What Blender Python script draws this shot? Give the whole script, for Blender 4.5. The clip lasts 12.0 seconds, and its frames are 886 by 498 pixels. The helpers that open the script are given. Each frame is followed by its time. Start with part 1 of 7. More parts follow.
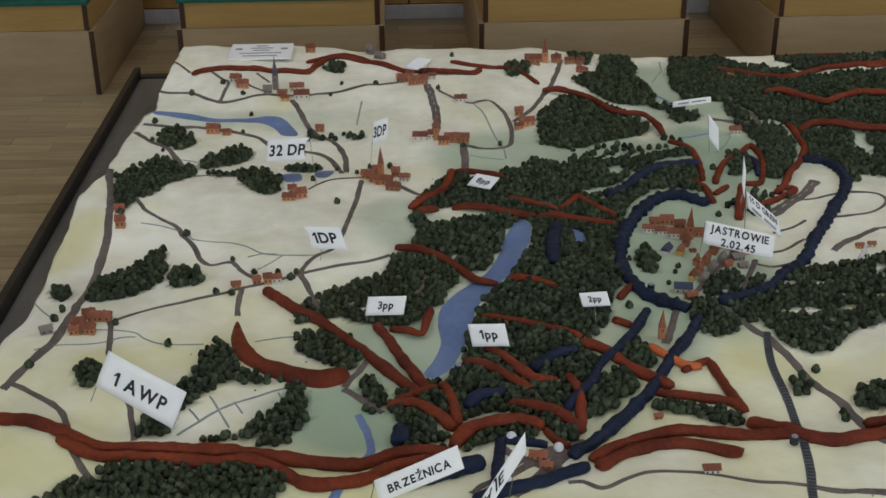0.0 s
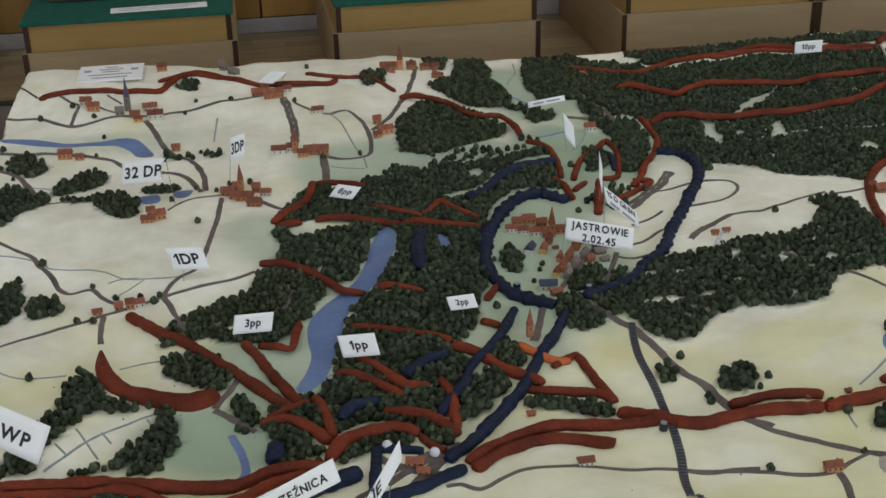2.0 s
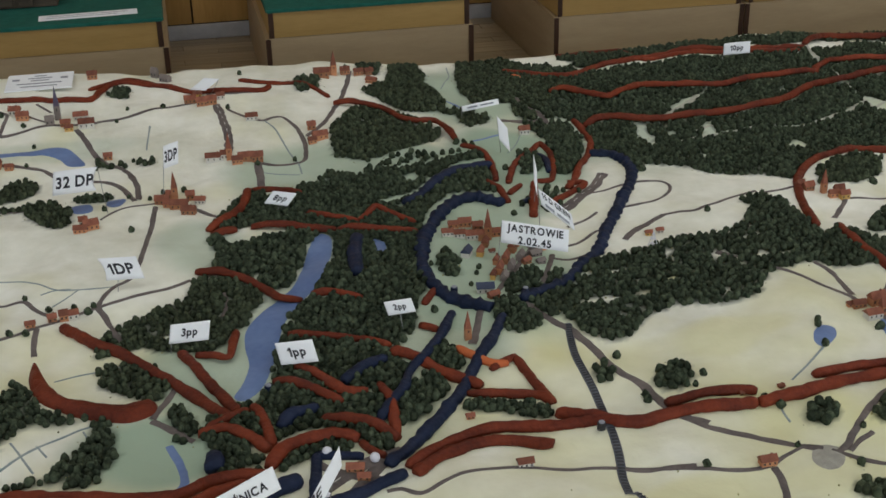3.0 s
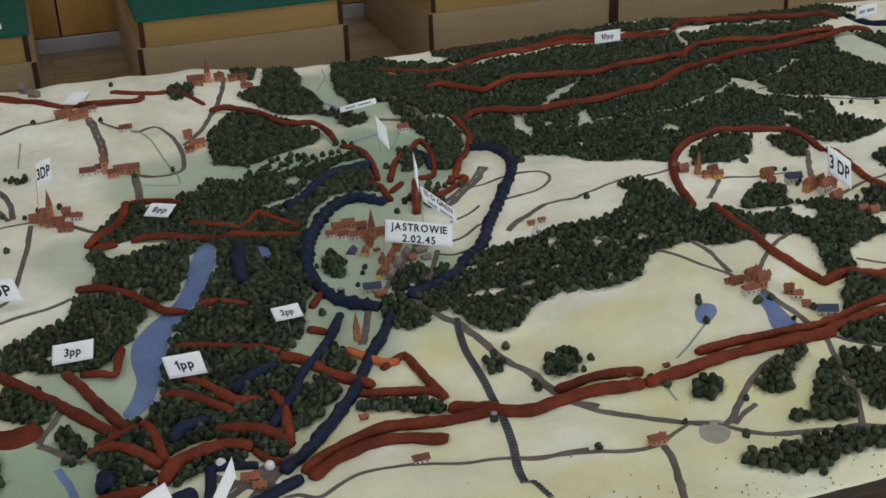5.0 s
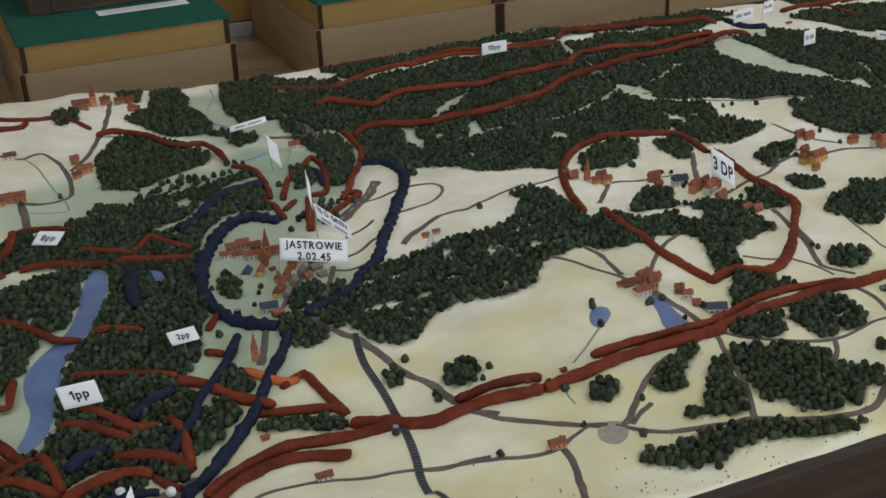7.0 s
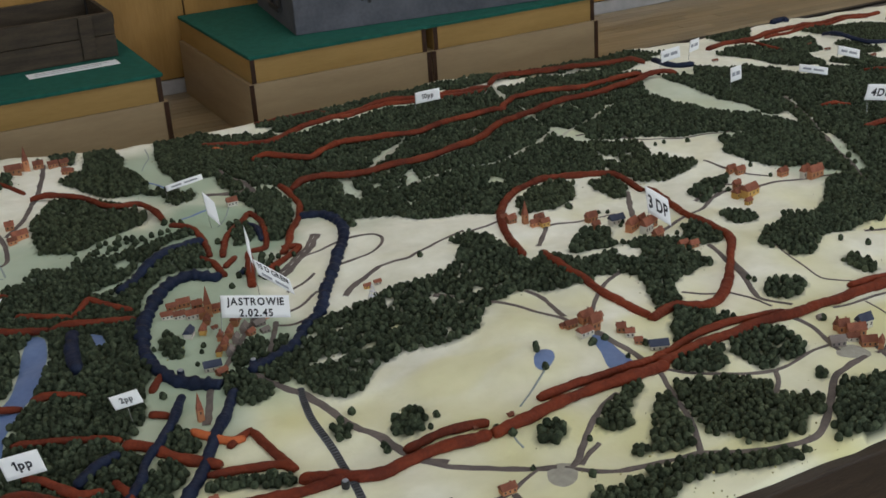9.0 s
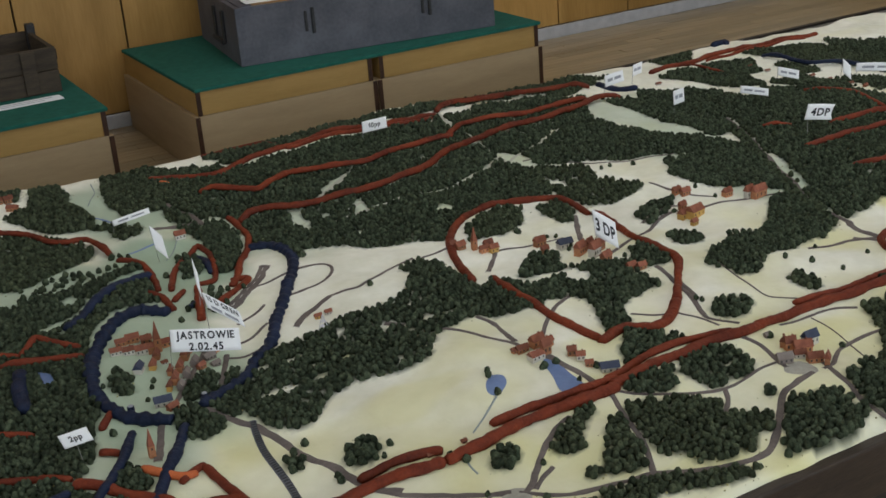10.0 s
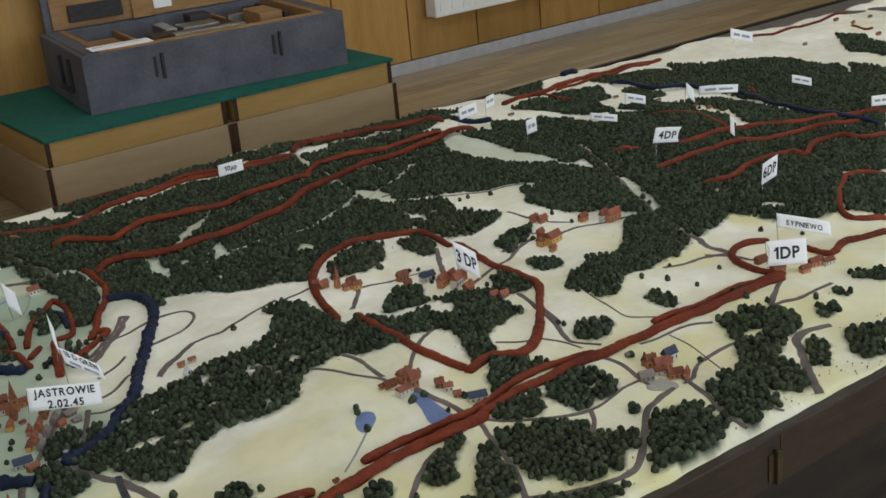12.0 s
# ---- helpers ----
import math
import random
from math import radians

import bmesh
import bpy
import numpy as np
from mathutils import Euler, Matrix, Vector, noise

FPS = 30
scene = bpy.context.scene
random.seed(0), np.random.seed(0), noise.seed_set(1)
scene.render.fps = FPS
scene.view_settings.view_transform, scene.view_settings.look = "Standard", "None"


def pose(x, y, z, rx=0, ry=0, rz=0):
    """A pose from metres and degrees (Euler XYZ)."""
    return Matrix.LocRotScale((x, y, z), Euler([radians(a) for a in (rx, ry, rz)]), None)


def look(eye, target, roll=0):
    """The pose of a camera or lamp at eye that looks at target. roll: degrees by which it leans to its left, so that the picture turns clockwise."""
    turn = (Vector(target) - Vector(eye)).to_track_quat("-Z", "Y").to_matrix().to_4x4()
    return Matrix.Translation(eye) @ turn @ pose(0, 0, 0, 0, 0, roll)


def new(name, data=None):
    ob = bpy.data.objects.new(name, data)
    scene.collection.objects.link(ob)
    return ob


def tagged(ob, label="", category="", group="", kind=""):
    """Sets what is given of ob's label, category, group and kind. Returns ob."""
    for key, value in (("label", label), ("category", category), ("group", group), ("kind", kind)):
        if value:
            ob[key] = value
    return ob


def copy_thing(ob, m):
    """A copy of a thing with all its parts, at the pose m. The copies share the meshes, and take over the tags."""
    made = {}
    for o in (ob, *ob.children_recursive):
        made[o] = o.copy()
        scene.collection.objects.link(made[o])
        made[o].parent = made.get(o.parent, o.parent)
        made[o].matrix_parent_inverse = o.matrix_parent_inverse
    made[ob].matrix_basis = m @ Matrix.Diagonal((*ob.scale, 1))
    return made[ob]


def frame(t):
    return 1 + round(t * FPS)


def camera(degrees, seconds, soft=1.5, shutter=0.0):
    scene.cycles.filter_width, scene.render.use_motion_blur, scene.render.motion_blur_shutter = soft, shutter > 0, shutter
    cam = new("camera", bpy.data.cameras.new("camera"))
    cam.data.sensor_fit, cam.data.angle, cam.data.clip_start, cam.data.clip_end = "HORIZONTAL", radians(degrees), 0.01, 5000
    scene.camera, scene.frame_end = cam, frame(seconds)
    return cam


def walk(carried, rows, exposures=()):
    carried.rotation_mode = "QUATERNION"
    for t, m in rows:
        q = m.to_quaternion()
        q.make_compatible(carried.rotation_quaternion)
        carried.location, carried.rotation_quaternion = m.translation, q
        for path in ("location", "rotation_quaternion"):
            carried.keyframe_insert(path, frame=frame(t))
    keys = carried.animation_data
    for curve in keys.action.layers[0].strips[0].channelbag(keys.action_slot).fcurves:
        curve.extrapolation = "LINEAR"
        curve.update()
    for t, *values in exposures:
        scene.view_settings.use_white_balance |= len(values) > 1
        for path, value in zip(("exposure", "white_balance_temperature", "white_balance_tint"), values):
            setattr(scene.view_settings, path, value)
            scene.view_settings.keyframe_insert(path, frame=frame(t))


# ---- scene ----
cam = camera(39.25, 12.0, 1.6)
PATH = [
    (0, (0.6468, 0.0312, 1.4016), (0.7380, 2.1948, 0.3684), -0.5),
    (0.5, (0.6492, 0.0312, 1.4016), (0.7980, 2.1936, 0.3708), -0.7),
    (1, (0.6528, 0.0324, 1.4016), (0.8652, 2.1912, 0.3720), -1.2),
    (1.5, (0.6564, 0.0324, 1.3992), (0.9288, 2.1864, 0.3744), -1.3),
    (2, (0.6588, 0.0324, 1.4004), (0.9972, 2.1780, 0.3780), -1.4),
    (2.5, (0.6600, 0.0312, 1.4004), (1.0584, 2.1672, 0.3816), -1.2),
    (3, (0.6600, 0.0288, 1.4028), (1.1172, 2.1540, 0.3852), -1.1),
    (5, (0.6708, 0.0240, 1.4052), (1.3296, 2.0904, 0.3792), -2.2),
    (5.5, (0.6732, 0.0216, 1.4052), (1.3824, 2.0712, 0.3792), -2.3),
    (6, (0.6744, 0.0180, 1.4076), (1.4376, 2.0508, 0.3852), -2.7),
    (6.5, (0.6768, 0.0156, 1.4088), (1.4880, 2.0304, 0.3876), -2.6),
    (8.5, (0.6780, 0.0096, 1.4148), (1.5936, 2.0136, 0.4632), -3.6),
    (9, (0.6792, 0.0084, 1.4172), (1.6404, 1.9992, 0.4812), -4.0),
    (9.5, (0.6804, 0.0060, 1.4184), (1.6860, 1.9836, 0.5016), -4.1),
    (10, (0.6816, 0.0024, 1.4196), (1.7364, 1.9644, 0.5256), -4.5),
    (10.5, (0.6840, 0.0000, 1.4196), (1.7892, 1.9440, 0.5484), -5.0),
    (11, (0.6864, -0.0012, 1.4184), (1.8480, 1.9200, 0.5688), -5.3),
    (11.5, (0.6900, 0.0000, 1.4160), (1.9032, 1.8936, 0.5796), -5.6),
    (12, (0.6888, -0.0060, 1.4184), (1.9752, 1.8336, 0.5700), -5.3),
]
walk(cam, [(t, look(eye, target, roll)) for t, eye, target, roll in PATH], [(0, -0.04), (2, 0.03), (6, 0.02), (9, 0.02), (12, 0.08)])

# ---- light: a dim hall; assumed tall windows behind the visitor, added unseen ceiling strips ----
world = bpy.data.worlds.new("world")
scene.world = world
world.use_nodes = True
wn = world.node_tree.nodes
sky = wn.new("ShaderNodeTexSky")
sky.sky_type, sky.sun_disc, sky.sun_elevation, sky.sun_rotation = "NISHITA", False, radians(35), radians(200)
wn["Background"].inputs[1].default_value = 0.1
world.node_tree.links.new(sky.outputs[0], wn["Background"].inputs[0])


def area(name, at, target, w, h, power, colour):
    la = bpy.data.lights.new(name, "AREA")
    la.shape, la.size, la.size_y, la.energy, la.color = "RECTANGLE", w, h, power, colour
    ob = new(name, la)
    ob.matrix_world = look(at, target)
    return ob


DAY, FILL_WHITE = (0.85, 0.94, 1.0), (0.93, 0.97, 1.0)
# daylight lamps at assumed south openings, out of view
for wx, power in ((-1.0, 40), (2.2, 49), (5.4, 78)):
    area("unseen_window_light", (wx, -3.42, 1.9), (wx, 0, 1.5), 1.7, 1.7, power, DAY)
# unseen west windows, placed to suit the brighter left-facing sides
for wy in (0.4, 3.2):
    area("unseen_window_light", (-3.52, wy, 1.9), (0, wy, 1.5), 1.7, 1.7, 8, DAY)
# fill from under the ceiling, added though no fitting is in view
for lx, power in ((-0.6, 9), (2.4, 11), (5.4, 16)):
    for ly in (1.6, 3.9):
        area("ceiling_fill_light", (lx, ly, 2.91), (lx, ly, 0), 1.2, 0.2, power, FILL_WHITE)


# ---- materials ----
def material(name, a, b, scale=20.0, rough=0.7, bump=0.0, bump_scale=None, stretch=(1, 1, 1), metal=0.0, fine=None, per_object=0.0, island=0.0, attr=(), gloss=0.3):
    """Two colours mixed by noise at two scales, with a fine relief."""
    m = bpy.data.materials.new(name)
    m.use_nodes = True
    nt = m.node_tree
    n, link = nt.nodes, nt.links.new
    bsdf = n["Principled BSDF"]
    bsdf.inputs["Roughness"].default_value = rough
    bsdf.inputs["Metallic"].default_value = metal
    bsdf.inputs["Specular IOR Level"].default_value = gloss
    co = n.new("ShaderNodeTexCoord")
    mp = n.new("ShaderNodeMapping")
    mp.inputs["Scale"].default_value = stretch
    link(co.outputs["Object"], mp.inputs[0])
    big = n.new("ShaderNodeTexNoise")
    big.inputs["Scale"].default_value, big.inputs["Detail"].default_value = scale, 5
    small = n.new("ShaderNodeTexNoise")
    small.inputs["Scale"].default_value, small.inputs["Detail"].default_value = (fine or scale * 9), 3
    link(mp.outputs[0], big.inputs[0]), link(mp.outputs[0], small.inputs[0])
    add = n.new("ShaderNodeMath")
    add.operation = "MULTIPLY_ADD"
    link(small.outputs[0], add.inputs[0])
    add.inputs[1].default_value = 0.45
    link(big.outputs[0], add.inputs[2])
    ramp = n.new("ShaderNodeMapRange")
    ramp.inputs[1].default_value, ramp.inputs[2].default_value = 0.5, 0.95
    link(add.outputs[0], ramp.inputs[0])
    mix = n.new("ShaderNodeMix")
    mix.data_type = "RGBA"
    mix.inputs[6].default_value, mix.inputs[7].default_value = (*a, 1), (*b, 1)
    link(ramp.outputs[0], mix.inputs[0])
    col = mix.outputs[2]
    if per_object or island:
        src = n.new("ShaderNodeObjectInfo").outputs["Random"] if per_object else n.new("ShaderNodeNewGeometry").outputs["Random Per Island"]
        hsv = n.new("ShaderNodeHueSaturation")
        mr = n.new("ShaderNodeMapRange")
        k = per_object or island
        mr.inputs[3].default_value, mr.inputs[4].default_value = 1 - k, 1 + k
        link(src, mr.inputs[0]), link(mr.outputs[0], hsv.inputs["Value"]), link(col, hsv.inputs["Color"])
        col = hsv.outputs[0]
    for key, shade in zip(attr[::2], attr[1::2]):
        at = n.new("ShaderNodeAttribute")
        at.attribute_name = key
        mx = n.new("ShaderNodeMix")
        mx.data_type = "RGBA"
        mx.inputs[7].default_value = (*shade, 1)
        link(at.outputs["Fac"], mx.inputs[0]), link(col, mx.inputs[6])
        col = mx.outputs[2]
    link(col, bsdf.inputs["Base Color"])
    if bump:
        bn = n.new("ShaderNodeTexNoise")
        bn.inputs["Scale"].default_value, bn.inputs["Detail"].default_value = bump_scale or scale * 6, 4
        link(mp.outputs[0], bn.inputs[0])
        bp = n.new("ShaderNodeBump")
        bp.inputs["Strength"].default_value, bp.inputs["Distance"].default_value = bump, 0.004
        link(bn.outputs[0], bp.inputs["Height"]), link(bp.outputs[0], bsdf.inputs["Normal"])
    return m


# the last tint is dark green: shade between trees put into the ground colour
M_land = material("painted_plaster", (0.69, 0.68, 0.565), (0.925, 0.91, 0.82), 4, 0.88, 0.55, 17, fine=30, attr=("straw", (0.70, 0.665, 0.34), "meadow", (0.36, 0.455, 0.345), "wood_gap_shade", (0.04, 0.055, 0.036)))
for node in M_land.node_tree.nodes:
    if node.type == "BUMP":
        node.inputs["Distance"].default_value = 0.011
M_ledge = material("grey_ledge", (0.085, 0.08, 0.077), (0.14, 0.132, 0.127), 5, 0.45, 0.1, 50, stretch=(6, 1, 6))
M_rim = material("black_stained_wood", (0.010, 0.009, 0.008), (0.028, 0.023, 0.02), 6, 0.45, 0.2, 60, stretch=(1, 6, 6))
M_apron = material("brown_wood", (0.022, 0.015, 0.011), (0.052, 0.035, 0.025), 5, 0.5, 0.2, 50, stretch=(1, 8, 8))
M_floor_wood = material("parquet_oak", (0.26, 0.20, 0.12), (0.40, 0.32, 0.20), 5, 0.3, 0.1, 40, stretch=(1, 8, 1), per_object=0.2, gloss=0.5)
M_floor_rest = material("parquet_oak_rest", (0.26, 0.20, 0.12), (0.40, 0.32, 0.20), 5, 0.3, 0.1, 40, stretch=(1, 8, 1), island=0.2, gloss=0.5)
M_floor_base = material("parquet_joint", (0.05, 0.032, 0.018), (0.10, 0.065, 0.035), 20, 0.7)
M_board = material("ochre_laminate", (0.33, 0.205, 0.068), (0.41, 0.26, 0.092), 3, 0.45, 0.05, 60, stretch=(1, 1, 7))
M_board_low = material("beige_laminate", (0.32, 0.235, 0.142), (0.39, 0.295, 0.18), 3, 0.5, 0.05, 60, stretch=(1, 1, 6))
M_edge = material("dark_edge_banding", (0.03, 0.014, 0.008), (0.06, 0.028, 0.016), 15, 0.45)
M_felt = material("green_felt", (0.006, 0.080, 0.060), (0.014, 0.118, 0.090), 30, 0.9, 0.3, 400)
M_panel = material("veneer_panel", (0.30, 0.165, 0.045), (0.42, 0.24, 0.075), 2.5, 0.4, 0.06, 40, stretch=(5, 1, 0.6), per_object=0.12)
M_gap = material("panel_gap", (0.02, 0.012, 0.006), (0.035, 0.02, 0.01), 20, 0.8)
M_skirt = material("grey_skirting", (0.36, 0.36, 0.38), (0.46, 0.46, 0.48), 20, 0.5)
M_wall = material("plaster_wall", (0.52, 0.46, 0.36), (0.6, 0.54, 0.43), 3, 0.85, 0.1)
M_ceiling = material("ceiling_paint", (0.72, 0.70, 0.66), (0.8, 0.78, 0.74), 3, 0.9)
M_red = material("red_clay", (0.088, 0.014, 0.006), (0.20, 0.036, 0.013), 14, 0.6, 0.7, 120, fine=160, per_object=0.18, gloss=0.2)
M_orange = material("orange_clay", (0.42, 0.09, 0.025), (0.55, 0.14, 0.045), 18, 0.6, 0.4, 120)
M_blue = material("navy_clay", (0.005, 0.010, 0.028), (0.013, 0.022, 0.056), 16, 0.55, 0.6, 120, fine=160, gloss=0.18)
M_road = material("road_paint", (0.092, 0.076, 0.073), (0.175, 0.143, 0.134), 22, 0.85, 0.3, 150, fine=180)
M_track = material("pale_track_paint", (0.40, 0.40, 0.34), (0.52, 0.52, 0.44), 25, 0.9)
M_rail = material("railway_paint", (0.08, 0.085, 0.10), (0.14, 0.145, 0.17), 30, 0.7)
M_sleeper = material("sleeper_paint", (0.035, 0.035, 0.04), (0.06, 0.06, 0.065), 30, 0.8)
M_mark = material("white_marking", (0.5, 0.48, 0.45), (0.62, 0.6, 0.56), 60, 0.8)
M_water = material("blue_water_paint", (0.11, 0.175, 0.37), (0.17, 0.25, 0.46), 12, 0.4, 0.15, 60, fine=90)
M_brook = material("brook_paint", (0.20, 0.25, 0.26), (0.32, 0.36, 0.35), 25, 0.7)
M_gravel = material("gravel_paint", (0.30, 0.285, 0.25), (0.42, 0.40, 0.35), 60, 0.95, 0.5, 300)
M_tree = material("flocked_foliage", (0.018, 0.027, 0.017), (0.086, 0.105, 0.066), 90, 0.95, 0.9, 420, fine=500, island=0.42, gloss=0.08)
M_tree2 = material("flocked_foliage_olive", (0.019, 0.027, 0.0165), (0.088, 0.104, 0.062), 90, 0.95, 0.9, 420, fine=500, island=0.4, gloss=0.08)
M_brick = material("orange_wall", (0.33, 0.135, 0.066), (0.48, 0.225, 0.115), 60, 0.8, 0.2, 300, per_object=0.3)
M_roof = material("brick_red_roof", (0.165, 0.054, 0.034), (0.28, 0.10, 0.06), 70, 0.75, 0.3, 400, per_object=0.3)
M_whitewash = material("white_wall", (0.52, 0.49, 0.44), (0.66, 0.63, 0.57), 60, 0.8)
M_yellow = material("yellow_wall", (0.46, 0.27, 0.07), (0.58, 0.36, 0.12), 60, 0.8, per_object=0.2)
M_slate = material("blue_slate_roof", (0.03, 0.04, 0.075), (0.05, 0.06, 0.10), 60, 0.6)
M_greyroof = material("grey_roof", (0.16, 0.13, 0.12), (0.25, 0.21, 0.19), 60, 0.7)
M_spire = material("purple_grey_spire", (0.06, 0.05, 0.085), (0.11, 0.09, 0.14), 60, 0.7)
M_dark = material("dark_paint", (0.02, 0.02, 0.022), (0.04, 0.04, 0.042), 60, 0.6)
M_paper = material("white_paper", (0.82, 0.83, 0.86), (0.88, 0.89, 0.92), 6, 0.7)
M_ink = material("black_ink", (0.012, 0.012, 0.018), (0.03, 0.03, 0.04), 80, 0.6)
M_greyink = material("faded_ink", (0.25, 0.26, 0.3), (0.36, 0.37, 0.42), 80, 0.7)
M_wire = material("steel_wire", (0.15, 0.15, 0.15), (0.25, 0.25, 0.25), 80, 0.35, metal=0.9)
M_bead = material("white_bead", (0.6, 0.6, 0.66), (0.72, 0.72, 0.78), 60, 0.35)
M_chest = material("grey_chest_paint", (0.064, 0.067, 0.084), (0.12, 0.123, 0.15), 7, 0.6, 0.25, 90, fine=70)
M_chest_wood = material("bare_chest_wood", (0.22, 0.12, 0.05), (0.36, 0.21, 0.09), 8, 0.6, 0.2, 60, stretch=(1, 6, 6))
M_crate = material("weathered_crate", (0.03, 0.023, 0.017), (0.075, 0.056, 0.038), 7, 0.75, 0.4, 80, stretch=(1, 6, 6))
M_enamel = material("white_enamel", (0.72, 0.72, 0.7), (0.8, 0.8, 0.78), 5, 0.3)
M_metal = material("dull_metal", (0.2, 0.2, 0.2), (0.35, 0.35, 0.34), 20, 0.4, metal=0.8)
M_crumb = material("straw_crumbs", (0.20, 0.19, 0.08), (0.42, 0.38, 0.18), 60, 0.95, island=0.4, gloss=0.1)
M_brass = material("worn_brass", (0.055, 0.04, 0.022), (0.11, 0.08, 0.042), 30, 0.5, metal=0.6)


# ---- building helpers ----
def mesh_object(name, bm, mat, parent=None, label="", smooth_shade=False):
    me = bpy.data.meshes.new(name)
    bm.normal_update()
    bm.to_mesh(me)
    bm.free()
    me.materials.append(mat)
    if smooth_shade:
        for p in me.polygons:
            p.use_smooth = True
    ob = new(name, me)
    if parent is not None:
        ob.parent = parent
    if label:
        ob["label"] = label
    return ob


def part(name, bm, mat, parent, label="", smooth_shade=False):
    return mesh_object(name, bm, mat, parent, label, smooth_shade)


def box(x0, x1, y0, y1, z0, z1, bevel=0.0, bm=None):
    own = bm is None
    bm = bmesh.new() if own else bm
    geo = bmesh.ops.create_cube(bm, size=1)
    for v in geo["verts"]:
        v.co = Vector(((x0 + x1) / 2 + v.co.x * (x1 - x0), (y0 + y1) / 2 + v.co.y * (y1 - y0), (z0 + z1) / 2 + v.co.z * (z1 - z0)))
    if bevel and own:
        bmesh.ops.bevel(bm, geom=bm.edges[:], offset=bevel, segments=2, affect="EDGES", profile=0.6)
    return bm


def empty(name, x, y, z, label, category, group="", kind=""):
    ob = new(name)
    ob.empty_display_size = 0.02
    ob.location = (x, y, z)
    return tagged(ob, label, category, group, kind)


# ---- the hall ----
X0, X1, Y0, Y1, ZC = -3.5, 9.5, -3.4, 5.3, 3.0
floor_ob = tagged(mesh_object("floor", box(X0, X1, Y0, Y1, -0.12, -0.004), M_floor_base), "worn brown oak parquet floor of the museum hall", "floor", kind="structure")
tagged(mesh_object("ceiling", box(X0, X1, Y0, Y1, ZC, ZC + 0.12), M_ceiling), "plain off-white plaster ceiling", "ceiling", kind="structure")
wall_n = tagged(mesh_object("wall_north", box(X0, X1, Y1, Y1 + 0.2, -0.12, ZC + 0.12), M_gap), "wall clad with warm brown veneer panels", "wall", kind="structure")
bm = bmesh.new()
for a, b, c, d in ((Y0 - 0.2, -0.5, -0.12, ZC + 0.12), (1.3, 2.3, -0.12, ZC + 0.12), (4.1, Y1 + 0.2, -0.12, ZC + 0.12), (-0.5, 1.3, -0.12, 1.0), (-0.5, 1.3, 2.8, ZC + 0.12), (2.3, 4.1, -0.12, 1.0), (2.3, 4.1, 2.8, ZC + 0.12)):
    box(X0 - 0.2, X0, a, b, c, d, bm=bm)
tagged(mesh_object("wall_west", bm, M_wall), "plain beige plaster wall with unseen tall windows", "wall", kind="structure")
tagged(mesh_object("wall_east", box(X1, X1 + 0.2, Y0 - 0.2, Y1 + 0.2, -0.12, ZC + 0.12), M_wall), "plain beige plaster wall", "wall", kind="structure")
# south wall, out of view, with three assumed tall window openings
bm = bmesh.new()
edges = [X0] + [e for wx in (-1.0, 2.2, 5.4) for e in (wx - 0.9, wx + 0.9)] + [X1]
for i in range(0, len(edges), 2):
    box(edges[i], edges[i + 1], Y0 - 0.2, Y0, -0.12, ZC + 0.12, bm=bm)
for i in range(1, len(edges) - 1, 2):
    box(edges[i], edges[i + 1], Y0 - 0.2, Y0, -0.12, 1.0, bm=bm)
    box(edges[i], edges[i + 1], Y0 - 0.2, Y0, 2.8, ZC + 0.12, bm=bm)
tagged(mesh_object("wall_south", bm, M_wall), "plain beige plaster wall with unseen tall windows", "wall", kind="structure")

# ---- north wall cladding ----
PANEL = 0.446
px = 4.30 - 18 * PANEL
while px < X1 - 0.01:
    part("panel", box(max(px, X0) + 0.004, min(px + PANEL, X1) - 0.004, Y1 - 0.018, Y1 - 0.001, 0.062, ZC - 0.02, 0.002), M_panel, wall_n)
    px += PANEL
skirt = tagged(mesh_object("baseboard", box(X0, X1, Y1 - 0.045, Y1 - 0.02, 0.0, 0.06, 0.004), M_skirt), "grey painted skirting along the panelled wall", "baseboard", kind="structure")


# ---- display plinths ----
def plinth(x0, x1, y0=4.32, y1=5.235):
    e = empty("display_plinth", (x0 + x1) / 2, y0, 0, "low two-step plinth of beige and ochre boards", "plinth", "plinths along the wall")
    e.location = (0, 0, 0)
    t, zl, zu, ins = 0.018, 0.232, 0.333, 0.014
    for a, b in ((x0, x0 + t), (x1 - t, x1)):
        part("side_panel", box(a, b, y0, y1, 0, zl, 0.0015), M_board_low, e)
        part("edge_strip", box(a, b, y0 - 0.003, y0 - 0.0003, 0.001, zl - 0.001, 0.0008), M_edge, e, "dark edge strip")
    part("front_panel", box(x0 + t, x1 - t, y0 + 0.001, y0 + t, 0, zl, 0.001), M_board_low, e)
    part("shelf", box(x0 + t, x1 - t, y0 + t, y1, zl - t, zl), M_board_low, e)
    u0, u1, v0 = x0 + ins, x1 - ins, y0 + 0.006
    for a, b in ((u0, u0 + t), (u1 - t, u1)):
        part("upper_side_panel", box(a, b, v0, y1, zl + 0.001, zu, 0.0015), M_board, e)
        part("upper_edge_strip", box(a, b, v0 - 0.003, v0 - 0.0003, zl + 0.001, zu - 0.001, 0.0008), M_edge, e, "dark edge strip")
    part("upper_front_panel", box(u0 + t, u1 - t, v0 + 0.001, v0 + t, zl + 0.001, zu, 0.001), M_board, e)
    part("top_panel", box(u0 + t, u1 - t, v0 + t, y1, zu - t, zu), M_board, e)
    return e


SPANS = [(-1.14, -0.385), (-0.097, 0.628), (0.962, 1.712), (2.017, 2.768), (2.772, 3.55)]
for a, b in SPANS:
    plinth(a, b)


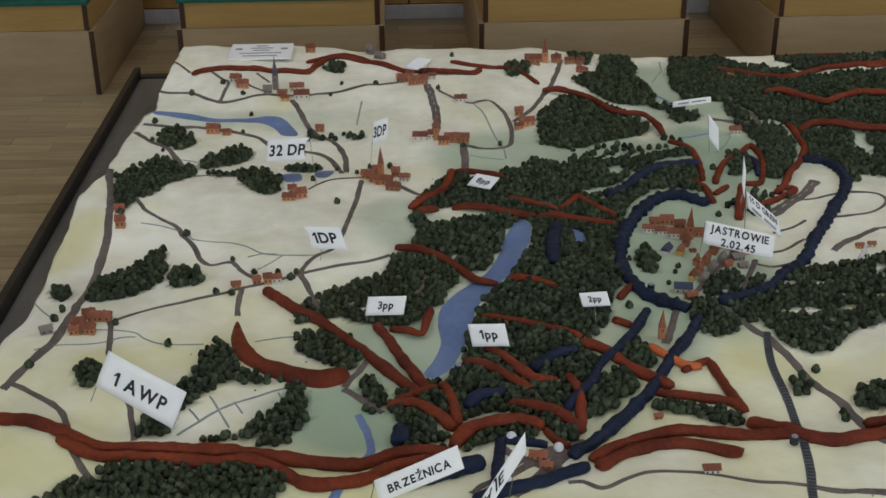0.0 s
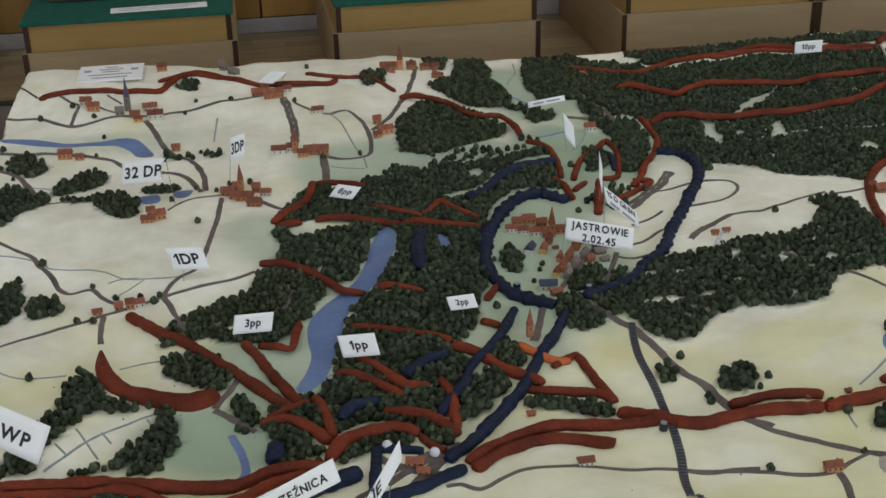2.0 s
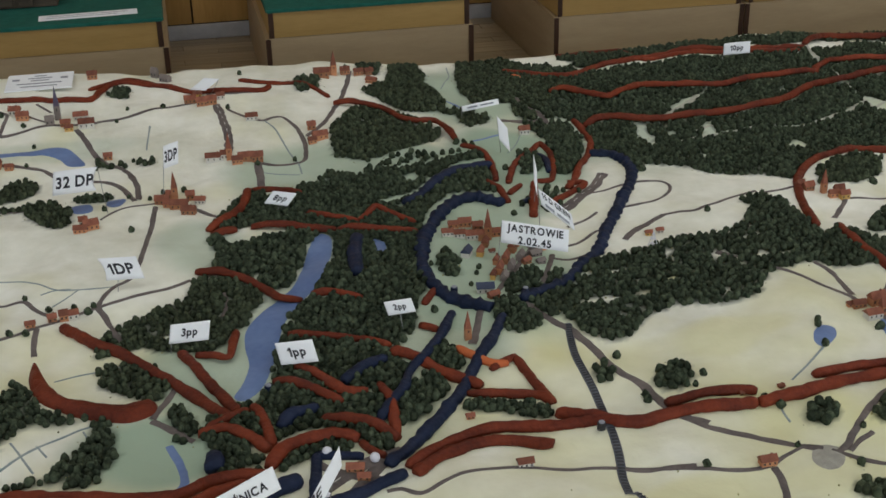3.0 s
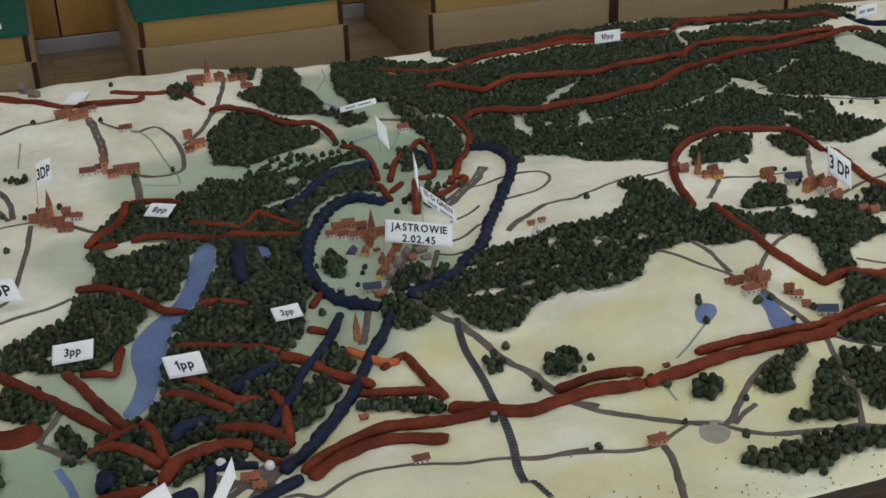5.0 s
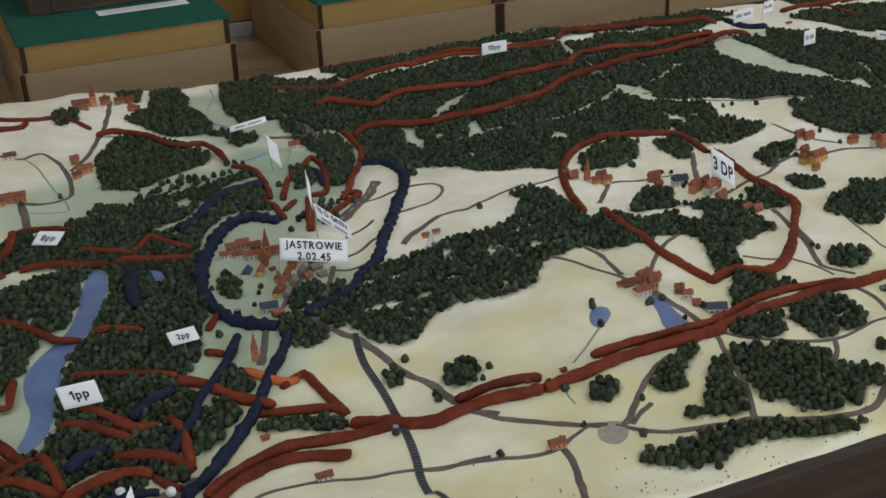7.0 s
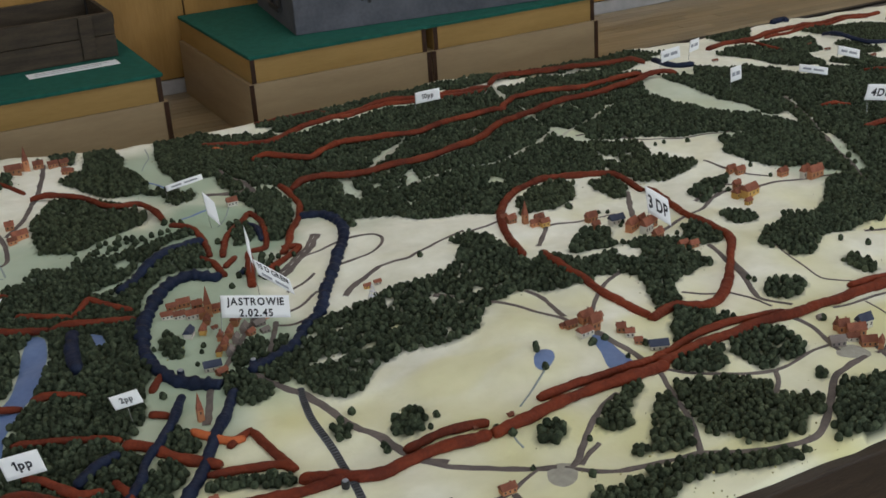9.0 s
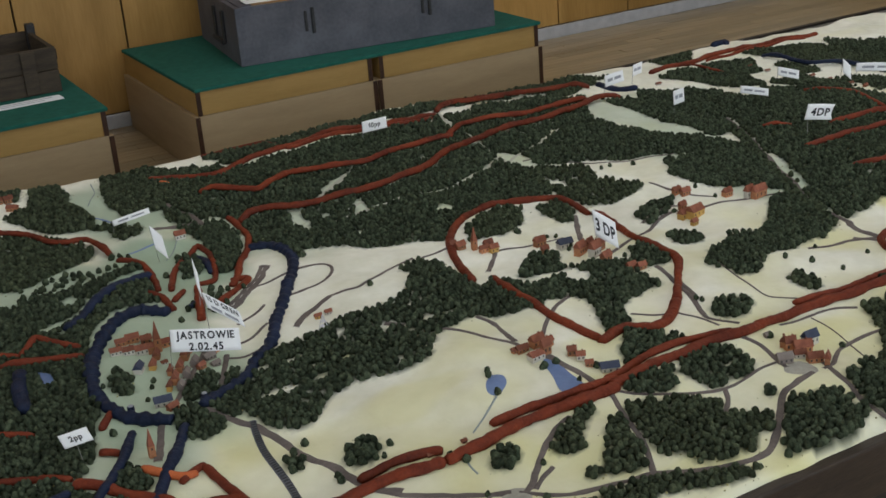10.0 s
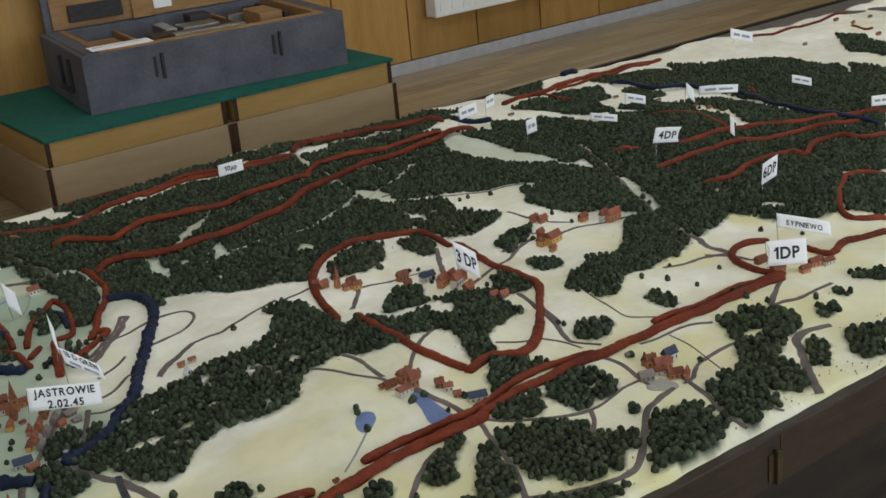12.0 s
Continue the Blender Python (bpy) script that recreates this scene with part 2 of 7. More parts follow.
def felt(x0, x1):
    e = empty("felt_cover", 0, 0, 0, "dark green felt cover laid over a plinth", "cloth", "felt covers")
    part("cloth", box(x0, x1, 4.312, 5.23, 0.3335, 0.339, 0.002), M_felt, e)
    part("front_hem", box(x0, x1, 4.3085, 4.3118, 0.326, 0.3375, 0.0012), M_felt, e)
    part("side_hem", box(x0 - 0.0035, x0 - 0.0003, 4.312, 5.23, 0.327, 0.3375, 0.0012), M_felt, e)
    part("side_hem", box(x1 + 0.0003, x1 + 0.0035, 4.312, 5.23, 0.327, 0.3375, 0.0012), M_felt, e)


for a, b in ((-1.13, -0.395), (-0.087, 0.618), (0.972, 1.702), (2.027, 3.54)):
    felt(a, b)


# ---- parquet: oak strips laid in rows ----
STRIP_L, STRIP_W = 0.42, 0.07
strip_meshes = []
for k in range(4):
    bm = box(0, STRIP_L - 0.0015, 0, STRIP_W - 0.0015, -0.004, 0.0 - 0.0004 * k)
    me = bpy.data.meshes.new("parquet_strip")
    bm.to_mesh(me)
    bm.free()
    me.materials.append(M_floor_wood)
    strip_meshes.append(me)
rest = bmesh.new()
laid = 0
for j in range(int((Y1 - Y0) / STRIP_W)):
    y = Y1 - (j + 1) * STRIP_W
    x = X0 + 0.14 * (j % 3) - 0.3
    while x < X1:
        seen = y > 1.4 and (x < -0.3 or y > 3.42) and -1.6 < x < 5.6 and x + STRIP_L < X1
        if seen and laid < 300 and (x < 0.1 or (y > 4.0 and x < 2.2) or x > 3.3):
            ob = new("parquet_strip", strip_meshes[(j * 7 + int(x * 10)) % 4])
            ob.location = (x, y, 0)
            ob.parent = floor_ob
            laid += 1
        elif x + STRIP_L > X0 + 0.01 and y > Y0:
            box(max(x, X0), min(x + STRIP_L - 0.0015, X1), y, y + STRIP_W - 0.0015, -0.004, -0.0003 * ((j + int(x * 9)) % 3), bm=rest)
        x += STRIP_L
tagged(part("parquet_strips", rest, M_floor_rest, floor_ob), kind="stuff")

# ---- ceiling fittings: out of view, added to house the fill lamps ----
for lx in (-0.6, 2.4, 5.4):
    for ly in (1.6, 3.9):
        e = empty("ceiling_light", 0, 0, 0, "assumed long white fluorescent ceiling fitting, unseen", "ceiling light", "ceiling lights")
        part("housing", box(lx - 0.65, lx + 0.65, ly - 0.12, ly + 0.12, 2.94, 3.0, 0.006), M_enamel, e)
# south window frames, added out of view around the daylight lamps
for wx in (-1.0, 2.2, 5.4):
    e = empty("window_1", 0, 0, 0, "unseen tall white-framed window of the hall", "window", kind="structure")
    for a, b, c, d in ((-0.9, -0.84, 1.0, 2.8), (0.84, 0.9, 1.0, 2.8), (-0.84, 0.84, 1.0, 1.06), (-0.84, 0.84, 2.74, 2.8), (-0.03, 0.03, 1.06, 2.74)):
        part("frame", box(wx + a, wx + b, Y0 - 0.14, Y0 - 0.08, c, d, 0.004), M_enamel, e)


# west window frames, also out of view
for wy in (0.4, 3.2):
    e = empty("window_1", 0, 0, 0, "unseen tall white-framed window of the hall", "window", kind="structure")
    for a, b, c, d in ((-0.9, -0.84, 1.0, 2.8), (0.84, 0.9, 1.0, 2.8), (-0.84, 0.84, 1.0, 1.06), (-0.84, 0.84, 2.74, 2.8), (-0.03, 0.03, 1.06, 2.74)):
        part("frame", box(X0 - 0.14, X0 - 0.08, wy + a, wy + b, c, d, 0.004), M_enamel, e)


# ---- what stands on the plinths ----
def chest():
    """Open grey military chest with its lid leaning on the wall."""
    e = empty("open_chest", 2.289, 4.51, 0.3392, "open grey-painted wooden chest with bare wood inside", "chest")
    e.rotation_euler = (0, 0, radians(-6.9))
    L, D, H, t = 1.083, 0.68, 0.225, 0.022
    part("front_board", box(0, L, 0, t, 0, H, 0.004), M_chest, e)
    part("back_board", box(0, L, D - t, D, 0, H, 0.004), M_chest, e)
    part("side_board", box(0.0005, t, t, D - t, 0, H - 0.001, 0.003), M_chest, e)
    part("side_board", box(L - t, L - 0.0005, t, D - t, 0, H - 0.001, 0.003), M_chest, e)
    part("bottom_board", box(t, L - t, t, D - t, 0.002, 0.02), M_chest_wood, e)
    part("inner_lining", box(0.10, L - 0.10, t, t + 0.03, 0.02, H + 0.006, 0.002), M_chest_wood, e, "bare wooden inner rim")
    part("inner_lining", box(0.075, 0.10, t, D - t, 0.02, H + 0.004, 0.002), M_chest_wood, e, "bare wooden inner rim")
    part("inner_lining", box(L - 0.10, L - 0.075, t, D - t, 0.02, H + 0.004, 0.002), M_chest_wood, e, "bare wooden inner rim")
    for x0, x1, y0, y1, z in ((t, 0.075, t, D - t, H), (L - 0.075, L - t, t, D - t, H)):
        part("corner_cover", box(x0, x1, y0, y1, z - 0.012, z + 0.002, 0.002), M_chest, e)
    for x in (0.27, 0.76):
        part("latch", box(x, x + 0.011, -0.008, 0.0, 0.10, 0.18, 0.003), M_dark, e, "dark iron latch")
        part("latch", box(x + 0.028, x + 0.04, -0.012, 0.0, 0.09, 0.19, 0.003), M_dark, e, "dark iron latch")
    part("handle", box(-0.012, 0, 0.2, 0.22, 0.06, 0.19, 0.003), M_dark, e, "dark side handle")
    part("handle", box(-0.012, 0, 0.34, 0.36, 0.06, 0.19, 0.003), M_dark, e, "dark side handle")
    part("handle", box(-0.02, -0.006, 0.2, 0.36, 0.055, 0.072, 0.003), M_dark, e, "dark side handle")
    for k in range(3):
        part("divider", box(0.3 + k * 0.22, 0.315 + k * 0.22, t + 0.03, D - t, 0.02, H - 0.03 - 0.02 * (k % 2), 0.002), M_chest_wood, e)
    part("tray", box(0.12, 0.29, 0.2, 0.6, 0.05, H - 0.05, 0.004), M_chest_wood, e)
    part("metal_rail", box(0.42, 0.72, 0.16, 0.2, H - 0.03, H - 0.005, 0.003), M_metal, e, "grey metal bar")
    part("metal_rail", box(0.4, 0.7, 0.24, 0.3, H - 0.05, H - 0.02, 0.003), M_metal, e, "grey metal bar")
    for k, (bx, by, bw, bd, bh) in enumerate(((0.34, 0.2, 0.12, 0.1, 0.05), (0.52, 0.36, 0.16, 0.12, 0.04), (0.8, 0.2, 0.1, 0.2, 0.07), (0.86, 0.45, 0.1, 0.12, 0.05), (0.16, 0.12, 0.1, 0.06, 0.03))):
        part("inset_block", box(bx, bx + bw, by, by + bd, 0.1, H - 0.06 + bh, 0.004), (M_crate, M_metal, M_chest_wood)[k % 3], e)
    for k, (bx, by, bw, bd) in enumerate(((0.44, 0.34, 0.05, 0.2), (0.56, 0.2, 0.14, 0.025), (0.6, 0.5, 0.09, 0.1), (0.74, 0.42, 0.09, 0.03), (0.86, 0.3, 0.03, 0.24), (0.91, 0.2, 0.02, 0.34))):
        part("tool", box(bx, bx + bw, by, by + bd, 0.12, H - 0.012 + 0.006 * (k % 3), 0.004), (M_metal, M_crate, M_dark)[k % 3], e)
    lid = part("lid", box(0.03, L - 0.03, D + 0.002, D + 0.03, H - 0.02, H + 0.62, 0.004), M_chest, e, "raised lid")
    part("lid_lining", box(0.06, L - 0.06, D - 0.012, D + 0.0015, H + 0.005, H + 0.58, 0.003), M_chest_wood, lid, "worn bare wood lining")
    part("lid_fitting", box(0.13, 0.36, D - 0.03, D - 0.0125, H + 0.03, H + 0.1, 0.003), M_dark, lid)
    part("lid_paper", box(0.5, 0.58, D - 0.014, D - 0.0125, H + 0.03, H + 0.2), M_paper, lid, "white paper slip")
    part("lid_board", box(0.4, 0.49, D - 0.03, D - 0.0125, H + 0.005, H + 0.25, 0.003), M_chest_wood, lid)


chest()


def slip(x, y, z, w, d, turn, bars=2):
    e = empty("caption_slip", x, y, z, "long white paper caption slip with faint writing", "paper slip", "caption slips")
    e.rotation_euler = (0, 0, radians(turn))
    part("paper", box(-w / 2, w / 2, -d / 2, d / 2, 0, 0.0012), M_paper, e)
    for k in range(bars):
        yy = d * (0.18 - 0.34 * k)
        part("writing", box(-w * 0.42, w * (0.4 - 0.1 * k), yy - d * 0.035, yy + d * 0.035, 0.0012, 0.0016), M_greyink, e, "faint line of writing")


slip(1.45, 4.59, 0.3395, 0.33, 0.075, 1)
slip(2.472, 4.568, 0.3392 + 0.2316, 0.24, 0.1, -6.9, 1)
slip(0.37, 4.415, 0.3395, 0.33, 0.07, 3)


def crate(x0, x1, y0, y1, h, name="weathered_crate"):
    e = empty(name, x0, y0, 0.3395, "old weathered brown wooden crate standing open on felt", "crate", "old crates")
    L, D, t = x1 - x0, y1 - y0, 0.018
    for k in range(2):
        z0, z1 = k * h / 2 + 0.001, (k + 1) * h / 2 - 0.002
        part("plank", box(0, L, 0, t, z0, z1, 0.003), M_crate, e)
        part("plank", box(0, L, D - t, D, z0, z1, 0.003), M_crate, e)
        part("plank", box(0, t, t, D - t, z0, z1, 0.003), M_crate, e)
        part("plank", box(L - t, L, t, D - t, z0, z1, 0.003), M_crate, e)
    part("bottom", box(t, L - t, t, D - t, 0, 0.012), M_crate, e)
    part("batten", box(L - 0.13, L - 0.08, -0.012, -0.0005, 0.01, h - 0.005, 0.002), M_crate, e)
    part("batten", box(0.08, 0.13, -0.012, -0.0005, 0.01, h - 0.005, 0.002), M_crate, e)
    part("handle_block", box(L, L + 0.03, D * 0.3, D * 0.75, h * 0.55, h * 0.8, 0.004), M_crate, e)
    part("hinge", box(L - 0.02, L + 0.012, D - 0.06, D - 0.02, h * 0.5, h + 0.03, 0.003), M_dark, e, "dark iron hinge")


crate(1.06, 1.64, 4.68, 5.1, 0.17)
crate(-0.02, 0.26, 4.58, 4.95, 0.12)

# ---- radiator on the panelled wall ----
rad = empty("wall_radiator", 0, 0, 0, "white enamelled panel radiator fixed to the wall", "radiator")
part("body", box(4.40, 6.2, 5.17, 5.262, 0.27, 0.75, 0.012), M_enamel, rad)
for k in range(24):
    part("rib", box(4.43 + k * 0.0735, 4.47 + k * 0.0735, 5.1655, 5.1695, 0.30, 0.72, 0.0015), M_enamel, rad)
for xx in (4.7, 5.9):
    part("bracket", box(xx, xx + 0.03, 5.262, 5.282, 0.35, 0.65), M_metal, rad)


# ---- shape of the relief ----
ZM = 0.385


def smooth(v, a, b):
    t = min(1.0, max(0.0, (v - a) / (b - a)))
    return t * t * (3 - 2 * t)


def height(x, y):
    """Height of the painted relief over the floor."""
    h = ZM + 0.05 * smooth(y, 2.5, 3.35) * (1 - smooth(x, 0.7, 1.7)) - 0.05 * smooth(x, 2.6, 5.2) * smooth(y, 1.9, 3.3)
    h += 0.009 * math.sin(3.1 * x + 1.3) * math.cos(3.7 * y + 0.5)
    h += 0.008 * math.sin(7.3 * x + 2 * y) * math.sin(6.1 * y - 1.7 * x + 1) + 0.003 * math.sin(13 * x - 4 * y) * math.cos(12 * y + 3 * x)
    h += 0.0048 * math.sin(27 * x + 9 * y) * math.sin(23 * y - 8 * x + 2) + 0.0012 * math.sin(47 * x - 21 * y + 1) * math.sin(39 * y + 25 * x)
    for cx, cy, r, a in HILLS:
        d = ((x - cx) ** 2 + (y - cy) ** 2) / (r * r)
        if d < 6:
            h += a * math.exp(-d)
    return h


HILLS = [(0.12, 2.42, 0.18, 0.018), (0.1, 1.85, 0.2, 0.015), (0.3, 3.15, 0.2, 0.012), (0.95, 3.0, 0.25, 0.012), (0.5, 2.35, 0.25, 0.012),
         (1.75, 1.75, 0.22, 0.014), (1.1, 1.3, 0.2, 0.012), (3.05, 1.75, 0.1, 0.03), (2.0, 2.35, 0.2, 0.01)]


# ---- the relief board ----
MX0, MX1, MY0, MY1 = -0.012, 5.9, 1.168, 3.345
NX, NY = 560, 212


def on(x, y, up=0.0):
    return Vector((x, y, height(x, y) + up))


EDGE = [(1.1, 0.02), (1.8, 0.007), (1.9, 0.022), (2.03, 0.014), (2.15, 0.0), (2.37, -0.006), (2.46, -0.012), (2.53, 0.01), (2.56, 0.027), (2.6, 0.023), (2.72, 0.026), (2.82, 0.038), (2.905, 0.05), (2.925, 0.074), (3.03, 0.07), (3.13, 0.081), (3.4, 0.09)]


def left_edge(y):
    for (a, p), (b, q) in zip(EDGE, EDGE[1:]):
        if a <= y <= b:
            return p + (q - p) * (y - a) / (b - a) + 0.003 * noise.noise((y * 30, 3, 1))
    return 0.02


def relief():
    xs = [MX0 + (MX1 - MX0) * i / NX for i in range(NX + 1)]
    ys = [MY0 + (MY1 - MY0) * j / NY for j in range(NY + 1)]
    verts = [(max(x, left_edge(y)) if i < 12 and x < left_edge(y) else x, y + 0.005 * noise.noise((x * 14, 7, 2)) * (j in (0, NY)), min(height(x, y), 0.379 + (y - MY0) * 0.9)) for j, y in enumerate(ys) for i, x in enumerate(xs)]
    w = NX + 1
    faces = [(j * w + i, j * w + i + 1, j * w + i + 1 + w, j * w + i + w) for j in range(NY) for i in range(NX)]
    # skirt down to the tray
    ring = list(range(w)) + [j * w + NX for j in range(1, NY + 1)] + [NY * w + i for i in range(NX - 1, -1, -1)] + [j * w for j in range(NY - 1, 0, -1)]
    base = len(verts)
    verts += [(verts[k][0], verts[k][1], 0.32) for k in ring]
    m = len(ring)
    faces += [(ring[(q + 1) % m], ring[q], base + q, base + (q + 1) % m) for q in range(m)]
    me = bpy.data.meshes.new("relief_terrain")
    me.from_pydata(verts, [], faces)
    me.materials.append(M_land)
    mea, stw = me.attributes.new("meadow", "FLOAT", "POINT"), me.attributes.new("straw", "FLOAT", "POINT")
    mv, sv = np.zeros(len(verts), np.float32), np.zeros(len(verts), np.float32)
    for q, (x, y, z) in enumerate(verts):
        mv[q], sv[q] = meadow(x, y), straw(x, y)
    me.attributes.new("wood_gap_shade", "FLOAT", "POINT")
    mea.data.foreach_set("value", mv), stw.data.foreach_set("value", sv)
    for p in me.polygons:
        p.use_smooth = True
    return me


def bumpy(x, y, f, s):
    return noise.noise((x * f, y * f, s))


def meadow(x, y):
    m = 0.0
    for cx, cy, rx, ry, k in GREENS:
        d = ((x - cx) / rx) ** 2 + ((y - cy) / ry) ** 2
        m = max(m, k * (1 - smooth(d + 0.35 * bumpy(x, y, 7, 4), 0.5, 1.5)))
    return m


def straw(x, y):
    s = 0.6 * (1 - smooth(y + 0.2 * bumpy(x, y, 3, 9), 1.4, 2.3)) + 0.06 * smooth(x, 1.2, 2.2) * (1 - smooth(x, 2.6, 3.4))
    s = 0.8 * s - 0.05 + 0.5 * bumpy(x, y, 4.5, 2) + 0.35 * bumpy(x, y, 12, 6)
    for cx, cy, rx, ry, k in STRAWS:
        d = ((x - cx) / rx) ** 2 + ((y - cy) / ry) ** 2
        s = max(s, k * (1 - smooth(d + 0.9 * bumpy(x, y, 9, 5), 0.1, 1.6)))
    return max(0.0, min(0.9, s))


STRAWS = [(1.51, 1.91, 0.10, 0.05, 0.8), (1.54, 1.71, 0.12, 0.05, 0.6), (1.67, 1.35, 0.05, 0.07, 0.8), (1.52, 1.29, 0.20, 0.05, 0.6), (1.28, 1.30, 0.25, 0.05, 0.7), (0.01, 2.25, 0.07, 0.16, 0.7), (0.14, 1.48, 0.12, 0.08, 0.8), (0.23, 1.74, 0.10, 0.05, 0.7), (0.31, 1.73, 0.08, 0.05, 0.6), (1.61, 1.41, 0.07, 0.05, 0.9), (1.78, 1.26, 0.12, 0.04, 0.8), (2.23, 1.45, 0.12, 0.06, 0.8), (1.93, 1.66, 0.12, 0.05, 0.7), (2.88, 1.85, 0.05, 0.07, 0.9), (1.41, 1.68, 0.20, 0.07, 0.6), (0.98, 1.52, 0.30, 0.03, 0.5), (0.37, 1.95, 0.10, 0.06, 0.5), (2.37, 1.41, 0.05, 0.10, 0.5), (2.58, 1.80, 0.10, 0.10, 0.7)]
GREENS = [(0.68, 1.80, 0.14, 0.16, 0.8), (0.56, 1.58, 0.12, 0.11, 1.0), (0.66, 2.27, 0.09, 0.12, 0.6), (1.38, 3.05, 0.2, 0.22, 0.85), (1.36, 2.56, 0.16, 0.22, 1.0), (0.95, 2.62, 0.22, 0.14, 0.75),
          (1.15, 2.08, 0.2, 0.3, 0.9), (1.12, 2.48, 0.26, 0.2, 0.85), (1.3, 2.35, 0.14, 0.12, 0.85), (0.98, 2.3, 0.14, 0.1, 0.8), (1.06, 1.86, 0.14, 0.16, 0.7), (1.07, 2.62, 0.2, 0.13, 0.8), (0.85, 1.9, 0.2, 0.4, 0.6), (0.3, 2.86, 0.25, 0.05, 0.35), (2.8, 2.95, 0.4, 0.12, 0.4), (2.85, 2.72, 0.1, 0.28, 0.55), (2.75, 2.3, 0.12, 0.4, 0.7), (1.9, 2.85, 0.6, 0.4, 0.6)]
board = empty("relief_map_board", 0, 0, 0, "large painted plaster relief map in a dark wooden frame", "relief map")
terrain = new("terrain", relief())
terrain.parent = board
part("tray", box(-0.068, MX1 + 0.08, MY0 + 0.004, 3.471, 0.285, 0.322, 0.003), M_ledge, board)
part("frame_lip", box(-0.085, -0.068, MY0, 3.495, 0.27, 0.349, 0.003), M_rim, board)
part("frame_lip", box(-0.068, MX1 + 0.08, 3.471, 3.495, 0.27, 0.33, 0.003), M_rim, board)
part("apron", box(-0.085, MX1 + 0.08, MY0 - 0.02, MY0 + 0.003, 0.28, 0.377, 0.004), M_apron, board)
part("base", box(-0.04, MX1 + 0.04, MY0 - 0.008, MY1 - 0.1, 0.0, 0.285, 0.004), M_rim, board)
for bx in (2.1, 4.1):
    part("hinge_plate", box(bx, bx + 0.035, MY0 - 0.0235, MY0 - 0.0205, 0.295, 0.345, 0.001), M_brass, board, "worn brass plate")
    part("seam_strip", box(bx + 0.03, bx + 0.034, MY0 - 0.0215, MY0 - 0.0203, 0.347, 0.372, 0.0004), M_brass, board, "worn brass seam")
    part("hinge_knuckle", box(bx + 0.012, bx + 0.022, MY0 - 0.031, MY0 - 0.0235, 0.288, 0.352, 0.002), M_brass, board, "worn brass knuckle")


# ---- makers for what lies on the relief ----
TAKEN = {}
CELL = 0.02


def take(x, y, r):
    TAKEN.setdefault((int(x // CELL), int(y // CELL)), []).append((x, y, r))


def free(x, y, r):
    cx, cy = int(x // CELL), int(y // CELL)
    for a in range(cx - 2, cx + 3):
        for b in range(cy - 2, cy + 3):
            for px_, py_, pr in TAKEN.get((a, b), ()):
                if (x - px_) ** 2 + (y - py_) ** 2 < (r + pr) ** 2:
                    return False
    return True


def spline(pts, step=0.006):
    """A smooth way through the points, in even steps."""
    p = [Vector(q) for q in pts]
    p = [p[0] * 2 - p[1]] + p + [p[-1] * 2 - p[-2]]
    out = []
    for i in range(1, len(p) - 2):
        n = max(2, int((p[i + 1] - p[i]).length / step))
        for k in range(n):
            t = k / n
            out.append(0.5 * (2 * p[i] + (p[i + 1] - p[i - 1]) * t + (2 * p[i - 1] - 5 * p[i] + 4 * p[i + 1] - p[i + 2]) * t * t + (3 * p[i] - p[i - 1] - 3 * p[i + 1] + p[i + 2]) * t ** 3))
    out.append(p[-2])
    return out


def inside_board(v):
    return MX0 + 0.002 < v.x < MX1 - 0.002 and MY0 + 0.002 < v.y < MY1 - 0.002


def side_of(w, i):
    a, b = w[max(0, i - 1)], w[min(len(w) - 1, i + 1)]
    d = (b - a).normalized()
    return Vector((-d.y, d.x))


def pydata(name, verts, faces, mat, parent=None, label="", shade=True):
    me = bpy.data.meshes.new(name)
    me.from_pydata([tuple(v) for v in verts], [], faces)
    me.materials.append(mat)
    if shade:
        me.polygons.foreach_set("use_smooth", [True] * len(me.polygons))
    ob = new(name, me)
    if parent is not None:
        ob.parent = parent
    if label:
        ob["label"] = label
    return ob


def ribbon(name, pts, width, mat, lift, label="", ragged=0.4):
    w = [v for v in spline(pts, 0.007) if inside_board(v)]
    if len(w) < 3:
        return None, w
    verts, faces, across = [], [], 4
    for i, v in enumerate(w):
        s = side_of(w, i)
        for k in range(across + 1):
            f = k / across - 0.5
            q = v + s * width * f * (1 + ragged * noise.noise((v.x * 40, v.y * 40, 3 + (k > 2))))
            verts.append(on(q.x, q.y, lift if 0 < k < across else 0.0002))
        take(v.x, v.y, width * 0.42)
    n = across + 1
    faces = [(i * n + k, i * n + k + 1, i * n + n + k + 1, i * n + n + k) for i in range(len(w) - 1) for k in range(across)]
    faces = [f[::-1] for f in faces]
    return pydata(name, verts, faces, mat, board, label), w


def road(pts, width):
    ob, w = ribbon("road", pts, width * 1.15, M_road, 0.0016, "brown-grey painted road")
    if ob and width >= 0.016:
        verts, faces = [], []
        for i in range(2, len(w) - 4, 5):
            s = side_of(w, i) * 0.0008
            b = len(verts)
            for q in (w[i] - s, w[i] + s, w[i + 2] + s, w[i + 2] - s):
                verts.append(on(q.x, q.y, 0.0026))
            faces.append((b + 3, b + 2, b + 1, b))
        pydata("lane_marking", verts, faces, M_mark, board, "broken white centre line", False)["kind"] = "stuff"


def track(pts, width):
    ribbon("track", pts, width, M_track, 0.0012, "pale narrow track")


def stream(pts, width):
    ribbon("stream", pts, width, M_water if width > 0.006 else M_brook, 0.0012, "blue painted stream", 0.3)


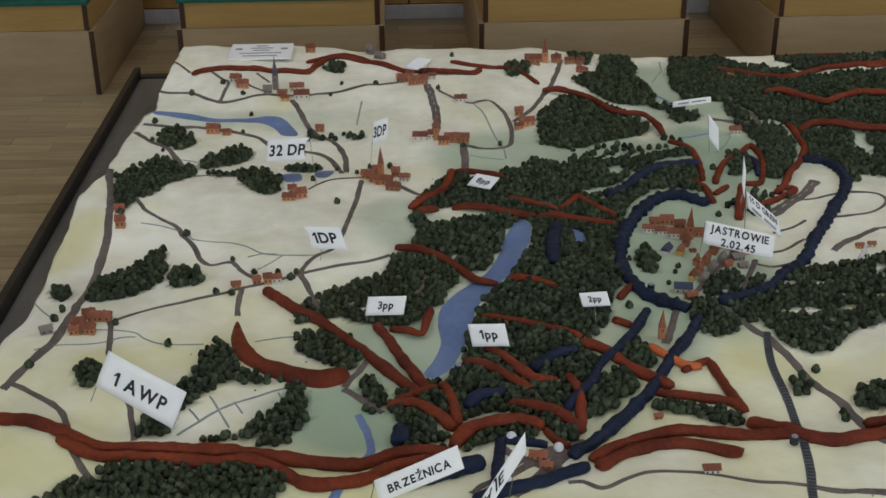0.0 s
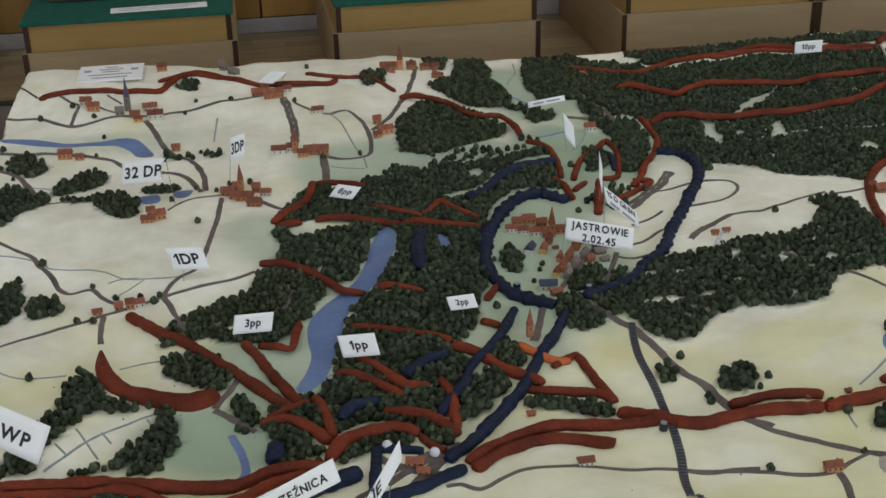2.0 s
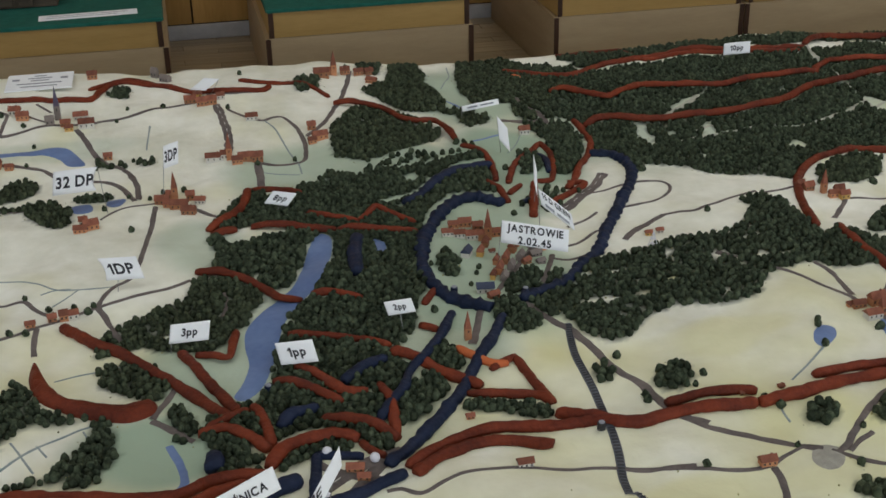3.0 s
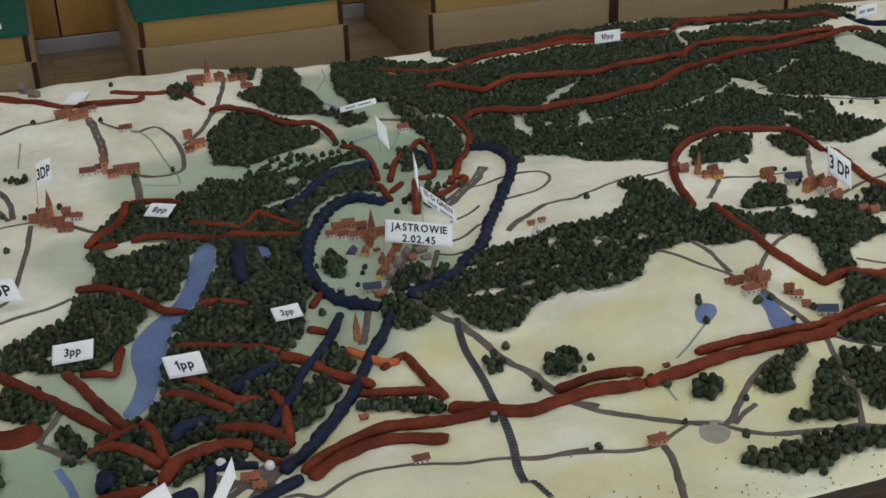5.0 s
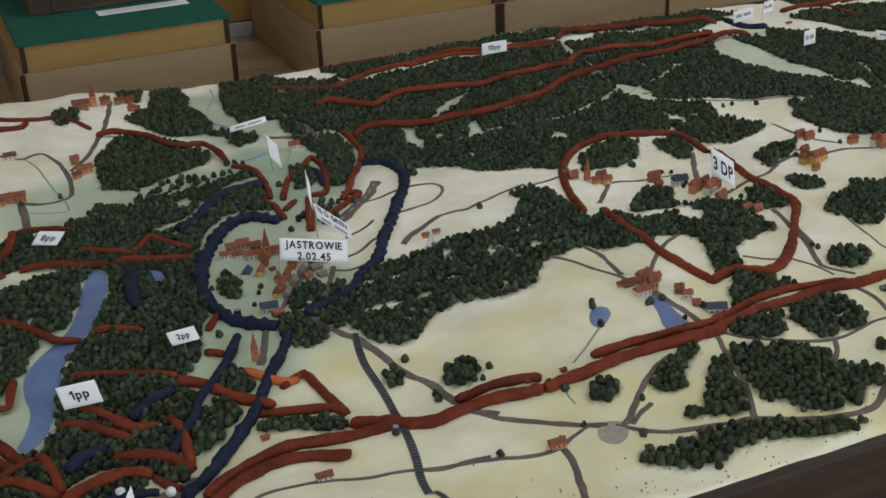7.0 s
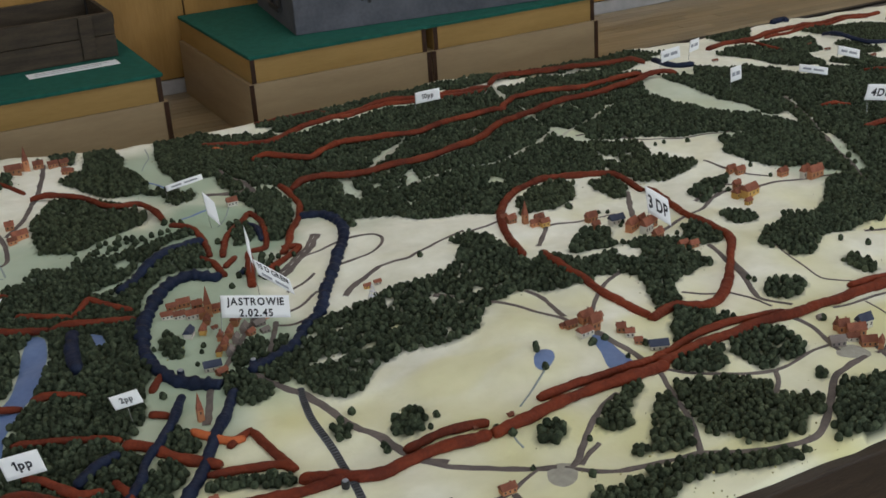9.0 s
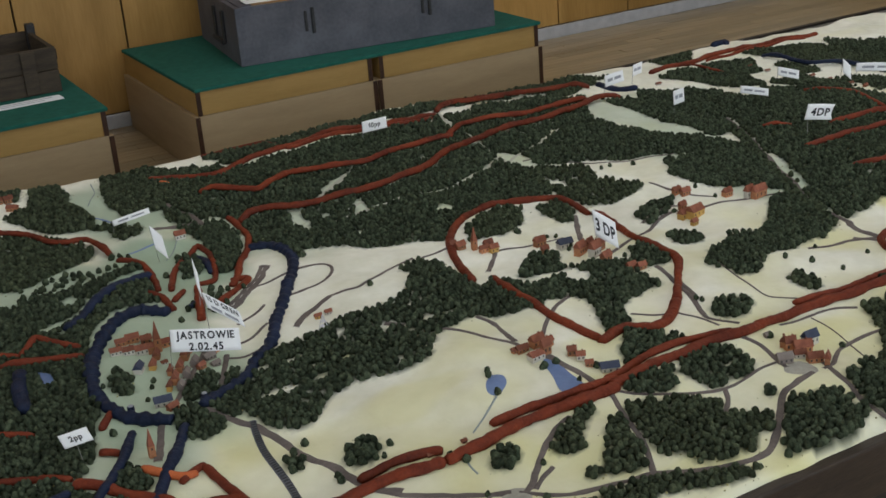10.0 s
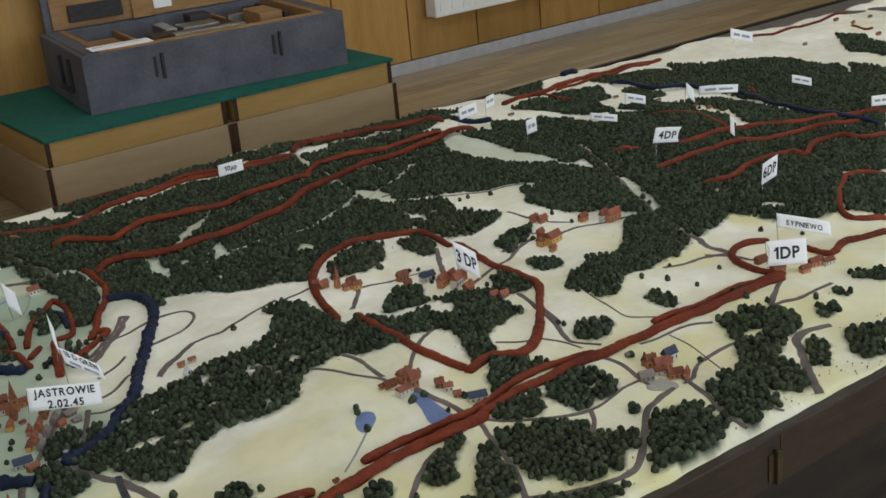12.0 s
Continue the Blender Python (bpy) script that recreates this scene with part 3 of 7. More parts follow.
def railway(pts, width):
    ob, w = ribbon("railway", pts, width, M_rail, 0.002, "blue-grey railway line with dark sleepers", 0.02)
    for i in range(1, len(w) - 1):
        s = side_of(w, i)
        d = Vector((s.y, -s.x)) * 0.0012
        c = (w[i] - s * width * 0.36 - d, w[i] + s * width * 0.36 - d, w[i] + s * width * 0.36 + d, w[i] - s * width * 0.36 + d)
        verts = [on(q.x, q.y, 0.0012) for q in c] + [on(q.x, q.y, 0.0034) for q in c]
        pydata("sleeper", verts, [(4, 7, 6, 5), (0, 4, 5, 1), (1, 5, 6, 2), (2, 6, 7, 3), (3, 7, 4, 0)], M_sleeper, ob, "", False)


def in_poly(x, y, poly):
    c = False
    j = len(poly) - 1
    for i in range(len(poly)):
        (xi, yi), (xj, yj) = poly[i], poly[j]
        if (yi > y) != (yj > y) and x < (xj - xi) * (y - yi) / (yj - yi) + xi:
            c = not c
        j = i
    return c


def closed(poly, step):
    p = [Vector(q) for q in poly]
    n = len(p)
    out = []
    for i in range(n):
        a, b, c, d = p[i - 1], p[i], p[(i + 1) % n], p[(i + 2) % n]
        m = max(2, int((c - b).length / step))
        for k in range(m):
            t = k / m
            out.append(0.5 * (2 * b + (c - a) * t + (2 * a - 5 * b + 4 * c - d) * t * t + (3 * b - a - 3 * c + d) * t ** 3))
    return out


def patch(name, poly, mat, lift, label, dome=0.0, parent=None, reserve=True):
    """A painted or pressed-on patch that follows the relief."""
    from mathutils.geometry import delaunay_2d_cdt
    rim = [v for v in closed(poly, 0.008)]
    xs, ys = [v.x for v in rim], [v.y for v in rim]
    ring = [(v.x, v.y) for v in rim]
    pts, edge = list(rim), [(i, (i + 1) % len(rim)) for i in range(len(rim))]
    g = 0.011
    x = min(xs)
    while x < max(xs):
        y = min(ys)
        while y < max(ys):
            if in_poly(x, y, ring) and min((v.x - x) ** 2 + (v.y - y) ** 2 for v in rim) > 0.0045 ** 2:
                pts.append(Vector((x, y)))
            if reserve and in_poly(x, y, ring):
                take(x, y, 0.008)
            y += g
        x += g
    co, _, tri, *_ = delaunay_2d_cdt(pts, edge, [], 1, 1e-6)
    verts = []
    for v in co:
        d = min(math.hypot(v.x - q.x, v.y - q.y) for q in rim)
        verts.append(on(v.x, v.y, 0.0003 + lift * min(1, d / 0.004) + dome * (1 - (1 - min(1, d / 0.018)) ** 2) * (1 + 0.45 * noise.noise((v.x * 55, v.y * 55, 1)))))
    return pydata(name, verts, [tuple(f) for f in tri], mat, parent, label)


def water(kind, poly):
    patch(kind, poly, M_water, 0.0012, "blue painted " + kind, parent=board)


def gravel(poly):
    patch("gravel_square", poly, M_gravel, 0.0012, "grey gravel village square", parent=board)


def clay(name, pts, r, mat, label, knobs=0.0, lift=0.0):
    """A hand-rolled strip of clay pressed on to the relief."""
    r *= 0.88
    w = [v for v in spline(pts, 0.006) if inside_board(v)]
    if len(w) < 3:
        return
    m = 10
    verts, faces = [], []
    seed = random.random() * 50
    for i, v in enumerate(w):
        s = side_of(w, i)
        v = v + s * r * (0.22 * noise.noise((i * 0.22, seed, 9)) + 0.1 * noise.noise((i * 0.7, seed, 3)))
        end = min(i, len(w) - 1 - i)
        k = (0.72, 0.95)[end] if end < 2 else 1.0
        k *= 1 + 0.22 * noise.noise((i * 0.13, seed, 0)) + 0.17 * noise.noise((i * 0.45, seed, 5))
        if knobs:
            k *= 1 + knobs * max(0.0, math.sin(i * 0.006 / 0.026 * 2 * math.pi + seed)) ** 2
        for q in range(m):
            a = 2 * math.pi * q / m
            rr = r * k * (1 + 0.12 * noise.noise((i * 0.3, q * 1.7, seed)))
            off, up = math.cos(a) * rr * 1.06, max(-0.45, math.sin(a)) * rr
            verts.append(Vector((v.x + s.x * off, v.y + s.y * off, height(v.x, v.y) + lift * min(1.0, end / 6) + r * 0.42 + up)))
        take(v.x, v.y, r * 0.62)
    for i in range(len(w) - 1):
        for q in range(m):
            faces.append((i * m + q, i * m + (q + 1) % m, (i + 1) * m + (q + 1) % m, (i + 1) * m + q))
    faces.append(tuple(range(m - 1, -1, -1)))
    faces.append(tuple((len(w) - 1) * m + q for q in range(m)))
    faces = [f[::-1] for f in faces]
    ob = pydata(name, verts, faces, mat)
    return tagged(ob, label, "clay strip", "clay front lines")


def clay_red(pts, r, lift=0.0):
    clay("clay_strip", pts, r, M_red, "dull red hand-rolled clay strip on the relief", 0.0, lift)


def clay_orange(pts, r, lift=0.0):
    clay("clay_strip", pts, r, M_orange, "bright orange-red clay strip on the relief", 0.0, lift)


def clay_blue(pts, r, lift=0.0):
    clay("clay_strip", pts, r, M_blue, "dark navy clay strip with pinched edges on the relief", 0.42 if len(pts) > 4 and 0.0105 < r < 0.0125 and pts[0][1] > 2.05 else 0.06, lift)


def clay_patch(poly):
    tagged(patch("clay_crescent", poly, M_red, 0.004, "broad dull red clay crescent pressed beside woods", dome=0.009), "", "clay strip", "clay front lines")


# ---- trees of flocked sponge ----
def lump(seed, tall):
    """One sponge tree: an upright, uneven clump that narrows to a blunt tip."""
    bm = bmesh.new()
    bmesh.ops.create_icosphere(bm, subdivisions=2, radius=1.0)
    for v in bm.verts:
        c = v.co.copy()
        k = 1 + 0.28 * noise.noise(c * 1.5 + Vector((seed * 7.1, 0, 0))) + 0.45 * noise.noise(c * 3.4 + Vector((0, seed * 3.3, 0)))
        up = (c.z + 1) / 2
        slim = 1.12 - 0.34 * up ** 2.0
        v.co = Vector((c.x * k * slim, c.y * k * slim, (c.z * (0.86 + 0.14 * k) + 0.8) * 1.18 * tall))
    vs = np.array([v.co[:] for v in bm.verts], np.float32)
    fs = np.array([[v.index for v in f.verts] for f in bm.faces], np.int32)
    bm.free()
    return vs, fs


LUMPS = [lump(k, t) for k, t in enumerate((1.0, 1.12, 0.92, 1.18, 1.05, 1.22, 0.88, 1.08))]


def join_lumps(name, spots, mat):
    vs, fs, base = [], [], 0
    for x, y, z, r, tw, k in spots:
        v, f = LUMPS[k]
        c, s = math.cos(tw), math.sin(tw)
        vs.append(v @ np.array([[c, s, 0], [-s, c, 0], [0, 0, 1]], np.float32) * r + np.array([x, y, z], np.float32))
        fs.append(f + base)
        base += len(v)
    v, f = np.concatenate(vs), np.concatenate(fs)
    me = bpy.data.meshes.new(name)
    me.vertices.add(len(v)), me.loops.add(len(f) * 3), me.polygons.add(len(f))
    me.vertices.foreach_set("co", v.ravel()), me.loops.foreach_set("vertex_index", f.ravel())
    me.polygons.foreach_set("loop_start", np.arange(0, len(f) * 3, 3, dtype=np.int32))
    me.update(calc_edges=True)
    me.polygons.foreach_set("use_smooth", np.ones(len(f), bool))
    me.materials.append(mat)
    return new(name, me)


FLOOR_SPOTS = []


def wood(poly, gap=0.0098):
    xs, ys = [p[0] for p in poly], [p[1] for p in poly]
    x0, x1, y0, y1 = min(xs), min(max(xs), MX1 - 0.01), max(min(ys), MY0 + 0.01), min(max(ys), MY1 - 0.01)
    size = random.uniform(0.95, 1.12)
    spots = []
    rows = int((y1 - y0) / (gap * 0.87)) + 1
    cols = int((x1 - x0) / gap) + 1
    for b in range(rows):
        for a in range(cols):
            x = x0 + (a + 0.5 * (b % 2)) * gap + random.uniform(-0.4, 0.4) * gap
            y = y0 + b * gap * 0.87 + random.uniform(-0.4, 0.4) * gap
            if not in_poly(x, y, poly) or x < MX0 + 0.01 or y > MY1 - 0.01 or random.random() < 0.02 or noise.noise((x * 11, y * 11, 8)) > 0.66 or noise.noise((x * 31, y * 31, 4)) > (0.3 if 1.3 < x < 1.75 and 1.82 < y < 2.12 else 0.56):
                continue
            if any(in_poly(x, y, c) for c in CLEARINGS) or not free(x, y, 0.0024):
                continue
            take(x, y, 0.0040)
            r = random.uniform(0.0046, 0.0066) * size
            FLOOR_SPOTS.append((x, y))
            spots.append((x, y, height(x, y) - 0.001, r, random.uniform(0, 6.3), random.randrange(len(LUMPS))))
    if spots:
        olive = noise.noise((x0 * 2, y0 * 2, 0)) > 0.2
        tagged(join_lumps("woodland", spots, M_tree2 if olive else M_tree), "dense dark green woodland of small sponge trees", "woodland", "woods on the relief", "stuff")


SINGLE = []


def single_tree(x, y):
    if not (MX0 < x < MX1 and MY0 < y < MY1):
        return
    if not SINGLE:
        SINGLE.extend(join_lumps("model_tree", [(0, 0, -0.001, 0.0066, k, k), (0.0016, -0.001, 0.001, 0.0052, k + 1, (k + 3) % 8)], M_tree) for k in range(4))
        for s in SINGLE:
            tagged(s, "single dark green sponge model tree", "model tree", "single trees on the relief")
        SINGLE.append(0)
    k = SINGLE[-1]
    SINGLE[-1] += 1
    m = pose(x, y, height(x, y), 0, 0, random.uniform(0, 360))
    take(x, y, 0.006)
    if k < 4:
        SINGLE[k].matrix_basis = m
    else:
        s = random.uniform(0.65, 1.0)
        copy_thing(SINGLE[k % 4], m @ Matrix.Diagonal((s, s, s, 1)))


# ---- model houses ----
def gable(w, d, h, rise, over):
    bm = bmesh.new()
    W, D = w / 2 + over, d / 2 + over
    c = [bm.verts.new(q) for q in ((-W, -D, h - 0.0006), (W, -D, h - 0.0006), (W, D, h - 0.0006), (-W, D, h - 0.0006), (-W, 0, h + rise), (W, 0, h + rise))]
    for f in ((0, 1, 5, 4), (2, 3, 4, 5), (0, 4, 3), (1, 2, 5), (3, 2, 1, 0)):
        bm.faces.new([c[k] for k in f])
    return bm


def spire(w, h0, h1, sides=4):
    bm = bmesh.new()
    bmesh.ops.create_cone(bm, cap_ends=True, segments=sides, radius1=w * 0.74, radius2=0.0004, depth=h1 - h0)
    bmesh.ops.rotate(bm, verts=bm.verts, cent=(0, 0, 0), matrix=Matrix.Rotation(math.pi / sides, 3, "Z"))
    bmesh.ops.translate(bm, verts=bm.verts, vec=(0, 0, (h0 + h1) / 2))
    return bm


HOUSE_LOOK = {"o": ("orange walls and a brick-red gable roof", M_brick, M_roof), "w": ("white walls and a red gable roof", M_whitewash, M_roof),
              "y": ("yellow walls and a brown-red roof", M_yellow, M_roof), "b": ("white walls and a dark blue roof", M_whitewash, M_slate),
              "g": ("grey-brown walls and a grey roof", M_greyroof, M_greyroof), "c": ("red church tower with a pointed spire", M_brick, M_roof),
              "t": ("tall narrow orange tower", M_brick, M_roof), "s": ("slender grey-purple church spire", M_greyroof, M_spire)}


def house(x, y, w, d, h, turn, kind):
    look_text, wall, roof = HOUSE_LOOK[kind]
    church = kind in "cts"
    if kind == "o" and random.random() < 0.1:
        look_text, wall = "white walls and a brick-red gable roof", M_whitewash
    e = empty("model_church" if church else "model_house", x, y, height(x, y), "tiny model " + ("" if church else "house with ") + look_text, "model church" if church else "model house", "model buildings")
    e.rotation_euler = (0, 0, radians(turn))
    for a in range(-1, 2):
        take(x + a * w * 0.3 * math.cos(radians(turn)), y + a * w * 0.3 * math.sin(radians(turn)), max(w, d) * 0.35)
    if church:
        t = d * 0.38
        part("tower", box(-t, t, -t, t, -0.004, h * 0.42, 0.0005), wall, e)
        part("spire", spire(t * 1.9, h * 0.42, h), roof, e)
        if kind == "c":
            part("nave", box(-w * 1.1, -t, -t * 0.9, t * 0.9, -0.004, h * 0.22), wall, e)
            nave = gable(w * 1.1 - t, t * 1.8, h * 0.22, h * 0.12, 0.0012)
            bmesh.ops.translate(nave, verts=nave.verts, vec=(-(w * 1.1 + t) / 2, 0, 0))
            part("roof", nave, roof, e)
        part("window", box(-0.0012, 0.0012, -t - 0.0003, -t + 0.0002, h * 0.28, h * 0.36), M_dark, e)
        return
    hw = h * 0.62
    part("wall", box(-w / 2, w / 2, -d / 2, d / 2, -0.004, hw, 0.0004), wall, e)
    part("roof", gable(w, d, hw, h * 0.5, 0.0014), roof, e)
    n = 3 if w > 0.021 else 2
    for k in range(n):
        cx = (k - (n - 1) / 2) * w / n
        part("window", box(cx - 0.0014, cx + 0.0014, -d / 2 - 0.0003, -d / 2 + 0.0002, hw * 0.35, hw * 0.72), M_dark, e)
    if kind in "ow" and random.random() < 0.5:
        part("chimney", box(w * 0.2 - 0.0013, w * 0.2 + 0.0013, -0.0013, 0.0013, hw, h * 1.2), roof, e)


# ---- paper flags ----
def glyph(ch):
    cu = bpy.data.curves.new("lettering", "FONT")
    cu.body, cu.size, cu.offset = ch, 1.0, 0.03
    tmp = new("lettering", cu)
    bpy.context.view_layer.update()
    me = bpy.data.meshes.new_from_object(tmp.evaluated_get(bpy.context.evaluated_depsgraph_get()))
    bpy.data.objects.remove(tmp)
    bpy.data.curves.remove(cu)
    vs, fs = [tuple(v.co) for v in me.vertices], [tuple(p.vertices) for p in me.polygons]
    bpy.data.meshes.remove(me)
    if ch == "1":
        lo, hi = min(v[0] for v in vs), max(v[1] for v in vs)
        n = len(vs)
        vs += [(lo - 0.17, hi - 0.2, 0), (lo - 0.17, hi - 0.29, 0), (lo, hi - 0.2, 0), (lo, hi, 0)]
        fs.append((n, n + 1, n + 2, n + 3))
    return vs, fs


GLYPHS = {}


def lettering(text):
    verts, faces, pen = [], [], 0.0
    for ch in text:
        if ch == " ":
            pen += 0.28
            continue
        if ch not in GLYPHS:
            GLYPHS[ch] = glyph(ch)
        vs, fs = GLYPHS[ch]
        lo, hi = min(v[0] for v in vs), max(v[0] for v in vs)
        b = len(verts)
        verts += [(x - lo + pen, y, 0) for x, y, z in vs]
        faces += [tuple(k + b for k in f) for f in fs]
        pen += hi - lo + 0.11
    me = bpy.data.meshes.new("lettering")
    me.from_pydata(verts, [], faces)
    return me


def flag(foot, tl, u, v, text, style):
    """A slip of paper glued to a pin: tl the top corner, u along its top, v down its side."""
    tl, u, v = Vector(tl), Vector(u), Vector(v)
    fx, fy = foot
    readable = text.replace("/", " ").replace("#", "").strip()
    label = ("white paper flag lettered " + readable + " on a wire pin") if len(readable) > 2 and "#" not in text else "small white paper flag on a thin wire pin"
    e = empty("paper_flag", 0, 0, 0, label, "flag", "paper flags on the relief")
    n = u.cross(v).normalized()
    if n.y > 0:
        n = -n
    lu, lv = u.length, v.length
    curl = random.uniform(0.01, 0.09) * lu

    def at(a, b):
        return tl + u * a + v * b + n * (curl * math.sin(a * math.pi) + 0.02 * lu * math.sin(b * 3 + a * 5) - curl * 0.3 * b)

    # pin from the relief up to the paper
    ends = ((tl + v * 1.0), (tl + u + v), tl + u * 0.5 + v)
    top = min(ends, key=lambda q: (q.xy - Vector(foot)).length)
    bm = bmesh.new()
    a, b = on(fx, fy, -0.006), top + v * -0.9
    d = b - a
    bmesh.ops.create_cone(bm, cap_ends=True, segments=6, radius1=0.0006, radius2=0.0006, depth=d.length)
    bmesh.ops.transform(bm, verts=bm.verts, matrix=Matrix.Translation((a + b) / 2 - n * (0.0015 + 0.02 * lu)) @ d.to_track_quat("Z", "Y").to_matrix().to_4x4())
    part("pin", bm, M_wire, e, "thin wire pin")
    NA, NB = 14, 5
    verts, faces = [], []
    for j in range(NB + 1):
        for i in range(NA + 1):
            aa, bb = i / NA, j / NB
            if style == "s" and i == NA:
                aa -= 0.12 * (1 - abs(bb - 0.5) * 2)
            if style == "l" and i == 0:
                aa += 0.1 * (1 - abs(bb - 0.5) * 2)
            verts.append(at(aa, bb))
    w = NA + 1
    faces = [(j * w + i, j * w + i + w, j * w + i + w + 1, j * w + i + 1) for j in range(NB) for i in range(NA)]
    paper = pydata("paper", verts, faces, M_paper, e, "white paper slip")
    so = paper.modifiers.new("thickness", "SOLIDIFY")
    so.thickness = 0.0003
    lines = [q for q in text.split("/") if q]
    for k, line in enumerate(lines):
        rows_ = len(lines)
        lo = (k + 0.86) / rows_ if rows_ > 1 else 0.73
        size = 0.66 / rows_ if rows_ > 1 else (0.36 if len(line) > 4 and line != "32 DP" else 0.47)
        if "#" in line:
            vs, fs = [], []
            words = ((0.14, 0.42), (0.5, 0.86))
            for p0, p1 in words:
                b0 = len(vs)
                for q in range(7):
                    f = p0 + (p1 - p0) * q / 6
                    vs += [at(f, lo - size * 0.75) + n * 0.0006, at(f, lo - size * 0.2) + n * 0.0006]
                fs += [(b0 + 2 * q, b0 + 2 * q + 1, b0 + 2 * q + 3, b0 + 2 * q + 2) for q in range(6)]
            pydata("writing", vs, fs, M_greyink, e, "blurred line of writing", False)
            continue
        me = lettering(line)
        xs = [q.co.x for q in me.vertices]
        ys = [q.co.y for q in me.vertices]
        wx, wy = max(xs) - min(xs), 0.72
        if line.endswith("pp"):
            size, lo = 0.4, 0.66
        cap = size * lv
        wide = min(0.84 * lu if style != "v" else 0.84 * lv, wx / wy * cap * 0.93)
        for q in me.vertices:
            fx_, fy_ = (q.co.x - min(xs)) / wx, q.co.y / wy
            if style == "v":
                p = at(0.8 - 0.6 * (1 - fy_ * 0.9), 0.95 - fx_ * 0.45)
            else:
                p = at(0.5 + (fx_ - 0.5) * wide / lu, lo - fy_ * size)
            q.co = p + n * 0.0008
        me.materials.append(M_ink)
        ob = new("lettering", me)
        ob.parent = e
        ob["label"] = "black lettering"
    return e

# ---- plan of the relief, in metres: painted roads and water, clay front lines, woods ----
clay_red([(1.933, 3.229), (2.020, 3.249), (2.107, 3.239), (2.184, 3.206), (2.267, 3.185), (2.380, 3.165)], 0.008)
clay_red([(0.144, 3.093), (0.170, 3.112), (0.297, 3.131), (0.341, 3.123), (0.428, 3.110), (0.454, 3.171), (0.481, 3.228), (0.525, 3.253), (0.585, 3.229), (0.660, 3.166), (0.747, 3.119), (0.849, 3.119), (0.880, 3.150)], 0.009)
clay_red([(0.428, 3.185), (0.495, 3.253), (0.547, 3.284), (0.600, 3.221), (0.645, 3.176)], 0.007)
clay_red([(0.805, 3.205), (0.853, 3.189), (0.911, 3.164), (0.963, 3.161), (0.996, 3.126), (1.025, 3.080)], 0.007)
clay_red([(1.027, 3.013), (1.082, 2.996), (1.147, 2.956), (1.175, 2.869), (1.211, 2.843), (1.252, 2.839), (1.267, 2.777), (1.276, 2.712)], 0.009, 0.010)
clay_red([(1.273, 2.659), (1.305, 2.618), (1.314, 2.562), (1.308, 2.487), (1.297, 2.432)], 0.008)
clay_red([(1.271, 2.431), (1.289, 2.390), (1.293, 2.317)], 0.008)
clay_red([(1.318, 2.409), (1.357, 2.514), (1.402, 2.580), (1.455, 2.647)], 0.008)
clay_red([(1.459, 2.652), (1.467, 2.596), (1.444, 2.495), (1.416, 2.419), (1.377, 2.403)], 0.008)
clay_red([(1.304, 2.354), (1.338, 2.384)], 0.008)
clay_red([(1.323, 2.235), (1.370, 2.388)], 0.010)
clay_red([(1.588, 2.796), (1.596, 2.763), (1.590, 2.667), (1.559, 2.587), (1.514, 2.513), (1.474, 2.430), (1.438, 2.369)], 0.009)
clay_red([(1.450, 2.408), (1.486, 2.401), (1.440, 2.345), (1.374, 2.290)], 0.008)
clay_red([(1.606, 2.764), (1.658, 2.782), (1.737, 2.753), (1.821, 2.733), (1.945, 2.726), (2.066, 2.738), (2.191, 2.811), (2.328, 2.896), (2.442, 2.929), (2.554, 2.955), (2.664, 2.942), (2.795, 2.985), (2.864, 2.994), (2.939, 2.980)], 0.011, 0.010)
clay_red([(1.589, 3.003), (1.631, 2.988), (1.689, 2.937), (1.726, 2.911), (1.792, 2.956), (1.855, 2.989), (1.955, 2.952), (2.031, 2.932), (2.086, 2.938), (2.218, 2.976), (2.339, 2.976)], 0.010, 0.010)
clay_red([(2.321, 2.970), (2.387, 3.039), (2.443, 3.056), (2.543, 3.029), (2.657, 3.021), (2.792, 3.039), (2.855, 3.010)], 0.010, 0.010)
clay_red([(1.514, 3.191), (1.567, 3.175), (1.635, 3.137), (1.696, 3.127), (1.799, 3.227), (1.871, 3.232), (1.910, 3.240), (1.987, 3.256), (2.065, 3.267), (2.135, 3.259), (2.221, 3.204), (2.349, 3.195), (2.406, 3.186)], 0.011)
clay_red([(1.708, 3.326), (1.750, 3.322), (1.842, 3.383), (1.888, 3.363), (1.930, 3.292)], 0.006)
clay_red([(2.424, 3.224), (2.539, 3.286), (2.611, 3.270), (2.716, 3.271), (2.789, 3.219), (2.891, 3.211), (2.964, 3.175)], 0.011, 0.010)
clay_red([(1.849, 2.053), (1.876, 2.155), (1.914, 2.261), (1.968, 2.344), (2.038, 2.405), (2.104, 2.437), (2.175, 2.448), (2.249, 2.411), (2.295, 2.380), (2.306, 2.325), (2.301, 2.268)], 0.010)
clay_red([(2.313, 2.266), (2.306, 2.212), (2.284, 2.120), (2.260, 2.027), (2.259, 1.949), (2.242, 1.880), (2.192, 1.814), (2.119, 1.730), (2.097, 1.705)], 0.010)
clay_red([(2.105, 1.715), (2.035, 1.663), (1.989, 1.663), (1.954, 1.686), (1.919, 1.682), (1.891, 1.669)], 0.011)
clay_red([(1.891, 2.046), (1.883, 1.942), (1.875, 1.829), (1.887, 1.753), (1.898, 1.683)], 0.010)
clay_red([(1.162, 1.561), (1.199, 1.529), (1.243, 1.500), (1.283, 1.497), (1.322, 1.501), (1.373, 1.498), (1.417, 1.491), (1.454, 1.491)], 0.0125)
clay_red([(1.324, 1.528), (1.364, 1.532), (1.407, 1.529), (1.445, 1.528), (1.466, 1.515)], 0.0100)
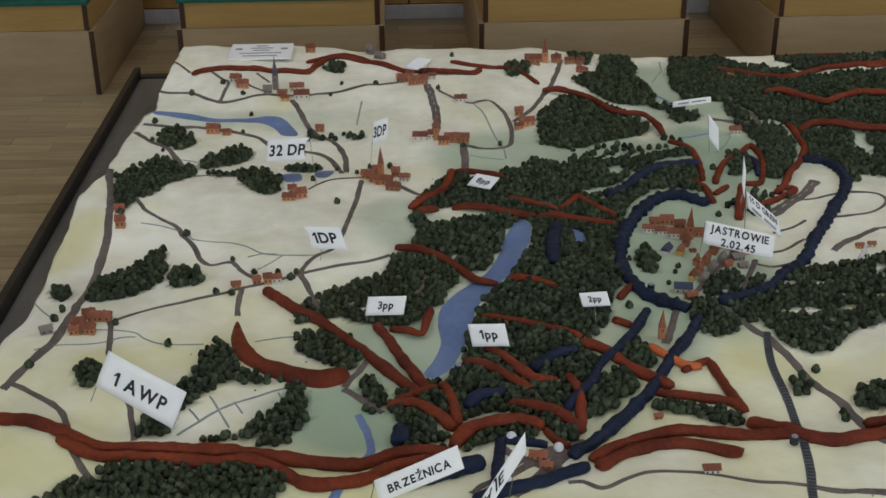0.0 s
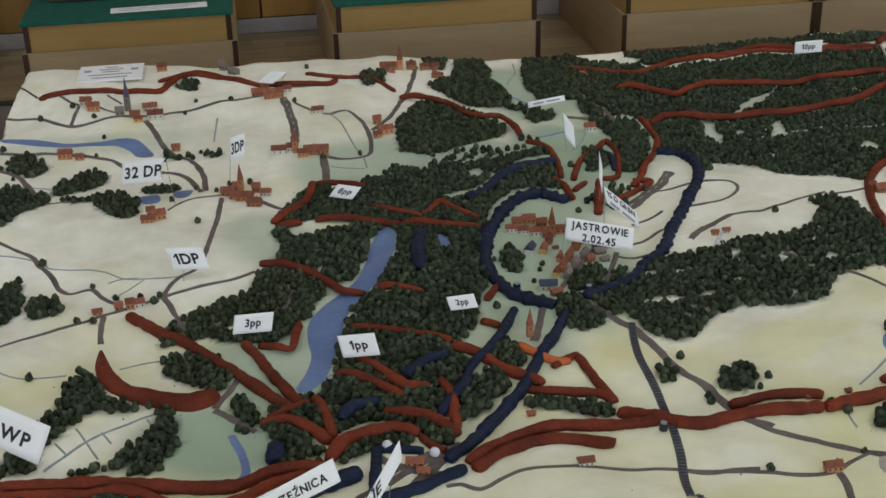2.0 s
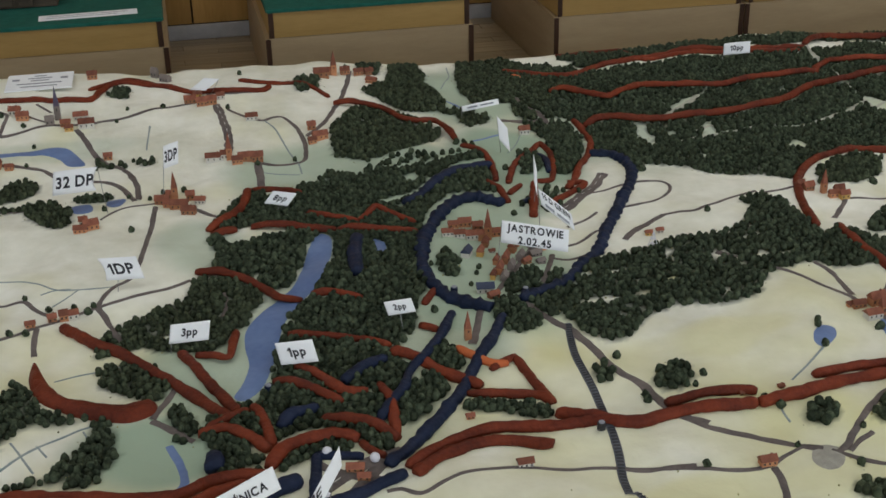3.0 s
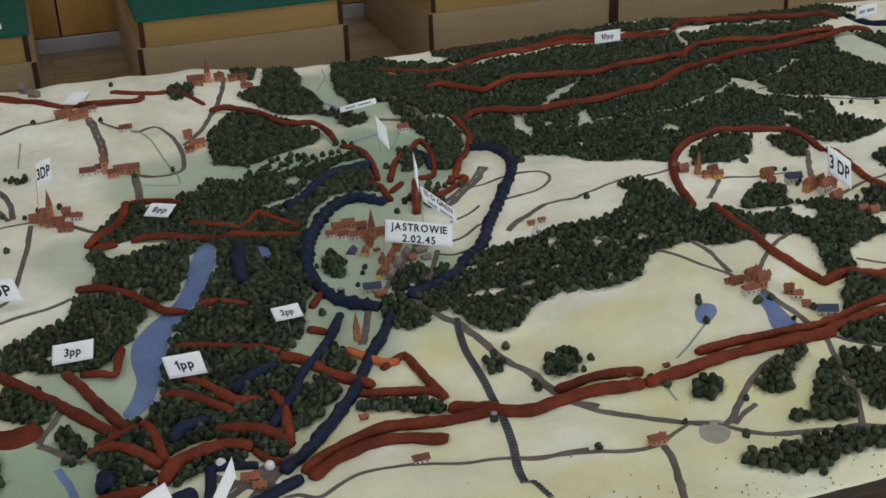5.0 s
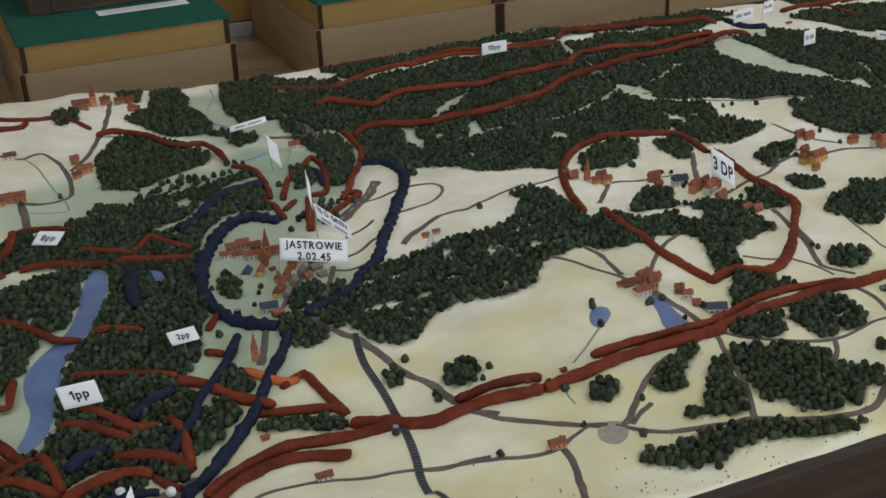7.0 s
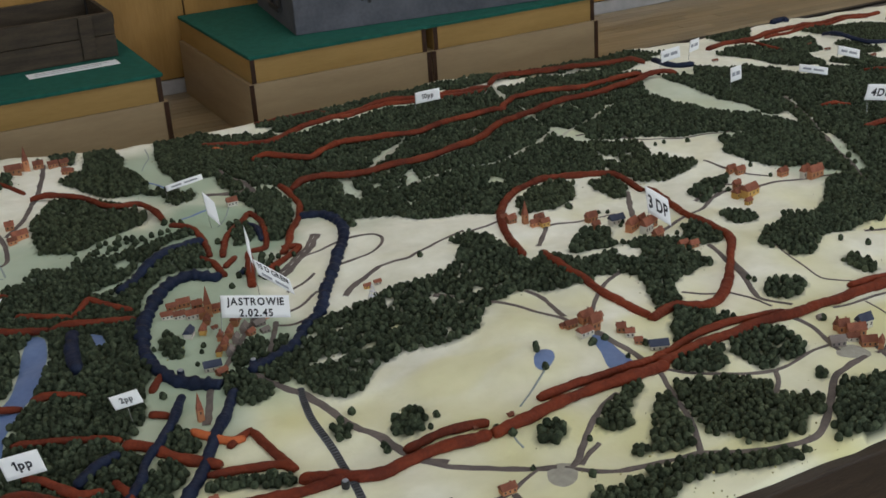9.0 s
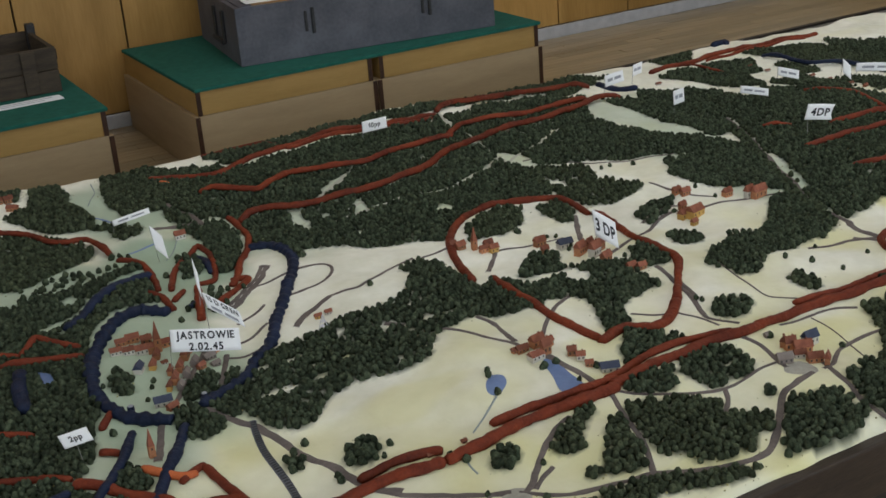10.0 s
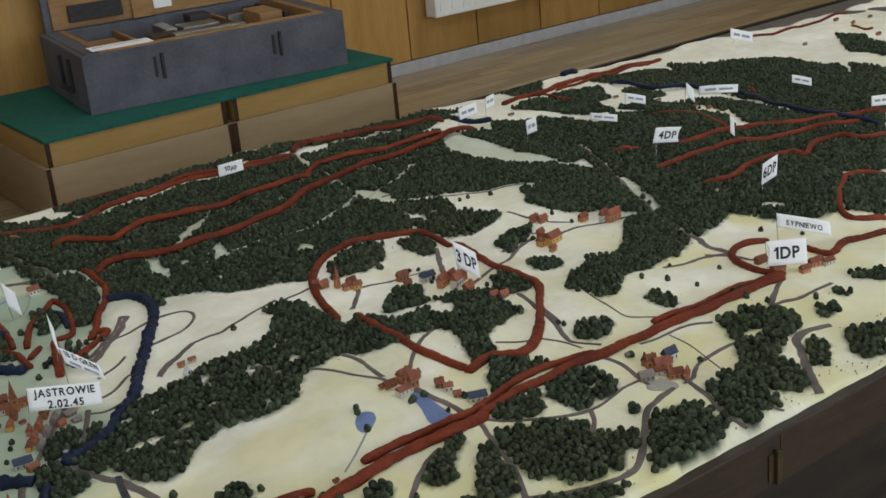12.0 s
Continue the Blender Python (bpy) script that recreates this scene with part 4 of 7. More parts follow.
clay_red([(0.914, 1.465), (0.954, 1.500), (1.010, 1.527), (1.073, 1.539), (1.123, 1.530), (1.170, 1.517), (1.221, 1.512)], 0.0110)
clay_red([(0.920, 1.446), (0.957, 1.477), (1.014, 1.505), (1.065, 1.507), (1.096, 1.497), (1.131, 1.477)], 0.0110)
clay_red([(1.457, 1.489), (1.504, 1.489), (1.556, 1.495), (1.617, 1.512), (1.679, 1.512), (1.737, 1.503), (1.807, 1.511)], 0.0125)
clay_red([(1.802, 1.520), (1.901, 1.541), (1.967, 1.542), (2.038, 1.546), (2.105, 1.527), (2.175, 1.540), (2.253, 1.544), (2.329, 1.544), (2.403, 1.538), (2.480, 1.534), (2.570, 1.554), (2.620, 1.534)], 0.0115)
clay_red([(1.567, 1.531), (1.635, 1.542), (1.696, 1.539), (1.756, 1.532), (1.831, 1.545)], 0.0090)
clay_red([(1.809, 1.545), (1.902, 1.574), (1.983, 1.576), (2.044, 1.567), (2.091, 1.543)], 0.0090)
clay_red([(2.269, 1.567), (2.350, 1.563), (2.424, 1.557), (2.519, 1.568), (2.599, 1.563), (2.632, 1.547)], 0.0090)
clay_red([(0.788, 1.877), (0.862, 1.858), (0.916, 1.829), (0.949, 1.798)], 0.0080)
clay_red([(2.635, 1.544), (2.617, 1.603), (2.645, 1.685), (2.678, 1.724), (2.721, 1.730), (2.779, 1.706)], 0.009)
clay_red([(2.797, 1.620), (2.784, 1.543), (2.887, 1.576), (2.994, 1.552)], 0.009)
clay_red([(3.044, 2.478), (3.084, 2.461), (3.114, 2.435)], 0.007, 0.006)
clay_red([(3.174, 2.351), (3.300, 2.338), (3.424, 2.320), (3.525, 2.279), (3.608, 2.223), (3.699, 2.173), (3.792, 2.109)], 0.010, 0.006)
clay_red([(2.985, 2.255), (3.066, 2.250), (3.189, 2.239), (3.292, 2.228), (3.397, 2.195), (3.543, 2.193), (3.615, 2.150), (3.697, 2.114)], 0.010, 0.006)
clay_red([(2.958, 2.070), (3.022, 2.033), (3.132, 2.071), (3.216, 2.066), (3.317, 2.073), (3.310, 2.020), (3.412, 2.072), (3.518, 2.077), (3.546, 2.005), (3.629, 1.995)], 0.010, 0.006)
clay_red([(3.382, 2.664), (3.418, 2.579), (3.435, 2.503), (3.419, 2.423), (3.410, 2.371)], 0.007, 0.006)
clay_red([(3.076, 1.609), (3.013, 1.637), (3.012, 1.680), (3.062, 1.729), (3.229, 1.835), (3.289, 1.837), (3.328, 1.785)], 0.009)
clay_red([(3.238, 3.210), (3.360, 3.235), (3.479, 3.222), (3.645, 3.227), (3.832, 3.247), (4.031, 3.241)], 0.010)
clay_red([(3.469, 3.196), (3.609, 3.188), (3.810, 3.225), (3.946, 3.216)], 0.007)
clay_red([(3.402, 3.224), (3.393, 3.111), (3.405, 3.025)], 0.006, 0.010)
clay_red([(4.512, 3.245), (4.788, 3.245), (5.106, 3.291), (5.214, 3.285)], 0.007)
clay_red([(4.939, 3.062), (4.878, 2.960), (4.918, 2.950)], 0.006)
clay_red([(3.819, 2.609), (3.846, 2.679)], 0.006, 0.010)
clay_red([(0.773, 2.535), (0.762, 2.474), (0.728, 2.397), (0.680, 2.332)], 0.010, 0.006)
clay_red([(0.684, 2.316), (0.735, 2.333)], 0.009, 0.006)
clay_red([(0.778, 2.535), (0.833, 2.528), (0.883, 2.485)], 0.008)
clay_red([(0.764, 2.334), (0.830, 2.316), (0.928, 2.284)], 0.009, 0.006)
clay_red([(0.927, 2.281), (0.982, 2.263), (1.084, 2.231)], 0.009, 0.006)
clay_red([(0.884, 2.390), (0.925, 2.351), (0.978, 2.313)], 0.008, 0.006)
clay_red([(0.978, 2.313), (1.002, 2.335), (1.022, 2.356), (1.049, 2.322), (1.087, 2.275)], 0.008, 0.006)
clay_red([(0.647, 2.155), (0.689, 2.136), (0.730, 2.099), (0.769, 2.050), (0.792, 2.013), (0.826, 1.993)], 0.009, 0.006)
clay_red([(0.844, 2.007), (0.878, 2.009), (0.911, 1.990), (0.930, 1.976)], 0.009)
clay_red([(0.415, 2.006), (0.469, 1.931), (0.520, 1.883), (0.569, 1.816), (0.624, 1.742), (0.676, 1.664)], 0.011)
clay_red([(0.610, 1.867), (0.634, 1.809), (0.660, 1.750), (0.691, 1.674)], 0.010)
clay_red([(0.634, 1.855), (0.662, 1.844), (0.686, 1.833), (0.697, 1.881), (0.705, 1.919)], 0.008, 0.006)
clay_red([(0.628, 1.622), (0.666, 1.613), (0.699, 1.578), (0.726, 1.545)], 0.010, 0.006)
clay_red([(0.714, 1.685), (0.723, 1.639), (0.731, 1.554)], 0.009, 0.006)
clay_red([(0.641, 1.630), (0.676, 1.652), (0.704, 1.675)], 0.009, 0.006)
clay_red([(0.720, 1.503), (0.746, 1.537), (0.780, 1.552), (0.822, 1.559), (0.856, 1.545)], 0.011, 0.006)
clay_red([(0.858, 1.536), (0.870, 1.507), (0.886, 1.494)], 0.008)
clay_red([(0.789, 1.778), (0.822, 1.735), (0.852, 1.676), (0.890, 1.666)], 0.010, 0.006)
clay_red([(0.750, 1.739), (0.785, 1.720), (0.817, 1.684), (0.849, 1.652)], 0.009, 0.006)
clay_red([(0.910, 1.685), (0.919, 1.625), (0.913, 1.554)], 0.009, 0.006)
clay_red([(0.812, 1.622), (0.851, 1.594), (0.890, 1.570), (0.913, 1.543)], 0.010, 0.006)
clay_red([(0.947, 1.783), (0.980, 1.761), (1.010, 1.721), (1.040, 1.689), (1.069, 1.657)], 0.011)
clay_red([(1.040, 1.641), (1.090, 1.633), (1.149, 1.621), (1.166, 1.593)], 0.009)
clay_red([(1.140, 1.716), (1.153, 1.656), (1.167, 1.593)], 0.009)
clay_red([(1.093, 1.693), (1.118, 1.710), (1.142, 1.721)], 0.008)
clay_red([(1.010, 1.855), (1.038, 1.835)], 0.009, 0.006)
clay_red([(1.031, 1.923), (1.063, 1.969)], 0.008)
clay_red([(0.041, 1.588), (0.111, 1.570), (0.167, 1.538), (0.227, 1.511), (0.321, 1.508), (0.400, 1.507), (0.483, 1.475), (0.562, 1.455), (0.600, 1.454), (0.632, 1.474), (0.671, 1.487), (0.719, 1.485)], 0.012)
clay_red([(0.163, 1.522), (0.231, 1.490), (0.325, 1.486), (0.419, 1.483), (0.476, 1.453), (0.509, 1.426), (0.540, 1.415), (0.601, 1.419), (0.639, 1.445), (0.687, 1.470)], 0.011)
clay_orange([(1.055, 1.767), (1.076, 1.734), (1.101, 1.706), (1.124, 1.704)], 0.009)
clay_orange([(1.532, 3.162), (1.556, 3.139)], 0.008, 0.010)
clay_blue([(0.643, 1.401), (0.701, 1.431), (0.759, 1.467)], 0.015)
clay_blue([(0.791, 1.517), (0.825, 1.505), (0.855, 1.497)], 0.008)
clay_blue([(0.790, 1.516), (0.783, 1.465), (0.773, 1.403)], 0.009)
clay_blue([(0.906, 1.450), (0.855, 1.426), (0.802, 1.399), (0.743, 1.367)], 0.011)
clay_blue([(1.558, 2.578), (1.606, 2.549), (1.613, 2.482), (1.596, 2.405), (1.551, 2.323), (1.502, 2.239), (1.449, 2.155), (1.414, 2.086), (1.362, 2.031), (1.310, 1.972), (1.248, 1.941), (1.204, 1.904)], 0.011)
clay_blue([(1.281, 2.312), (1.234, 2.354), (1.181, 2.331), (1.133, 2.275), (1.096, 2.207), (1.066, 2.110), (1.057, 2.021), (1.074, 1.952), (1.105, 1.911), (1.143, 1.879)], 0.012)
clay_blue([(1.310, 2.529), (1.245, 2.503), (1.187, 2.465), (1.140, 2.419), (1.084, 2.370)], 0.0135)
clay_blue([(1.425, 2.589), (1.440, 2.550), (1.426, 2.463)], 0.008)
clay_blue([(1.319, 2.308), (1.352, 2.318)], 0.008)
clay_blue([(0.962, 2.222), (0.946, 2.151), (0.932, 2.060)], 0.0145, 0.006)
clay_blue([(1.075, 1.890), (1.046, 1.826), (1.009, 1.766), (0.967, 1.718), (0.942, 1.658), (0.893, 1.591)], 0.009, 0.006)
clay_blue([(1.156, 1.852), (1.118, 1.782), (1.069, 1.709), (1.027, 1.638), (0.984, 1.585), (0.928, 1.520), (0.885, 1.471)], 0.011)
clay_blue([(0.745, 1.604), (0.773, 1.637), (0.809, 1.652)], 0.012, 0.006)
clay_blue([(0.856, 1.705), (0.887, 1.733), (0.935, 1.766)], 0.012, 0.006)
clay_blue([(0.647, 1.556), (0.647, 1.506)], 0.014, 0.006)
clay_blue([(3.025, 3.214), (3.018, 3.113), (3.076, 3.069)], 0.012)
clay_blue([(3.619, 3.334), (3.682, 3.357), (3.673, 3.317)], 0.012)
clay_blue([(3.622, 3.088), (3.645, 2.921), (3.766, 2.829), (3.778, 2.645), (3.684, 2.408), (3.666, 2.248), (3.700, 2.059)], 0.009, 0.010)
clay_patch([(0.375, 1.900), (0.372, 1.827), (0.392, 1.750), (0.430, 1.716), (0.476, 1.691), (0.529, 1.672), (0.567, 1.696), (0.563, 1.738), (0.526, 1.723), (0.481, 1.736), (0.436, 1.752), (0.404, 1.807)])
road([(0.027, 2.587), (0.057, 2.443), (0.077, 2.320), (0.085, 2.240), (0.092, 2.136), (0.094, 2.053), (0.100, 1.926), (0.096, 1.862), (0.093, 1.810), (0.085, 1.776), (0.069, 1.732), (0.054, 1.695), (0.043, 1.671)], 0.0140)
road([(0.050, 1.687), (0.079, 1.671), (0.117, 1.636), (0.146, 1.604), (0.161, 1.574), (0.182, 1.515), (0.207, 1.468), (0.223, 1.444)], 0.0090)
road([(0.172, 1.873), (0.218, 1.927), (0.272, 1.957), (0.332, 1.981), (0.373, 2.015), (0.430, 2.051), (0.465, 2.062), (0.501, 2.071), (0.563, 2.090), (0.636, 2.132)], 0.0072)
road([(0.096, 1.862), (0.122, 1.893), (0.154, 1.894), (0.170, 1.863), (0.178, 1.819), (0.190, 1.756), (0.218, 1.681), (0.240, 1.634), (0.253, 1.588), (0.266, 1.535)], 0.0081)
road([(0.112, 2.425), (0.140, 2.364), (0.172, 2.334), (0.213, 2.288), (0.236, 2.241), (0.264, 2.191), (0.280, 2.148), (0.302, 2.117), (0.326, 2.120), (0.344, 2.116), (0.361, 2.086), (0.378, 2.064), (0.394, 2.053)], 0.0085)
road([(0.371, 2.010), (0.370, 1.963), (0.373, 1.916)], 0.0087)
road([(0.578, 2.504), (0.570, 2.397), (0.559, 2.296), (0.547, 2.214), (0.529, 2.152), (0.499, 2.127), (0.480, 2.090), (0.473, 2.064), (0.482, 2.036), (0.496, 1.991), (0.512, 1.940)], 0.0092)
road([(0.065, 3.031), (0.138, 3.010), (0.228, 2.964), (0.308, 2.985), (0.405, 2.988), (0.460, 3.004), (0.516, 3.001), (0.601, 3.041), (0.658, 3.068), (0.716, 3.085)], 0.0099)
road([(0.082, 3.199), (0.108, 3.159), (0.138, 3.109)], 0.0066)
road([(0.191, 3.107), (0.221, 3.065), (0.239, 3.049), (0.230, 2.994), (0.225, 2.964)], 0.0076)
road([(0.304, 3.115), (0.322, 3.092), (0.341, 3.062)], 0.0064)
road([(0.288, 3.049), (0.307, 3.030), (0.337, 3.004)], 0.0063)
road([(0.403, 2.963), (0.426, 2.898), (0.447, 2.827), (0.471, 2.780), (0.509, 2.745), (0.531, 2.679), (0.541, 2.614), (0.543, 2.544)], 0.0115)
road([(0.055, 2.865), (0.120, 2.837), (0.186, 2.833), (0.256, 2.807), (0.297, 2.788), (0.330, 2.779), (0.366, 2.738), (0.421, 2.697), (0.473, 2.677), (0.500, 2.647), (0.521, 2.588), (0.536, 2.533)], 0.0103)
road([(0.044, 2.814), (0.087, 2.752), (0.130, 2.723), (0.155, 2.676), (0.182, 2.614)], 0.0116)
road([(0.467, 2.438), (0.489, 2.465), (0.512, 2.485), (0.544, 2.501), (0.583, 2.526)], 0.0052)
road([(0.195, 2.567), (0.255, 2.575), (0.313, 2.557)], 0.0044)
road([(0.638, 2.502), (0.662, 2.461), (0.683, 2.431), (0.706, 2.413)], 0.0134)
road([(0.737, 3.040), (0.748, 2.924), (0.753, 2.833), (0.744, 2.714)], 0.0176)
road([(0.807, 2.687), (0.806, 2.619), (0.804, 2.555)], 0.0154)
road([(0.764, 3.003), (0.796, 2.965), (0.811, 2.933), (0.841, 2.907), (0.863, 2.922), (0.891, 2.925), (0.911, 2.871), (0.922, 2.807), (0.923, 2.735), (0.910, 2.674), (0.883, 2.661), (0.844, 2.662), (0.817, 2.674)], 0.0096)
road([(1.107, 3.277), (1.075, 3.143), (1.032, 3.001), (0.992, 2.898), (0.959, 2.839), (0.932, 2.803)], 0.0109)
road([(1.142, 3.263), (1.156, 3.227), (1.170, 3.183)], 0.0107)
road([(0.568, 3.377), (0.599, 3.346), (0.630, 3.276)], 0.0123)
road([(0.717, 3.115), (0.774, 3.102), (0.848, 3.114)], 0.0076)
road([(1.209, 1.904), (1.221, 1.866), (1.241, 1.824), (1.258, 1.797), (1.272, 1.749), (1.281, 1.689), (1.291, 1.637), (1.310, 1.602), (1.316, 1.567), (1.325, 1.532), (1.340, 1.492), (1.366, 1.462)], 0.0143)
road([(1.282, 2.119), (1.239, 2.050), (1.202, 2.002), (1.169, 1.947)], 0.0090)
road([(1.320, 2.094), (1.284, 2.016), (1.264, 1.977)], 0.0092)
road([(1.309, 2.083), (1.342, 2.065), (1.380, 2.073)], 0.0066)
road([(1.126, 1.892), (1.109, 1.843), (1.082, 1.774)], 0.0118)
road([(1.379, 2.190), (1.426, 2.220), (1.460, 2.246)], 0.0060)
road([(1.354, 2.119), (1.390, 2.127), (1.432, 2.160)], 0.0068)
road([(1.432, 2.313), (1.476, 2.338), (1.518, 2.350), (1.570, 2.375), (1.604, 2.381), (1.647, 2.377), (1.660, 2.354), (1.650, 2.322), (1.618, 2.291), (1.560, 2.263), (1.514, 2.253)], 0.0065)
road([(1.470, 2.105), (1.512, 2.153), (1.550, 2.182), (1.588, 2.201)], 0.0121)
road([(1.588, 2.201), (1.621, 2.196), (1.649, 2.185), (1.687, 2.204), (1.762, 2.246), (1.814, 2.253)], 0.0072)
road([(1.541, 2.437), (1.495, 2.375), (1.436, 2.308), (1.379, 2.260)], 0.0206)
road([(1.496, 3.015), (1.509, 2.927), (1.520, 2.842), (1.518, 2.786)], 0.0147)
road([(1.411, 2.835), (1.452, 2.829), (1.498, 2.813), (1.524, 2.819)], 0.0158)
road([(0.874, 1.420), (0.894, 1.420), (0.918, 1.401), (0.948, 1.413), (0.988, 1.430), (1.047, 1.439), (1.094, 1.431), (1.144, 1.406), (1.198, 1.398), (1.242, 1.382), (1.274, 1.380), (1.307, 1.371)], 0.0071)
road([(0.605, 1.786), (0.582, 1.733), (0.561, 1.675)], 0.0094)
road([(0.561, 1.670), (0.586, 1.648), (0.622, 1.607)], 0.0121)
road([(1.321, 1.521), (1.342, 1.484), (1.360, 1.451), (1.396, 1.429), (1.430, 1.405), (1.463, 1.378), (1.494, 1.359)], 0.0127)
road([(1.216, 1.392), (1.271, 1.377), (1.316, 1.359), (1.353, 1.344), (1.398, 1.343), (1.431, 1.355), (1.468, 1.372)], 0.0071)
road([(1.409, 1.338), (1.407, 1.311), (1.393, 1.265), (1.373, 1.212)], 0.0091)
road([(1.510, 1.346), (1.533, 1.362), (1.562, 1.393), (1.606, 1.433), (1.653, 1.469), (1.689, 1.485)], 0.0094)
road([(1.528, 1.346), (1.559, 1.372), (1.587, 1.385)], 0.0076)
road([(1.776, 1.701), (1.781, 1.656), (1.788, 1.615), (1.790, 1.567), (1.787, 1.526)], 0.0130)
road([(1.688, 1.908), (1.716, 1.861), (1.732, 1.805), (1.754, 1.762), (1.759, 1.735)], 0.0082)
road([(1.765, 1.902), (1.777, 1.863), (1.769, 1.808), (1.762, 1.758)], 0.0092)
road([(1.777, 1.696), (1.819, 1.754), (1.872, 1.811), (1.931, 1.855), (1.981, 1.889)], 0.0075)
road([(1.910, 2.095), (1.952, 2.144), (1.979, 2.177), (1.992, 2.209)], 0.0097)
road([(1.980, 2.182), (2.039, 2.176), (2.100, 2.182), (2.159, 2.174)], 0.0066)
road([(2.270, 2.283), (2.211, 2.188), (2.158, 2.095)], 0.0113)
road([(1.819, 2.238), (1.862, 2.242), (1.923, 2.265)], 0.0064)
road([(2.145, 2.009), (2.209, 2.031), (2.269, 2.056), (2.312, 2.065), (2.370, 2.104), (2.418, 2.125), (2.450, 2.127)], 0.0089)
road([(1.614, 2.000), (1.642, 1.970)], 0.0152)
road([(2.191, 1.882), (2.177, 1.818), (2.147, 1.731), (2.117, 1.657), (2.108, 1.619), (2.133, 1.568)], 0.0086)
road([(2.084, 1.684), (2.097, 1.642), (2.098, 1.583)], 0.0047)
road([(2.008, 1.733), (2.037, 1.704), (2.070, 1.690)], 0.0047)
road([(2.180, 1.804), (2.163, 1.750), (2.141, 1.694)], 0.0089)
road([(2.088, 1.539), (2.101, 1.480), (2.091, 1.434), (2.077, 1.389)], 0.0089)
road([(2.188, 1.525), (2.258, 1.520), (2.320, 1.521), (2.363, 1.500)], 0.0068)
road([(2.123, 1.353), (2.151, 1.357), (2.191, 1.385), (2.227, 1.394), (2.290, 1.404), (2.344, 1.407)], 0.0082)
road([(2.141, 1.415), (2.146, 1.379), (2.127, 1.329), (2.116, 1.288), (2.090, 1.222), (2.077, 1.163)], 0.0086)
road([(2.261, 1.168), (2.305, 1.223), (2.374, 1.295), (2.406, 1.333), (2.450, 1.351), (2.487, 1.345), (2.510, 1.335)], 0.0152)
road([(2.493, 1.462), (2.525, 1.461), (2.561, 1.448), (2.630, 1.449), (2.675, 1.459)], 0.0092)
road([(2.493, 1.465), (2.579, 1.519), (2.622, 1.542)], 0.0104)
road([(2.165, 1.204), (2.167, 1.180), (2.176, 1.165)], 0.0077)
road([(2.256, 1.511), (2.236, 1.416), (2.201, 1.322)], 0.0023)
road([(2.288, 1.806), (2.275, 1.722), (2.254, 1.636), (2.268, 1.604), (2.291, 1.581)], 0.0029)
road([(2.510, 2.303), (2.516, 2.235), (2.535, 2.173), (2.577, 2.135)], 0.0060)
road([(2.339, 2.118), (2.413, 2.149), (2.452, 2.160), (2.477, 2.137)], 0.0082)
road([(2.478, 2.092), (2.518, 2.094), (2.593, 2.097), (2.659, 2.069), (2.739, 2.058)], 0.0083)
road([(3.025, 2.603), (2.968, 2.453), (2.883, 2.300), (2.819, 2.173), (2.774, 2.070), (2.731, 1.987)], 0.0114)
road([(2.710, 1.908), (2.705, 1.852), (2.678, 1.794), (2.678, 1.729)], 0.0136)
road([(2.678, 1.729), (2.620, 1.758), (2.551, 1.751), (2.504, 1.768)], 0.0087)
road([(2.389, 2.690), (2.446, 2.670), (2.484, 2.592), (2.514, 2.530), (2.585, 2.500), (2.662, 2.452), (2.706, 2.447)], 0.0065)
road([(2.635, 1.764), (2.668, 1.712), (2.668, 1.651)], 0.0089)
road([(1.504, 1.353), (1.541, 1.318), (1.590, 1.302), (1.650, 1.286), (1.698, 1.281), (1.759, 1.250), (1.811, 1.223), (1.862, 1.218), (1.899, 1.234), (1.953, 1.279), (2.009, 1.329), (2.046, 1.340), (2.101, 1.355)], 0.0108)
road([(1.789, 1.509), (1.775, 1.467), (1.755, 1.411), (1.733, 1.345), (1.701, 1.284)], 0.0089)
road([(1.797, 1.512), (1.828, 1.476), (1.875, 1.432), (1.938, 1.407), (1.985, 1.406), (2.029, 1.414), (2.083, 1.418)], 0.0068)
road([(1.951, 1.406), (1.933, 1.377), (1.894, 1.343)], 0.0076)
road([(0.692, 2.068), (0.696, 2.018), (0.684, 1.968)], 0.0071)
track([(2.405, 3.028), (2.387, 2.892), (2.367, 2.787), (2.357, 2.708)], 0.0093)
track([(2.362, 2.715), (2.466, 2.782), (2.552, 2.820), (2.634, 2.856)], 0.0096)
track([(2.362, 2.715), (2.276, 2.675), (2.199, 2.621)], 0.0075)
railway([(1.261, 1.814), (1.250, 1.765), (1.240, 1.708), (1.236, 1.643), (1.234, 1.590), (1.228, 1.533), (1.221, 1.476), (1.212, 1.424), (1.199, 1.373), (1.193, 1.329)], 0.0133)
railway([(1.204, 1.335), (1.208, 1.320), (1.210, 1.299), (1.213, 1.282)], 0.0096)
stream([(0.143, 2.306), (0.191, 2.288), (0.241, 2.247), (0.260, 2.222), (0.322, 2.207), (0.357, 2.180), (0.393, 2.141), (0.435, 2.133), (0.499, 2.129)], 0.0033)
stream([(0.392, 2.085), (0.416, 2.110), (0.437, 2.133)], 0.0026)
stream([(0.371, 2.127), (0.398, 2.137), (0.424, 2.137)], 0.0027)
stream([(0.068, 1.772), (0.099, 1.789), (0.141, 1.802), (0.175, 1.810), (0.196, 1.820), (0.219, 1.820)], 0.0029)
stream([(0.131, 1.849), (0.178, 1.845), (0.217, 1.833), (0.234, 1.813), (0.269, 1.794), (0.331, 1.803)], 0.0028)
stream([(0.014, 1.979), (0.049, 1.918), (0.079, 1.875)], 0.0030)
stream([(0.411, 1.817), (0.455, 1.838), (0.492, 1.851), (0.524, 1.861)], 0.0029)
stream([(0.817, 2.633), (0.854, 2.616), (0.893, 2.601)], 0.0032)
